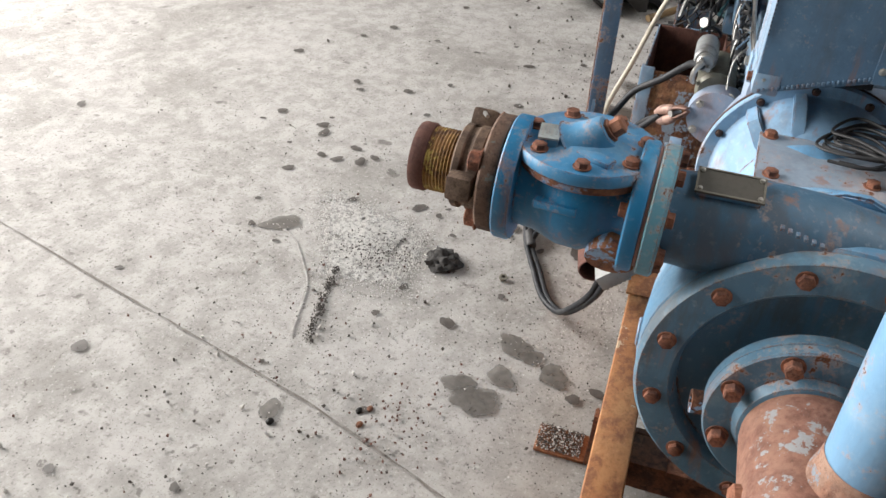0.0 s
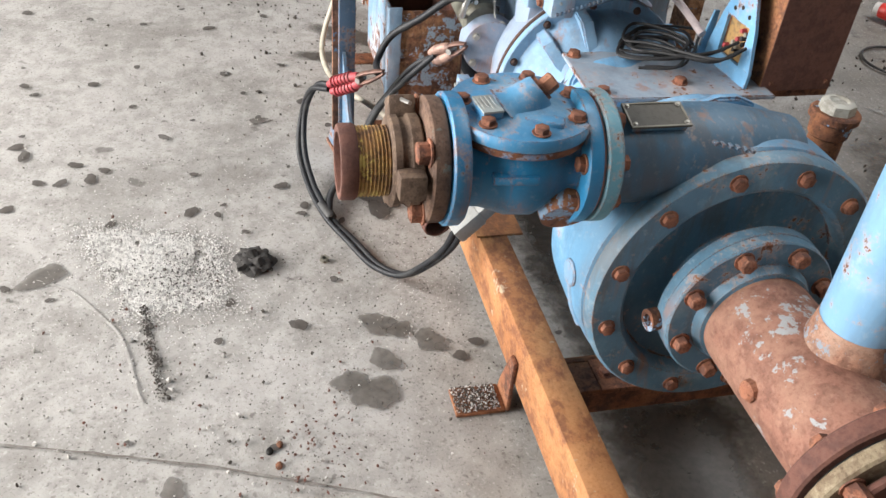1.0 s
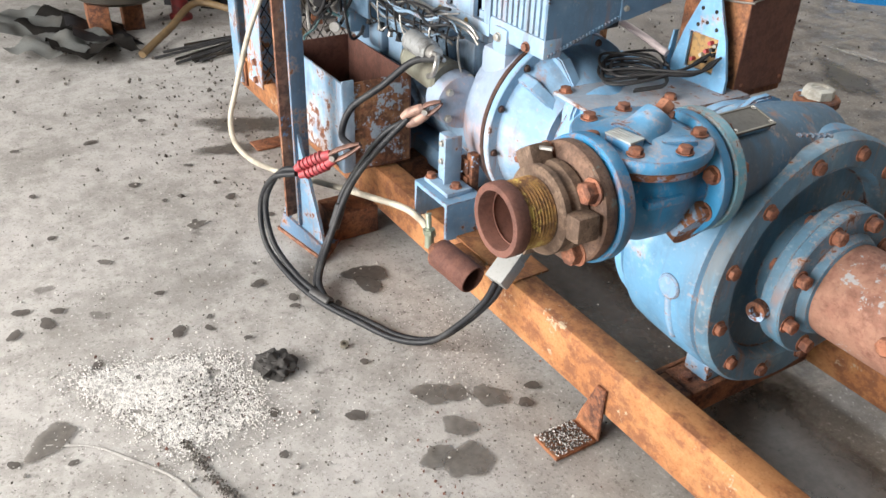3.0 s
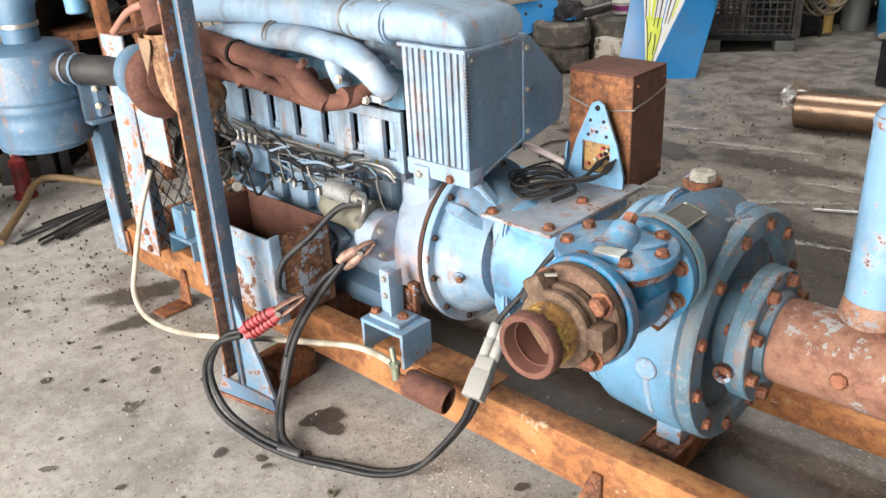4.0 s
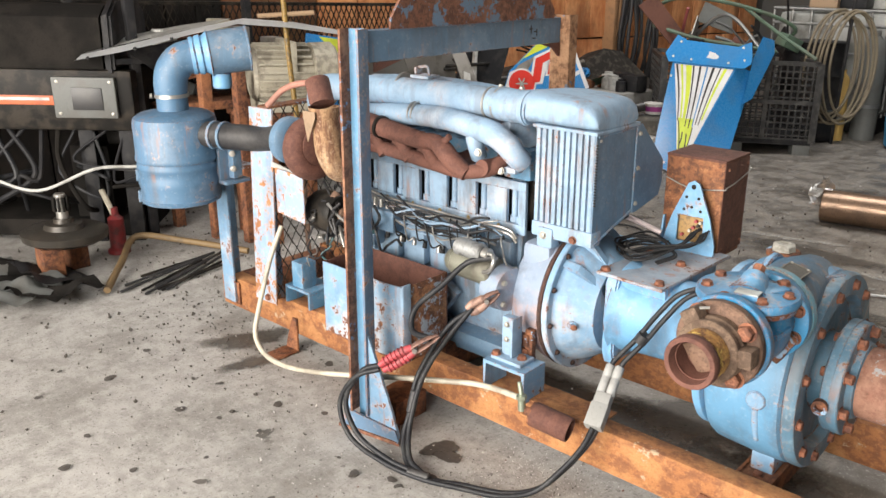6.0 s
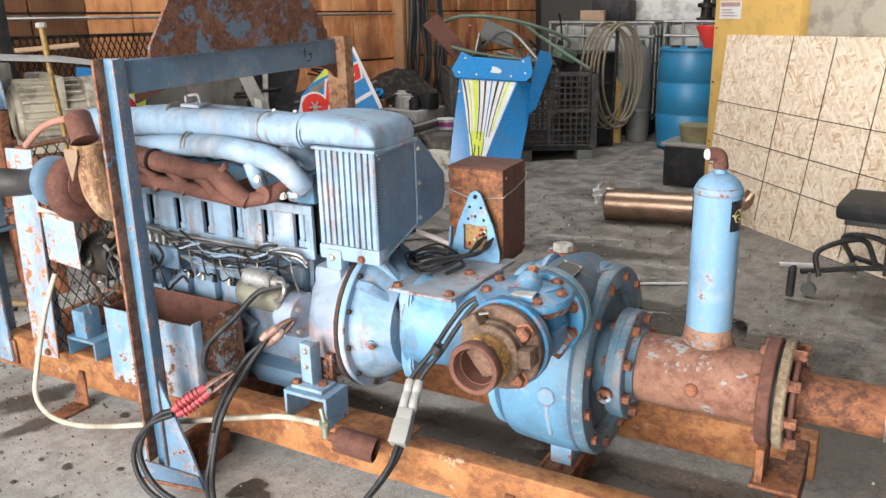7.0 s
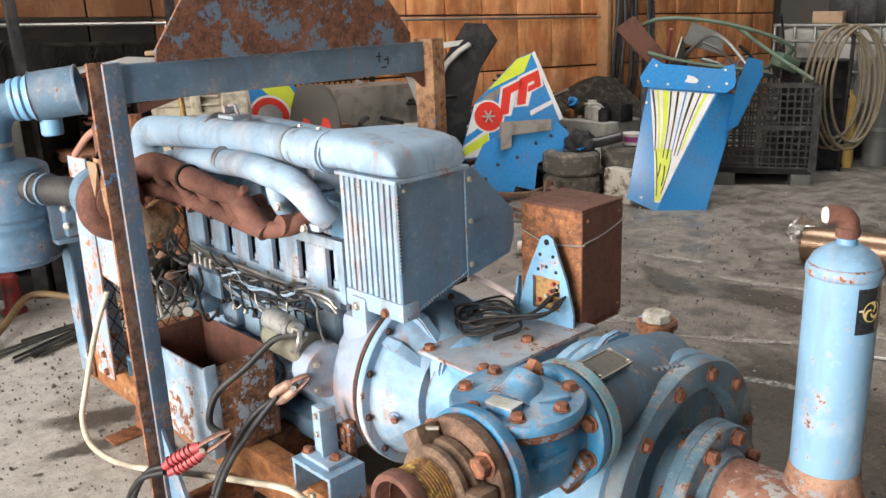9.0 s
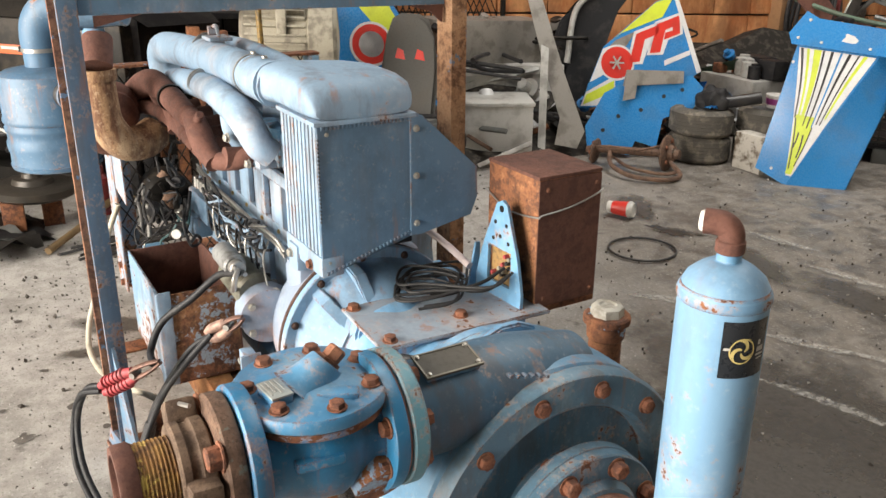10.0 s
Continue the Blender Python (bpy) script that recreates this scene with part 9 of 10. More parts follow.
def build_barrel():
    t = thing("plastic_drum", "blue plastic drum with a red funnel on top", "drum", (-1.47, 5.38, floor_z(5.38)))
    z = floor_z(5.38)
    c = Vector((-1.47, 5.38, z))
    bm = BM()
    lathe(bm, c, (0, 0, 1), [(0.0, 0.25), (0.02, 0.275), (0.2, 0.29), (0.30, 0.292), (0.31, 0.285), (0.33, 0.285), (0.34, 0.292), (0.58, 0.292), (0.59, 0.285), (0.61, 0.285), (0.62, 0.292), (0.8, 0.285), (0.87, 0.27), (0.875, 0.285), (0.90, 0.285), (0.905, 0.27), (0.89, 0.25), (0.89, 0.0)], 52)
    part("body", bm, M_DRUM_BLUE, t)
    bm = BM()
    a0 = math.atan2(-0.75, 0.65)
    sheet(bm, [[c + Vector((0.2935 * math.cos(a0 + 0.1 * i + 0.45), 0.2935 * math.sin(a0 + 0.1 * i + 0.45), zz)) for i in range(6)] for zz in (0.38, 0.57)])
    part("label", bm, M_PRINT_WHITE, t)
    for k, (x, y) in enumerate(((-0.12, -0.1), (0.05, -0.16))):
        bm = BM()
        lathe(bm, c + Vector((x, y, 0.89)), (0, 0, 1), [(0, 0.04), (0.03, 0.04), (0.03, 0.0)], 14)
        part("bung", bm, M_BLACK, t)
    f = thing("funnel", "red plastic funnel standing on the drum", "funnel", c + Vector((0.16, 0.05, 0.89)))
    bm = BM()
    lathe(bm, c + Vector((0.14, 0.06, 0.892)), (0, 0, 1), [(0, 0.05), (0.03, 0.06), (0.18, 0.13), (0.2, 0.13), (0.18, 0.12), (0.02, 0.05)], 24)
    part("cone", bm, M_PRINT_RED, f)
    d = thing("dark_bin", "black plastic bin with an olive tub on its lid", "bin", (-0.98, 3.98, floor_z(3.98)))
    z = floor_z(3.98)
    bm = BM()
    box(bm, (-1.18, 3.85, z), (-0.78, 4.2, z + 0.30), 0.02)
    part("bin", bm, M_BLACK, d)
    bm = BM()
    box(bm, (-1.2, 3.83, z + 0.30), (-0.76, 4.22, z + 0.33), 0.01)
    part("lid", bm, M_GREY_SHEET, d)
    o = thing("olive_tub", "stained olive plastic tub", "tub", (-0.98, 4.0, z + 0.33))
    bm = BM()
    lathe(bm, (-0.98, 4.02, z + 0.332), (0, 0, 1), [(0, 0.12), (0.1, 0.135), (0.11, 0.14), (0.12, 0.14), (0.12, 0.0)], 26)
    part("tub", bm, plain("olive_plastic", (0.2, 0.18, 0.09, 1), 0.5, 0, 0.5), o)


build_barrel()


def build_totes():
    for k, (x, y) in enumerate(((-2.58, 6.25), (-1.42, 6.3))):
        t = thing("liquid_tote", "cloudy plastic tote in a galvanised cage, stained and dusty", "tote", (x, y, floor_z(y)), "totes")
        z = floor_z(y)
        m = Matrix.Translation((x, y, z)) @ pose(0, 0, 0, 0, 0, 8)
        bm = BM()
        box(bm, (-0.48, -0.46, 0.16), (0.48, 0.46, 1.05), 0.06, m)
        part("tank", bm, M_TANK, t)
        bm = BM()
        box(bm, (-0.52, -0.5, 0.0), (0.52, 0.5, 0.14), 0.01, m)
        part("pallet", bm, M_BLACK, t)
        for s in range(7):
            bm = BM()
            a = -0.51 + 1.02 * s / 6
            rod(bm, m @ Vector((a, -0.5, 0.14)), m @ Vector((a, -0.5, 1.08)), 0.013, seg=8)
            part("cage_bar", bm, M_GALV, t)
            bm = BM()
            rod(bm, m @ Vector((0.51, -0.5 + 1.0 * s / 6, 0.14)), m @ Vector((0.51, -0.5 + 1.0 * s / 6, 1.08)), 0.013, seg=8)
            part("cage_bar", bm, M_GALV, t)
        for zz in (0.2, 0.45, 0.7, 0.95, 1.08):
            bm = BM()
            tube(bm, [m @ Vector(q) for q in ((-0.51, 0.5, zz), (-0.51, -0.512, zz), (0.522, -0.512, zz), (0.522, 0.5, zz))], 0.013, 8, 1, smooth=False)
            part("cage_hoop", bm, M_GALV, t)
    # odds and ends lying on the totes
    z = floor_z(6.2) + 1.095
    m = Matrix.Translation((-2.35, 6.1, z)) @ pose(0, 0, 0, 0, 0, 12)
    for nm, lab, cat, mat, lo, hi, bv in (
            ("timber_block", "short sawn timber block on the tote", "block", M_CARDBOARD, (-0.44, -0.26, 0), (-0.2, -0.14, 0.1), 0.008),
            ("plastic_tray", "shallow black plastic tray on the tote", "tray", M_BLACK, (-0.36, -0.1, 0), (0.02, 0.28, 0.2), 0.02),
            ("grey_board", "dull grey board standing on the tote", "board", M_PALE_GREY, (-0.05, 0.32, 0), (0.75, 0.35, 0.42), 0.004),
            ("wooden_crate", "weathered wooden box on the tote", "box", plain("weathered_box_timber", (0.16, 0.09, 0.05, 1), 0.8), (0.98, -0.1, 0.012), (1.36, 0.2, 0.17), 0.01)):
        t = thing(nm, lab, cat, m @ Vector(((lo[0] + hi[0]) / 2, (lo[1] + hi[1]) / 2, lo[2])))
        bm = BM()
        box(bm, lo, hi, bv, m)
        part("body", bm, mat, t)
    t = thing("machine_part", "dark oily machine part with flanges on the tote", "machine part", m @ Vector((0.82, -0.1, 0)))
    for x, h, r in ((0.74, 0.2, 0.09), (0.88, 0.14, 0.06)):
        bm = BM()
        lathe(bm, m @ Vector((x, -0.12, 0)), (0, 0, 1), [(0, r), (0.03, r), (0.035, r * 0.6), (h * 0.6, r * 0.55), (h * 0.62, r * 0.95), (h * 0.8, r * 0.95), (h * 0.85, r * 0.4), (h, r * 0.35), (h, 0)], 20)
        part("casting", bm, M_DARK, t)
    bm = BM()
    rod(bm, m @ Vector((1.06, 0.26, 0)), m @ Vector((1.12, 0.3, 0.7)), 0.012, seg=8)
    part("lever", bm, M_GALV, t)
    # upright gas cylinders and black drum between
    for k, (x, y, r, h, mat, lab) in enumerate(((-2.0, 5.55, 0.105, 0.95, M_GREY_PLASTIC, "grey steel bottle standing by the totes"), (-2.45, 5.35, 0.26, 0.86, M_BLACK, "black steel drum with stained sides"), (-2.2, 5.45, 0.06, 0.62, M_YELLOW, "small yellow bottle by the totes"))):
        t = thing("steel_bottle" if k != 1 else "steel_drum", lab, "bottle" if k != 1 else "drum", (x, y, floor_z(y)))
        bm = BM()
        z = floor_z(y)
        if k == 1:
            lathe(bm, (x, y, z), (0, 0, 1), [(0, r), (0.02, r + 0.01), (0.04, r), (0.28, r), (0.29, r + 0.012), (0.31, r), (0.56, r), (0.57, r + 0.012), (0.59, r), (0.83, r), (0.85, r + 0.012), (0.86, r), (0.85, 0.0)], 36)
        else:
            lathe(bm, (x, y, z), (0, 0, 1), [(0, r), (h * 0.8, r), (h * 0.9, r * 0.75), (h * 0.95, r * 0.3), (h, r * 0.3), (h, 0)], 28)
        part("shell", bm, mat, t)
        bm = BM()
        lathe(bm, (x, y, z + h * 0.3), (0, 0, 1), [(0, r + 0.001), (0.0, r + 0.006), (0.03, r + 0.006), (0.03, r + 0.001)], 28)
        part("band", bm, M_GALV, t)
    # hoses hung from the frame
    h = thing("hose_coil", "coils of tan hose hanging by the totes", "hose", (-2.15, 5.2, 0.3))
    rnd = random.Random(13)
    for k in range(6):
        c = Vector((-2.2 + 0.03 * k, 5.12 + 0.02 * k, 0.92 + rnd.uniform(-0.05, 0.03)))
        a, b = 0.2 + 0.03 * rnd.random(), 0.42 + 0.06 * rnd.random()
        bm = BM()
        pts = [c + Vector((0.63 * a * math.sin(th), 0.77 * a * math.sin(th), b * math.cos(th))) for th in [0.42 * i + 0.1 * k for i in range(16)]]
        tube(bm, pts, 0.012, 8, 4)
        part("loop", bm, M_HOSE_TAN, h)
    bm = BM()
    rod(bm, (-2.15, 5.25, floor_z(5.25)), (-2.1, 5.2, 1.5), 0.015, seg=8)
    part("stake", bm, M_BLACK, h)
    # black hoses hanging on the wall stud
    w = thing("hanging_cables", "thick bunch of black cables hanging on the wall", "cables", (WX + 0.15, 5.6, 0.3))
    for k in range(14):
        bm = BM()
        y0 = 5.45 + rnd.uniform(-0.1, 0.5)
        x = WX + 0.13 + rnd.uniform(0, 0.12)
        tube(bm, [(x, y0, 2.2), (x + 0.05, y0 + rnd.uniform(-0.08, 0.08), 1.5), (x + rnd.uniform(0, 0.12), y0 + rnd.uniform(-0.12, 0.12), 0.95), (x, y0 + rnd.uniform(-0.1, 0.1), 0.5)], 0.018, 8, 6)
        part("cable", bm, M_RUBBER, w)
    # block pier with small engines by the board
    p = thing("block_pier", "grey concrete block pier with small engine parts on it", "block pier", (-3.75, 4.2, floor_z(4.2)))
    z = floor_z(4.2)
    bm = BM()
    box(bm, (-4.0, 3.95, z), (-3.45, 4.5, z + 0.42), 0.015)
    part("pier", bm, plain("pale_concrete_block", (0.33, 0.32, 0.3, 1), 0.85), p)
    sc = thing("engine_parts", "small engine parts and cans on the block pier", "scrap", (-3.7, 4.2, z + 0.42))
    for k in range(9):
        q = Vector((-3.9 + 0.05 * k, 4.05 + 0.045 * ((k * 3) % 7), z + 0.422))
        s_ = rnd.uniform(0.04, 0.08)
        bm = BM()
        if k % 2:
            lathe(bm, q, (0, 0, 1), [(0, s_), (s_ * 2.0, s_), (s_ * 2.1, s_ * 0.6), (s_ * 2.4, s_ * 0.6), (s_ * 2.4, 0)], 16)
        else:
            box(bm, q - Vector((s_, s_, 0)), q + Vector((s_, s_, s_ * 1.8)), 0.01)
        part("small_part", bm, rnd.choice((M_PALE_GREY, M_GREY_SHEET, M_RUST, M_GREEN_TUBE, M_BLACK)), sc)


build_totes()


def build_osb():
    k = Nodes("strand_board")
    sep = k.n.new("ShaderNodeSeparateXYZ")
    k.l.new(k.co, sep.inputs[0])
    along = k.math('SUBTRACT', k.math('MULTIPLY', sep.outputs[0], 0.8), k.math('MULTIPLY', sep.outputs[1], 0.6))
    flat = k.n.new("ShaderNodeCombineXYZ")
    k.l.new(along, flat.inputs[0])
    k.l.new(sep.outputs[2], flat.inputs[1])
    picks, dist = [], []
    for i, turn in enumerate((0.25, 1.2, 2.2)):
        # long thin strands lying one way
        mp = k.n.new("ShaderNodeMapping")
        mp.inputs["Rotation"].default_value = (0, 0, turn)
        mp.vector_type = 'TEXTURE'
        mp.inputs["Scale"].default_value = (1 / 19, 1 / 82, 1)
        mp.inputs["Location"].default_value = (3.7 * i, 1.3 * i, 0)
        wob = k.n.new("ShaderNodeMix")
        wob.data_type = 'VECTOR'
        wob.inputs[0].default_value = 0.012
        nz = k.n.new("ShaderNodeTexNoise")
        nz.inputs["Scale"].default_value = 9
        k.l.new(flat.outputs[0], nz.inputs["Vector"])
        k.l.new(flat.outputs[0], wob.inputs[4])
        k.l.new(nz.outputs["Color"], wob.inputs[5])
        k.l.new(wob.outputs[1], mp.inputs[0])
        vor = k.n.new("ShaderNodeTexVoronoi")
        vor.voronoi_dimensions = '2D'
        vor.inputs["Scale"].default_value = 1.0
        k.l.new(mp.outputs[0], vor.inputs["Vector"])
        sc = k.n.new("ShaderNodeSeparateColor")
        k.l.new(vor.outputs["Color"], sc.inputs[0])
        picks.append(sc)
        dist.append(vor.outputs["Distance"])
    pale, tan = (0.80, 0.70, 0.575, 1), (0.60, 0.475, 0.345, 1)
    shade = [k.mix(p.outputs[0], tan, pale) for p in picks]
    shade = [k.mix(k.steps(p.outputs[1], 0.82, 0.9, 0, 0.7), s, (0.45, 0.28, 0.15, 1)) for p, s in zip(picks, shade)]
    top = k.steps(picks[1].outputs[2], 0.55, 0.56)
    col = k.mix(top, shade[0], shade[1])
    col = k.mix(k.steps(picks[2].outputs[2], 0.62, 0.63), col, shade[2])
    col = k.mix(k.steps(k.noise(160, 4, 0.7), 0.5, 0.68, 0, 0.3), col, (0.4, 0.28, 0.17, 1))
    k.bump(k.math('ADD', dist[0], k.math('ADD', dist[1], dist[2])), 0.25, 0.002)
    osb = k.finish(col, 0.75)
    d = Vector((0.8, -0.6, 0))
    z = floor_z(3.2)
    t = thing("strand_board_sheet", "tall pale strand board sheet strung with dark cord", "board", (-0.1, 2.85, 0.1))
    m = frame_of(Vector((-0.80, 3.34, z)) + 0.08 * Vector(d), d, (0.05, 0.07, 1))
    bm = BM()
    slab(bm, [(0, 0), (2.44, -0.045), (2.44, 1.20), (0, 1.165)], 0.012, m)
    part("sheet", bm, osb, t)
    cords = [((0.0, 0.745), (2.44, 0.69)), ((0.0, 0.53), (2.44, 0.43)), ((0.0, 0.33), (2.44, 0.21)), ((0.60, 1.17), (0.52, 0.05)), ((0.93, 1.17), (0.84, 0.0)), ((1.3, 1.18), (1.22, 0.0)), ((1.7, 1.18), (1.63, 0.0))]
    for (a, b), (c_, e) in cords:
        bm = BM()
        tube(bm, [m @ Vector((a, b, 0.016)), m @ Vector(((a + c_) / 2, (b + e) / 2 - 0.004, 0.0155)), m @ Vector((c_, e, 0.016))], 0.0024, 6, 4)
        part("cord", bm, M_DARK, t)
    y = thing("yellow_cabinet", "tall yellow painted cabinet with a white notice", "cabinet", (-0.2, 3.4, z))
    mm = frame_of(Vector((-0.93, 3.50, z)) + 0.135 * Vector(d), d, (0, 0, 1))
    bm = BM()
    box(bm, (0, 0, -0.75), (0.78, 1.95, -0.03), 0.006, mm)
    part("body", bm, M_YELLOW, y)
    bm = BM()
    box(bm, (0.79, 0, -0.78), (2.6, 2.05, -0.08), 0.004, mm)
    part("grey_side", bm, plain("dusty_beige_panel", (0.42, 0.38, 0.31, 1), 0.6, 0, 0.4), y)
    bm = BM()
    box(bm, (0.05, 1.26, -0.0295), (0.26, 1.37, -0.027), 0, mm)
    nt = part("notice", bm, M_PRINT_WHITE, y)
    bm = BM()
    box(bm, (0.06, 1.335, -0.0268), (0.25, 1.36, -0.026), 0, mm)
    for i in range(3):
        box(bm, (0.07, 1.275 + 0.018 * i, -0.0268), (0.23 - 0.03 * i, 1.281 + 0.018 * i, -0.026), 0, mm)
    parts_of("notice_bar", bm, plain("grey_red_print", (0.4, 0.25, 0.23, 1), 0.5), nt)
    for zz in (0.45, 0.85, 1.2):
        bolt(y, mm @ Vector((0.03, zz, -0.03)), mm.to_3x3() @ Vector((0, 0, 1)), 0.006, M_BOLT)


build_osb()


def build_muffler():
    t = thing("muffler", "brown heat-tinted steel muffler with foil on its end", "muffler", (-0.9, 2.9, floor_z(2.9)))
    a, b = Vector((-1.21, 2.80, floor_z(2.80) + 0.105)), Vector((-0.66, 2.95, floor_z(2.95) + 0.105))
    bm = BM()
    d = (b - a).normalized()
    L = (b - a).length
    lathe(bm, a, d, [(0, 0.03), (0.004, 0.09), (0.012, 0.1), (L - 0.012, 0.1), (L - 0.004, 0.09), (L, 0.05)], 40)
    part("shell", bm, M_BRONZE, t)
    bm = BM()
    e = Vector((0.25, 0.9, 0.25))
    tube(bm, [b - d * 0.01, b + d * 0.1, b + d * 0.2 + Vector((0, 0, 0.01)), b + d * 0.27 + Vector((0.02, 0.04, 0.05)), b + d * 0.3 + Vector((0.03, 0.06, 0.11))], 0.042, 18, 7, radii=[0.05, 0.042, 0.042, 0.042, 0.045])
    part("outlet_bend", bm, M_BRONZE, t)
    bm = BM()
    for k in range(3):
        bmesh.ops.create_grid(bm, x_segments=7, y_segments=7, size=0.055, matrix=Matrix.Translation(a + Vector((-0.01 + 0.015 * k, -0.02, 0.06 + 0.03 * k))) @ pose(0, 0, 0, 60 + 25 * k, 30 * k, 40 * k))
    for v in bm.verts:
        v.co += Vector((noise.noise(v.co * 25), noise.noise(v.co * 25 + Vector((9, 0, 0))), noise.noise(v.co * 22 + Vector((0, 5, 0))))) * 0.035
    part("foil", bm, plain("crumpled_foil", (0.7, 0.7, 0.7, 1), 0.3, 0.8, 0.1), t, "crumpled pale foil")


build_muffler()


def build_stool():
    t = thing("rolling_stool", "black rolling work seat with tubular frame and castors", "stool", (0.55, 2.1, floor_z(2.1)))
    z = floor_z(2.1)
    c = Vector((0.42, 2.15, z))
    bm = BM()
    box(bm, c + Vector((-0.16, -0.2, 0.40)), c + Vector((0.3, 0.25, 0.48)), 0.03)
    part("cushion", bm, M_BLACK, t)
    bm = BM()
    box(bm, c + Vector((-0.12, -0.15, 0.37)), c + Vector((0.25, 0.2, 0.40)), 0.004)
    rod(bm, c + Vector((0.08, 0.02, 0.1)), c + Vector((0.08, 0.02, 0.38)), 0.025, seg=14)
    part("column", bm, M_RUBBER, t)
    for q in ([(-0.2, -0.18, 0.10), (-0.22, -0.14, 0.22), (-0.05, 0.0, 0.27), (0.02, 0.05, 0.14)], [(-0.1, 0.2, 0.10), (-0.15, 0.15, 0.24), (0.05, 0.05, 0.26), (0.2, -0.1, 0.12)], [(-0.28, -0.2, 0.12), (0.0, 0.0, 0.13), (0.35, 0.2, 0.12)], [(0.25, -0.22, 0.1), (0.08, 0.02, 0.13), (-0.1, 0.28, 0.1)]):
        bm = BM()
        tube(bm, [c + Vector(p) for p in q], 0.014, 10, 6)
        part("frame_tube", bm, M_RUBBER, t)
    for x, y in ((-0.24, -0.2), (0.34, 0.2), (0.25, -0.24), (-0.12, 0.28)):
        bm = BM()
        lathe(bm, c + Vector((x, y - 0.012, 0.035)), (0.2, 1, 0), [(0, 0.01), (0, 0.035), (0.025, 0.035), (0.025, 0.01)], 18)
        rod(bm, c + Vector((x, y, 0.04)), c + Vector((x, y, 0.12)), 0.008, seg=8)
        part("castor", bm, M_GREY_PLASTIC, t)
    h = thing("torque_wrench", "short steel tool with a dark grip on the stool frame", "tool", (0.2, 1.9, z))
    bm = BM()
    tube(bm, [c + Vector((-0.36, -0.28, 0.17)), c + Vector((-0.22, -0.2, 0.165))], 0.013, 10, 1, smooth=False)
    part("chrome_end", bm, M_ALU, h)
    bm = BM()
    rod(bm, c + Vector((-0.3, -0.26, 0.01)), c + Vector((-0.3, -0.245, 0.17)), 0.02, seg=12, bevel=0.003)
    part("grip", bm, M_RUBBER, h)


build_stool()


def build_cup():
    t = thing("paper_cup", "red and white paper cup lying on the floor", "cup", (-2.39, 2.01, floor_z(2.01)))
    z = floor_z(2.01) + 0.045
    a, d = Vector((-2.46, 1.97, z)), Vector((0.86, 0.5, 0.05)).normalized()
    bm = BM()
    lathe(bm, a, d, [(0.004, 0.0), (0.004, 0.030), (0, 0.033), (0.026, 0.0345), (0.026, 0.028)], 22)
    lathe(bm, a, d, [(0.115, 0.030), (0.115, 0.0425), (0.122, 0.043)], 22)
    part("cup", bm, M_WHITE, t)
    bm = BM()
    lathe(bm, a, d, [(0.026, 0.028), (0.026, 0.0352), (0.115, 0.0432), (0.115, 0.03)], 22)
    part("sleeve", bm, M_PRINT_RED, t)
    bm = BM()
    lathe(bm, a, d, [(0.120, 0.042), (0.121, 0.0475), (0.127, 0.048), (0.129, 0.044), (0.143, 0.040), (0.146, 0.037), (0.142, 0.034), (0.141, 0.0)], 22)
    part("lid", bm, M_WHITE, t, "white plastic lid")
    h = thing("wire_ring", "loose ring of dark wire on the floor", "wire", (-1.95, 1.78, floor_z(1.78)))
    bm = BM()
    tube(bm, [(-1.93 + 0.16 * math.cos(a_), 1.78 + 0.16 * math.sin(a_), floor_z(1.78 + 0.16 * math.sin(a_)) + 0.012) for a_ in [0.5 * i for i in range(14)]], 0.006, 8, 4)
    part("loop", bm, M_RUBBER, h)
    s = thing("loose_tube", "thin pale tube on the floor", "tube", (-0.8, 2.4, floor_z(2.4)))
    bm = BM()
    tube(bm, [(-0.60, 1.75, floor_z(1.75) + 0.01), (-0.36, 1.88, floor_z(1.88) + 0.01)], 0.007, 8, 1, smooth=False)
    part("tube", bm, M_PRINT_WHITE, s)


build_cup()


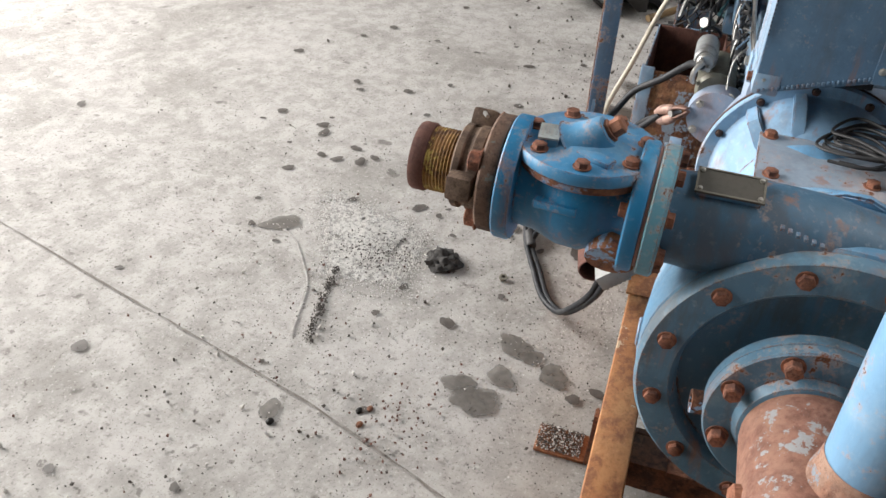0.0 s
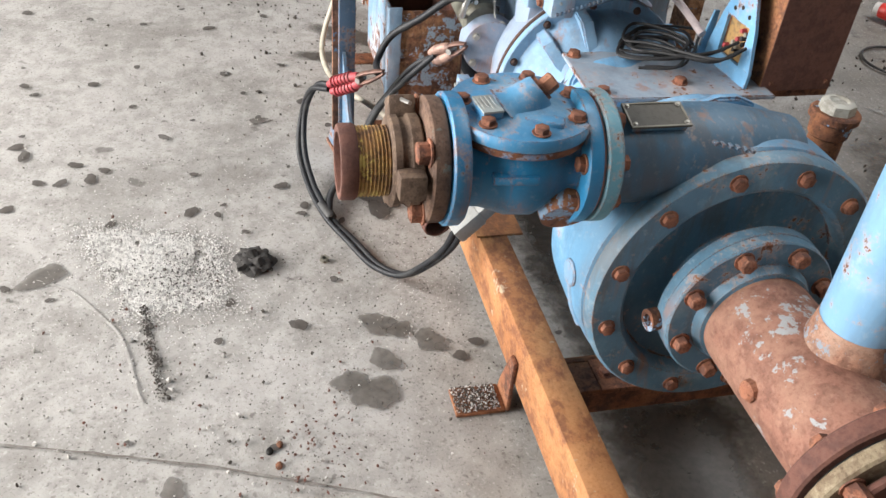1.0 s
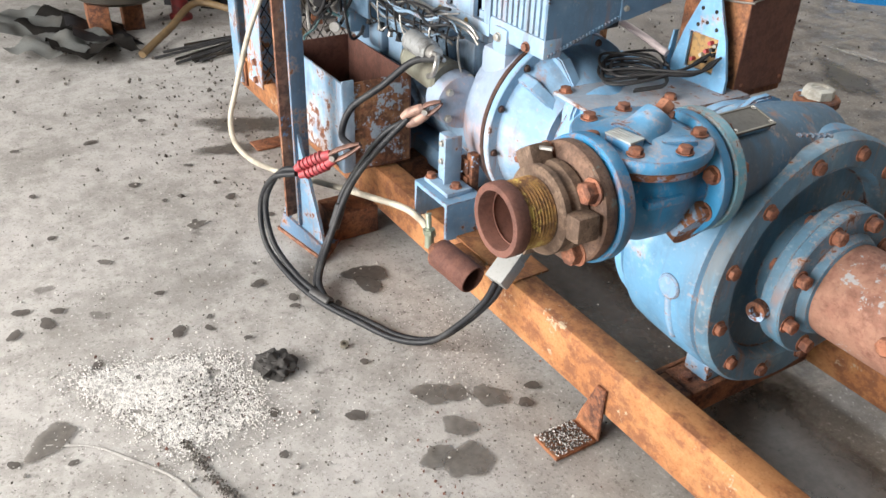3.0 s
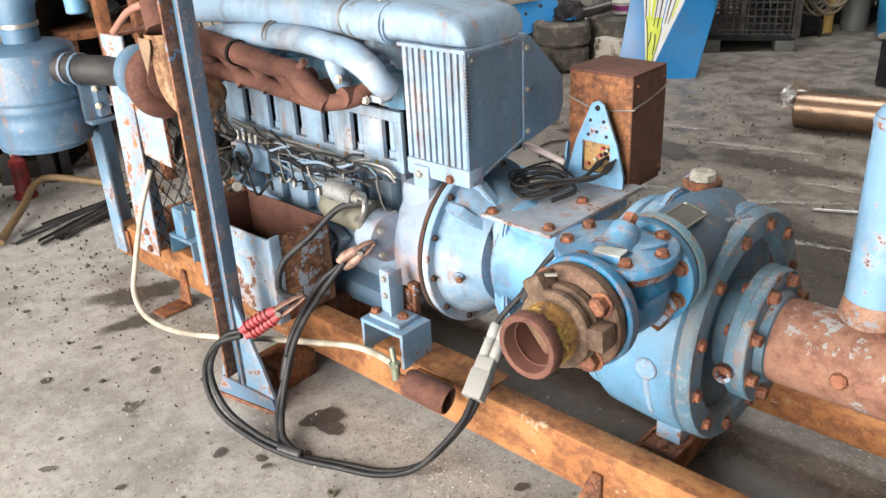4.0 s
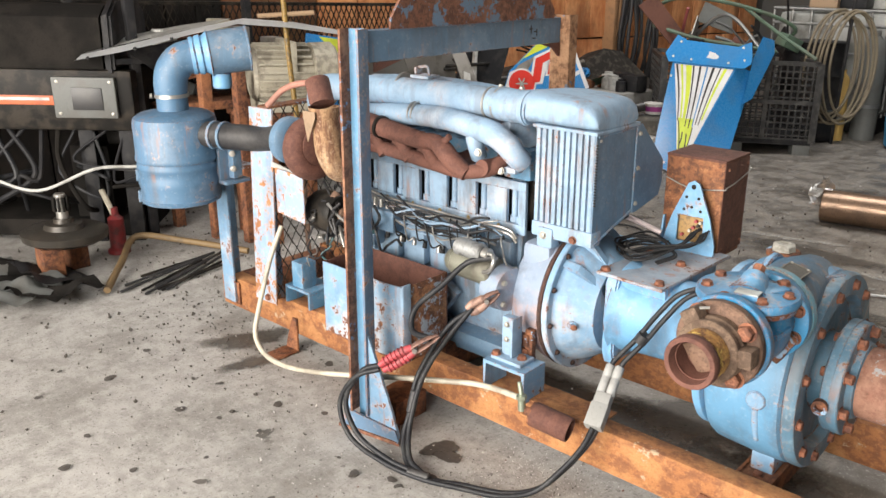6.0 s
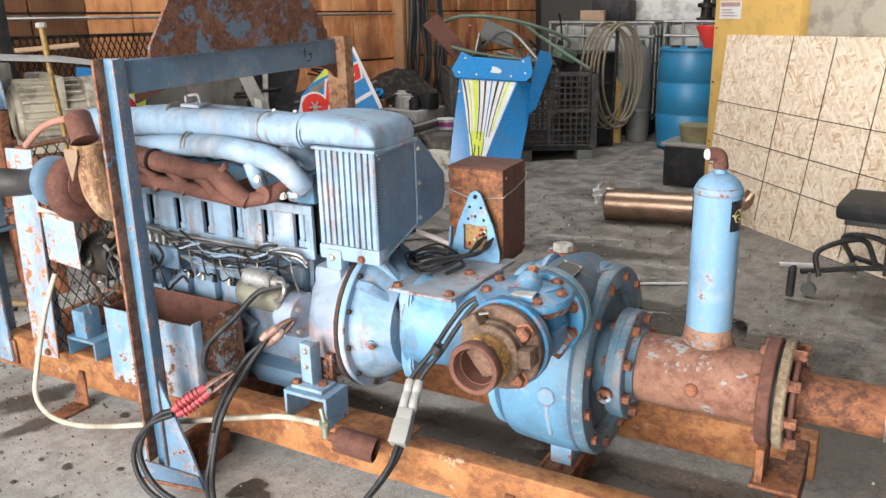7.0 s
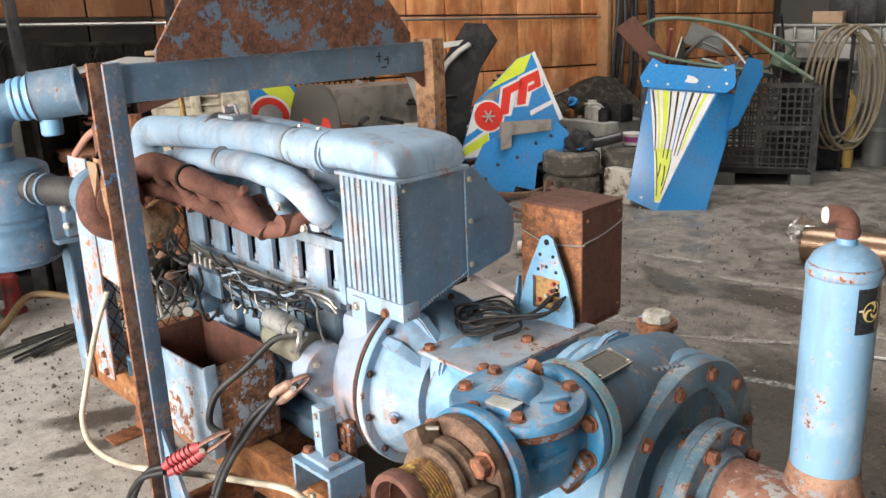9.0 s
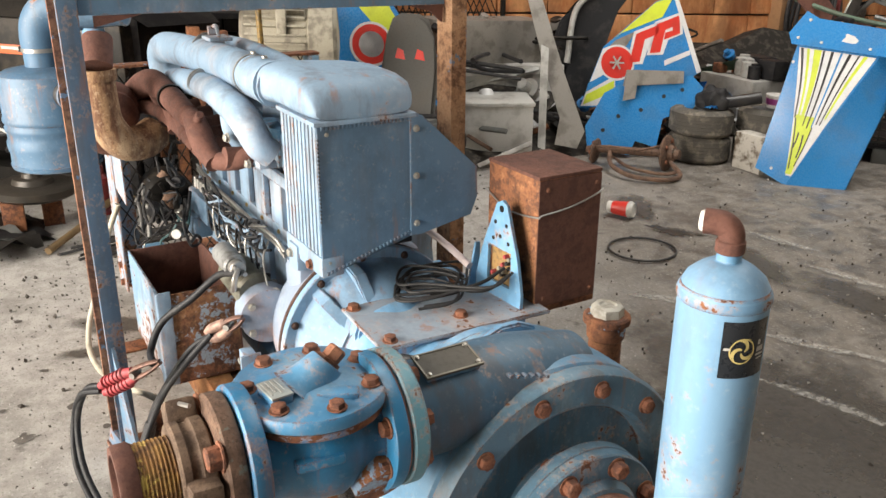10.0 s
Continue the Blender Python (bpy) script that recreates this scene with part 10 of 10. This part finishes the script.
# ---- loose scrap heaped along the wall ----
def build_scrap_row():
    rnd = random.Random(91)
    kinds = (("scrap_plate", "bent offcut of sheet metal in the scrap heap", "scrap"), ("scrap_bar", "dirty steel bar in the scrap heap", "scrap"),
             ("scrap_block", "greasy machine part in the scrap heap", "scrap"), ("scrap_hose", "tangled black hose in the scrap heap", "hose"))
    mats = (M_BLACK, M_GREY_SHEET, M_RUST, M_PRINT_WHITE, M_GREY_PLASTIC, M_RUST_OLD, M_PALE_GREY, M_HULL_BLUE, M_GREEN_TUBE, M_DARK, M_BLACK, M_DARK)
    # (along x, along y, top of the heap, how many)
    for x0, x1, y0, y1, top, n in ((-4.5, -3.75, 1.9, 3.1, 1.0, 34), (-4.5, -3.5, 3.2, 4.3, 0.85, 34), (-3.7, -3.3, 3.2, 3.6, 0.5, 8), (-4.5, -3.9, 4.2, 5.3, 0.7, 16), (-4.1, -3.5, 1.5, 1.95, 0.8, 12)):
        for k in range(n):
            x, y = rnd.uniform(x0, x1), rnd.uniform(y0, y1)
            back = (x1 - x) / (x1 - x0)
            z = floor_z(y) + (0.1 + 0.75 * back + 0.15 * rnd.random()) * top * (0.35 + 0.65 * k / n)
            p = Vector((x, y, z))
            which = rnd.choice((0, 0, 1, 1, 2, 2, 2, 3))
            nm, lab, cat = kinds[which]
            t = thing(nm, lab, cat, (x, y, floor_z(y)), "scrap along the wall")
            mat = rnd.choice(mats)
            bm = BM()
            yaw, tip = rnd.uniform(0, 360), rnd.uniform(-55, 55)
            m = Matrix.Translation(p) @ pose(0, 0, 0, tip, rnd.uniform(-30, 30), yaw)
            if which == 0:
                w, h = rnd.uniform(0.12, 0.32), rnd.uniform(0.08, 0.22)
                sheet(bm, [[m @ Vector((w * (i - 1), h * (j - 0.5), 0.08 * (i == 2) * rnd.random())) for i in range(3)] for j in range(2)], 0.006)
            elif which == 1:
                L = rnd.uniform(0.25, 0.7)
                box(bm, (-L / 2, -0.015, -0.012), (L / 2, 0.015, 0.012), 0.002, m)
            elif which == 2:
                s = rnd.uniform(0.04, 0.1)
                lathe(bm, p, m.to_3x3() @ Vector((0, 0, 1)), [(-s, s * 0.3), (-s * 0.9, s * 0.8), (-s * 0.2, s * 0.85), (-s * 0.15, s * 1.1), (s * 0.1, s * 1.1), (s * 0.2, s * 0.6), (s, s * 0.5), (s, s * 0.2)], 14)
            else:
                mat = rnd.choice((M_BLACK, M_RUBBER, M_GREEN_TUBE, M_DARK))
                tube(bm, [p + Vector((rnd.uniform(-0.3, 0.3), rnd.uniform(-0.35, 0.35), rnd.uniform(-0.05, 0.12))) for _ in range(6)], rnd.uniform(0.008, 0.018), 8, 6)
            part("piece", bm, mat, t)
    # dark uneven sheet that carries the heap
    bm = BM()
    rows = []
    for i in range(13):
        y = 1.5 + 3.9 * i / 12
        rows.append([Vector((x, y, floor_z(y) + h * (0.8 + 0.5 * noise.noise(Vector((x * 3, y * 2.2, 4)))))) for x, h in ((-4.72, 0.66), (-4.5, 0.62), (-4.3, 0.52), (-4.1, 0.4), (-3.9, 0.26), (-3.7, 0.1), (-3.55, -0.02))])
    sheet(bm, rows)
    tagged(part("heap_underlay", bm, plain("dark_underlay", (0.03, 0.027, 0.024, 1), 0.8, 0, 0.6, (0.11, 0.095, 0.08, 1), 18, 0.8, 0.15), None), "dark uneven sheet under the scrap heap", "scrap", kind="stuff")


build_scrap_row()


# ---- dark expanded mesh standing along the wall behind the bench ----
def build_mesh_panel():
    t = thing("mesh_panel", "dark expanded metal mesh panel standing against the wall", "mesh panel", (-4.6, 0.6, floor_z(0.6)))
    y0, y1, z0, z1 = -1.3, 2.35, 0.95, 1.31
    bm = BM()
    n = 74
    for i in range(n):
        for s in (1, -1):
            y = y0 + (y1 - y0) * i / n
            a, b_ = (y, z0) if s > 0 else (y, z1), (y + 0.17, z1) if s > 0 else (y + 0.17, z0)
            tube(bm, [(-4.61 + 0.003 * s, *a), (-4.61 + 0.003 * s, *b_)], 0.0045, 4, 1, smooth=False)
    part("mesh", bm, M_DARK, t)
    for z in (z0, z1):
        bm = BM()
        box(bm, (-4.625, y0, z - 0.012), (-4.595, y1 + 0.17, z + 0.012), 0.002)
        part("frame_bar", bm, M_DARK, t)
    for y in (y0, 0.6, y1 + 0.15):
        bm = BM()
        box(bm, (-4.63, y, floor_z(y)), (-4.60, y + 0.03, z1), 0.002)
        part("stand", bm, M_DARK, t)


build_mesh_panel()


# ---- what lies on the near floor ----
FADING = ((0.2, 1.0), (0.5, 0.9), (0.75, 0.6), (0.95, 0.3), (1.2, 0.0))


def blob(c, rx, ry, turn, lift, seed, material, n=30, rough=0.25, fade=((0.25, 1.0), (0.7, 1.0), (0.9, 0.75), (1.1, 0.0))):
    """A flat stain that thins out towards its uneven edge."""
    rnd = random.Random(seed)
    ph = [rnd.uniform(0, 6.28) for _ in range(4)]
    bm = BM()
    lay = bm.verts.layers.float.new("soft")
    rings = []
    ca, sa = math.cos(turn), math.sin(turn)
    for f, s in fade:
        ring = []
        for i in range(n):
            a = 2 * math.pi * i / n
            k = f * (1 + rough * (0.5 * math.sin(2 * a + ph[0]) + 0.35 * math.sin(3 * a + ph[1]) + 0.25 * math.sin(5 * a + ph[2]) + 0.15 * math.sin(9 * a + ph[3])))
            x, y = rx * k * math.cos(a), ry * k * math.sin(a)
            p = Vector((c[0] + x * ca - y * sa, c[1] + x * sa + y * ca, 0))
            p.z = 0.0045 + lift
            v = bm.verts.new(p)
            v[lay] = s
            ring.append(v)
        rings.append(ring)
    bm.faces.new(rings[0])
    for r0, r1 in zip(rings, rings[1:]):
        for i in range(n):
            bm.faces.new((r0[i], r0[(i + 1) % n], r1[(i + 1) % n], r1[i]))
    return mesh_of("oil_spot", bm, material)


def stain_material(name, col, rough, cover, scale, soft=(0.35, 0.8), wander=1.1):
    k = Nodes(name)
    at = k.n.new("ShaderNodeAttribute")
    at.attribute_name = "soft"
    edge = k.math('ADD', at.outputs["Fac"], k.math('MULTIPLY', k.math('SUBTRACT', k.noise(scale, 6, 0.7), 0.5), wander))
    k.put(k.bsdf.inputs["Alpha"], k.steps(edge, soft[0], soft[1], 0, cover))
    return k.finish(k.mix(k.steps(k.noise(60, 4), 0.3, 0.7), col, tuple(v * 1.5 for v in col[:3]) + (1,)), rough)


M_STAIN = stain_material("damp_oil_stain", (0.06, 0.052, 0.046, 1), 0.5, 0.85, 60)
M_STAIN_PALE = stain_material("faded_oil_stain", (0.10, 0.09, 0.08, 1), 0.6, 0.72, 50)
M_STAIN_SHADE = stain_material("wide_oil_and_shade", (0.075, 0.066, 0.057, 1), 0.42, 0.78, 14, (0.15, 0.95), 1.3)
M_STAIN_WET = stain_material("wet_oil", (0.03, 0.027, 0.024, 1), 0.4, 0.85, 26, (0.35, 0.9), 2.4)


def build_stains():
    spots = ((-0.512, -0.548, 0.055, 0.035), (-0.486, -0.501, 0.03, 0.03), (-0.441, -0.438, 0.04, 0.036), (-0.391, -0.553, 0.038, 0.034), (-0.333, -0.639, 0.042, 0.036), (-0.294, -0.590, 0.058, 0.05), (-0.414, -0.417, 0.016, 0.014),
             (-1.310, -1.319, 0.022, 0.016), (-1.215, -1.348, 0.022, 0.016), (-1.228, -1.268, 0.028, 0.018), (-1.271, -1.234, 0.02, 0.014), (-1.139, -0.735, 0.022, 0.016), (-1.372, -1.467, 0.03, 0.018), (-1.039, -0.454, 0.06, 0.045),
             (-0.790, -1.337, 0.06, 0.04), (-0.986, -0.472, 0.05, 0.03), (-1.451, -1.075, 0.02, 0.015), (-1.533, -0.782, 0.03, 0.02), (-0.098, -1.013, 0.03, 0.025))
    for i, (x, y, rx, ry) in enumerate(spots):
        me = blob((x, y), rx, ry, 0.7 + i, 0.0004 + 0.00005 * i, i, M_STAIN if i in (12, 13, 15) or 7 <= i < 12 else M_STAIN_PALE)
        tagged(new("oil_spot", me), "dark oil drip stain on the concrete", "stain", "oil spots", "structure")
    rnd = random.Random(31)
    for i in range(70):
        x, y = rnd.gauss(-1.16, 0.75), rnd.gauss(-1.05, 0.55)
        s = rnd.uniform(0.006, 0.02)
        me = blob((x, y), s * 1.3, s, rnd.uniform(0, 6), 0.0002, 300 + i, M_STAIN, 14)
        tagged(new("oil_spot", me), "dark oil drip stain on the concrete", "stain", "oil spots", "structure")
    # wide oil stains; those under the skid and beside the pump paint shade too
    big = ((-1.40, 2.20, 0.20, 0.09), (-0.857, 2.270, 0.3, 0.12), (-1.92, 2.20, 0.14, 0.05), (0.35, 0.85, 0.36, 0.6), (-0.15, 0.95, 0.4, 0.7), (-0.2, 0.02, 0.5, 0.14), (-0.32, 1.36, 0.45, 0.25), (-0.374, 1.209, 0.6, 0.36), (-1.069, 3.582, 0.35, 0.15), (-2.188, -0.387, 0.16, 0.08), (-2.001, -0.509, 0.10, 0.05), (-0.561, 3.254, 0.3, 0.12), (-2.323, 2.320, 0.2, 0.08), (-1.007, 0.071, 0.85, 0.14), (0.05, 0.03, 0.34, 0.13), (-0.361, 0.438, 0.5, 0.2), (-0.243, 0.855, 0.5, 0.3))
    scuff = stain_material("pale_scuff", (0.36, 0.35, 0.33, 1), 0.9, 0.6, 45, (0.5, 1.3), 3.2)
    for i, (x, y, rx, ry, turn) in enumerate(((-1.02, 2.45, 0.26, 0.035, 0.2), (-0.72, 1.78, 0.34, 0.03, 0.5), (-0.48, 1.45, 0.22, 0.03, 0.3), (-1.55, 2.55, 0.2, 0.03, 0.1), (-0.35, 2.15, 0.3, 0.04, 0.25), (-1.3, 1.6, 0.25, 0.03, 0.6))):
        tagged(new("floor_scuff", blob((x, y), rx, ry, turn, 0.0012, 90 + i, scuff, 40, 0.5)), "pale scuff mark on the oily concrete", "scuff", "floor scuffs", "structure")
    for i, (x, y, rx, ry) in enumerate(big):
        me = blob((x, y), rx * 1.25, ry * 1.25, 0.0 if abs(y) < 0.2 else -0.4 + 0.5 * i, 0.0006 + 0.00005 * i, 40 + i, M_STAIN_WET if i == 2 else M_STAIN_SHADE, 48, 0.35, FADING)
        tagged(new("oil_shade_patch", me), "wide dark patch of oil and painted shade on the concrete", "stain", "oil stains", "structure")


build_stains()


def build_joint():
    # saw-cut joint and a hairline repair in the slab
    bm = BM()
    pts = [(-0.506, -2.210), (-0.490, -2.105), (-0.328, -1.555), (-0.234, -1.228), (-0.197, -1.103), (-0.135, -0.905), (-0.059, -0.704), (0.025, -0.502)]
    rows = []
    for s in (-1, 1):
        rows.append([Vector((x + s * (0.0025 + 0.005 * noise.noise(Vector((x * 22, y * 22, s * 3)))), y, 0.0047)) for x, y in [Vector((a[0], a[1])).lerp(Vector((b[0], b[1])), j / 6) for a, b in zip(pts, pts[1:]) for j in range(6)]])
    sheet(bm, rows)
    tagged(part("floor_joint", bm, plain("dirt_filled_joint", (0.16, 0.14, 0.125, 1), 0.95, 0, 0.85, (0.27, 0.255, 0.235, 1), 22), None), "dirty joint line in the concrete", "joint", kind="structure")
    bm = BM()
    pts = [(-0.791, -1.375), (-0.769, -1.329), (-0.727, -1.262), (-0.652, -1.205), (-0.562, -1.144), (-0.475, -1.115), (-0.398, -1.098), (-0.339, -1.081)]
    line = glide([(x, y, 0) for x, y in pts], 8)
    rows = []
    for off, h in ((-0.006, 0.0042), (-0.002, 0.0052), (0.002, 0.0053), (0.005, 0.0042)):
        row = []
        for k, p in enumerate(line):
            d = (line[min(k + 1, len(line) - 1)] - line[max(k - 1, 0)]).normalized()
            w = off * (0.7 + 0.6 * noise.noise(Vector((p.x * 25, p.y * 25, 2))))
            q = p + Vector((-d.y, d.x, 0)) * w
            row.append(Vector((q.x, q.y, h + 0.0012 * noise.noise(Vector((q.x * 60, q.y * 60, 5))))))
        rows.append(row)
    sheet(bm, rows)
    tagged(part("floor_patch", bm, plain("pale_cement_ridge", (0.36, 0.345, 0.325, 1), 0.95, 0, 0.8, (0.25, 0.235, 0.22, 1), 40), None), "pale cement ridge on the concrete", "cement", kind="structure")


build_joint()


def pebble(bm, p, s, rnd):
    """A small irregular chip."""
    m = Matrix.Translation(p) @ pose(0, 0, 0, rnd.uniform(0, 360), rnd.uniform(0, 360), rnd.uniform(0, 360))
    vs = [bm.verts.new(m @ (Vector(q) * s * rnd.uniform(0.7, 1.25))) for q in ((1, 0, 0), (-1, 0, 0), (0, 0.8, 0), (0, -0.8, 0), (0, 0, 0.6), (0, 0, -0.6))]
    for a, b, c in ((0, 2, 4), (2, 1, 4), (1, 3, 4), (3, 0, 4), (2, 0, 5), (1, 2, 5), (3, 1, 5), (0, 3, 5)):
        bm.faces.new((vs[a], vs[b], vs[c]))


def stuff(name, label, category, mat, points):
    bm = BM()
    for p, s, rnd in points:
        pebble(bm, p, s, rnd)
    ob = part(name, bm, mat, None, angle=20)
    tagged(ob, label, category, kind="stuff")
    return ob


def build_debris():
    rnd = random.Random(77)
    pts = []
    rim = [Vector(p) for p in ((-0.972, -1.255), (-0.958, -1.129), (-0.906, -0.977), (-0.829, -0.909), (-0.647, -0.903), (-0.628, -0.999), (-0.620, -1.078), (-0.645, -1.118), (-0.767, -1.175), (-0.878, -1.217))]
    mid = Vector((-0.824, -1.077))
    for _ in range(60000):
        # a three-cornered spill, thickest at one side and thinning out past its rim
        k = rnd.randrange(len(rim))
        r = abs(rnd.gauss(0, 0.62)) if rnd.random() < 0.45 else rnd.random() ** 0.5
        q = mid + (rim[k].lerp(rim[(k + 1) % len(rim)], rnd.random()) - mid) * r
        soft = 0.006 + 0.03 * rnd.random() ** 3
        x, y = q + Vector((rnd.gauss(0, soft), rnd.gauss(0, soft)))
        bare = noise.noise(Vector((x * 16, y * 16, 3))) + 0.6 * noise.noise(Vector((x * 45, y * 45, 8)))
        thin = 0.9 + 0.9 * (x + 0.795) - 0.5 * (y + 1.08)
        if bare < -0.75 + 0.55 * thin * rnd.random() + 0.25 * max(0, r - 0.8) or r > 1.5:
            continue
        h = 0.006 * max(0, 1.0 - r) * (0.5 + 0.5 * rnd.random())
        pts.append((Vector((x, y, 0.004 + h)), rnd.uniform(0.0013, 0.0034), rnd))
        if len(pts) >= 26000:
            break
    stuff("white_granules", "small heap of spilled white granules on the concrete", "granules", plain("white_granule", (0.72, 0.70, 0.67, 1), 0.7, 0, 0.6, (0.2, 0.19, 0.18, 1), 90), pts)
    pts = []
    for k in range(900):
        x, y = rnd.gauss(-0.697, 0.24), rnd.gauss(-1.032, 0.2)
        pts.append((Vector((x, y, 0.005)), rnd.uniform(0.0009, 0.0024), rnd))
    for k in range(500):
        x, y = rnd.gauss(-0.66, 0.12), rnd.gauss(-0.39, 0.1)
        pts.append((Vector((x, y, 0.005)), rnd.uniform(0.0009, 0.0024), rnd))
    # crusted on the pad of the near foot
    crust = [(Vector((rnd.uniform(-0.273, -0.198), rnd.uniform(-0.428, -0.33), 0.0125 + 0.005 * rnd.random())), rnd.uniform(0.0010, 0.0028), rnd) for k in range(1500)]
    pts += crust[:500]
    stuff("scattered_granules", "scattered pale granules on the concrete", "granules", bpy.data.materials["white_granule"], pts)
    for nm, lab, mat, spread in (
            ("dark_grit", "scattered dark grit and paint flakes on the concrete", plain("dark_chips", (0.07, 0.06, 0.052, 1), 0.8, 0, 0.3), ((-0.191, -0.956, 0.35, 0.28, 1100, 0.0034), (-0.129, -1.057, 0.28, 0.25, 120, 0.0075), (-0.592, -1.251, 0.6, 0.55, 1300, 0.003), (-1.346, -0.895, 0.7, 0.6, 1200, 0.0042), (-0.455, -0.456, 0.3, 0.16, 700, 0.0038), (-2.284, -0.378, 0.4, 0.3, 700, 0.007), (-1.390, 1.864, 1.2, 1.0, 900, 0.01), (-3.112, 0.413, 0.6, 0.9, 700, 0.013))),
            ("pale_grit", "scattered pale chips on the concrete", plain("pale_chips", (0.5, 0.48, 0.45, 1), 0.8, 0, 0.3), ((-0.290, -0.995, 0.45, 0.4, 500, 0.005), (-0.148, -1.055, 0.28, 0.25, 70, 0.010), (-1.058, -0.922, 0.6, 0.5, 450, 0.005), (-0.880, 2.213, 1.0, 0.9, 350, 0.009))),
            ("rust_flakes", "red-brown rust flakes on the concrete", M_RUST_CAST, ((-0.142, -0.742, 0.09, 0.05, 130, 0.006), (-0.381, -0.891, 0.4, 0.3, 160, 0.006)))):
        pts = []
        for cx, cy, sx, sy, n, s in spread:
            for _ in range(n):
                x, y = rnd.gauss(cx, sx), rnd.gauss(cy, sy)
                pts.append((Vector((x, y, 0.006)), s * rnd.uniform(0.2, 1.0) ** 1.5, rnd))
        if nm == "dark_grit":
            pts += crust[500:]
            for k in range(420):
                u = rnd.random()
                x, y = -0.642 + 0.292 * u + rnd.gauss(0, 0.008), -1.094 + 0.054 * u + rnd.gauss(0, 0.007)
                pts.append((Vector((x, y, 0.006)), rnd.uniform(0.0012, 0.0045), rnd))
            for k in range(260):
                x, y = rnd.gauss(-0.763, 0.05), rnd.gauss(-1.035, 0.05)
                pts.append((Vector((x, y, 0.010)), rnd.uniform(0.0012, 0.004), rnd))
        stuff(nm, lab, "debris", mat, pts)
    # the clod
    t = thing("dirt_clod", "dark crumbly clod of dirt on the concrete", "dirt clod", (-0.783, -0.827, 0))
    bm = BM()
    bmesh.ops.create_icosphere(bm, subdivisions=4, radius=0.045)
    for v in bm.verts:
        n = noise.noise(v.co * 45) * 0.35 + noise.noise(v.co * 130) * 0.3 + noise.noise(v.co * 320) * 0.16
        v.co = Vector((v.co.x * 1.1, v.co.y * 1.0, max(v.co.z, -0.2 * 0.045) * 0.62)) * (1 + n) + Vector((-0.783, -0.827, 0.01))
    part("clod", bm, plain("black_dirt", (0.035, 0.032, 0.03, 1), 0.95, 0, 0.4, (0.1, 0.095, 0.09, 1), 60), t, angle=60)
    n_ = thing("hex_nut", "small zinc nut on the concrete", "nut", (-0.775, -0.65, 0))
    bm = BM()
    lathe(bm, (-0.775, -0.65, 0.004), (0.2, 0.1, 1), [(0, 0.006), (0, 0.012), (0.009, 0.012), (0.009, 0.006), (0, 0.006)], 6)
    part("nut", bm, M_PLATE, n_)
    g = thing("stone", "dark stone chip on the concrete", "stone", (0.0, -0.95, 0), "stones")
    for k, (x, y, s) in enumerate(((-0.170, -0.827, 0.008), (-0.127, -0.810, 0.008), (-0.068, -0.997, 0.009), (-0.183, -0.805, 0.007))):
        if k == 0:
            settle(g, (x, y, 0))
            holder = g
        else:
            holder = thing("stone", "dark stone chip on the concrete", "stone", (x, y, 0), "stones")
        bm = BM()
        bmesh.ops.create_icosphere(bm, subdivisions=2, radius=s)
        for v in bm.verts:
            v.co = Vector((v.co.x * 1.3, v.co.y, v.co.z * 0.6)) * (1 + 0.5 * noise.noise(v.co * 60 + Vector((k, 0, 0)))) + Vector((x, y, s * 0.4))
        part("chip", bm, (M_DARK, M_RUST, M_DARK, M_RUST)[k], holder, angle=50)


build_debris()
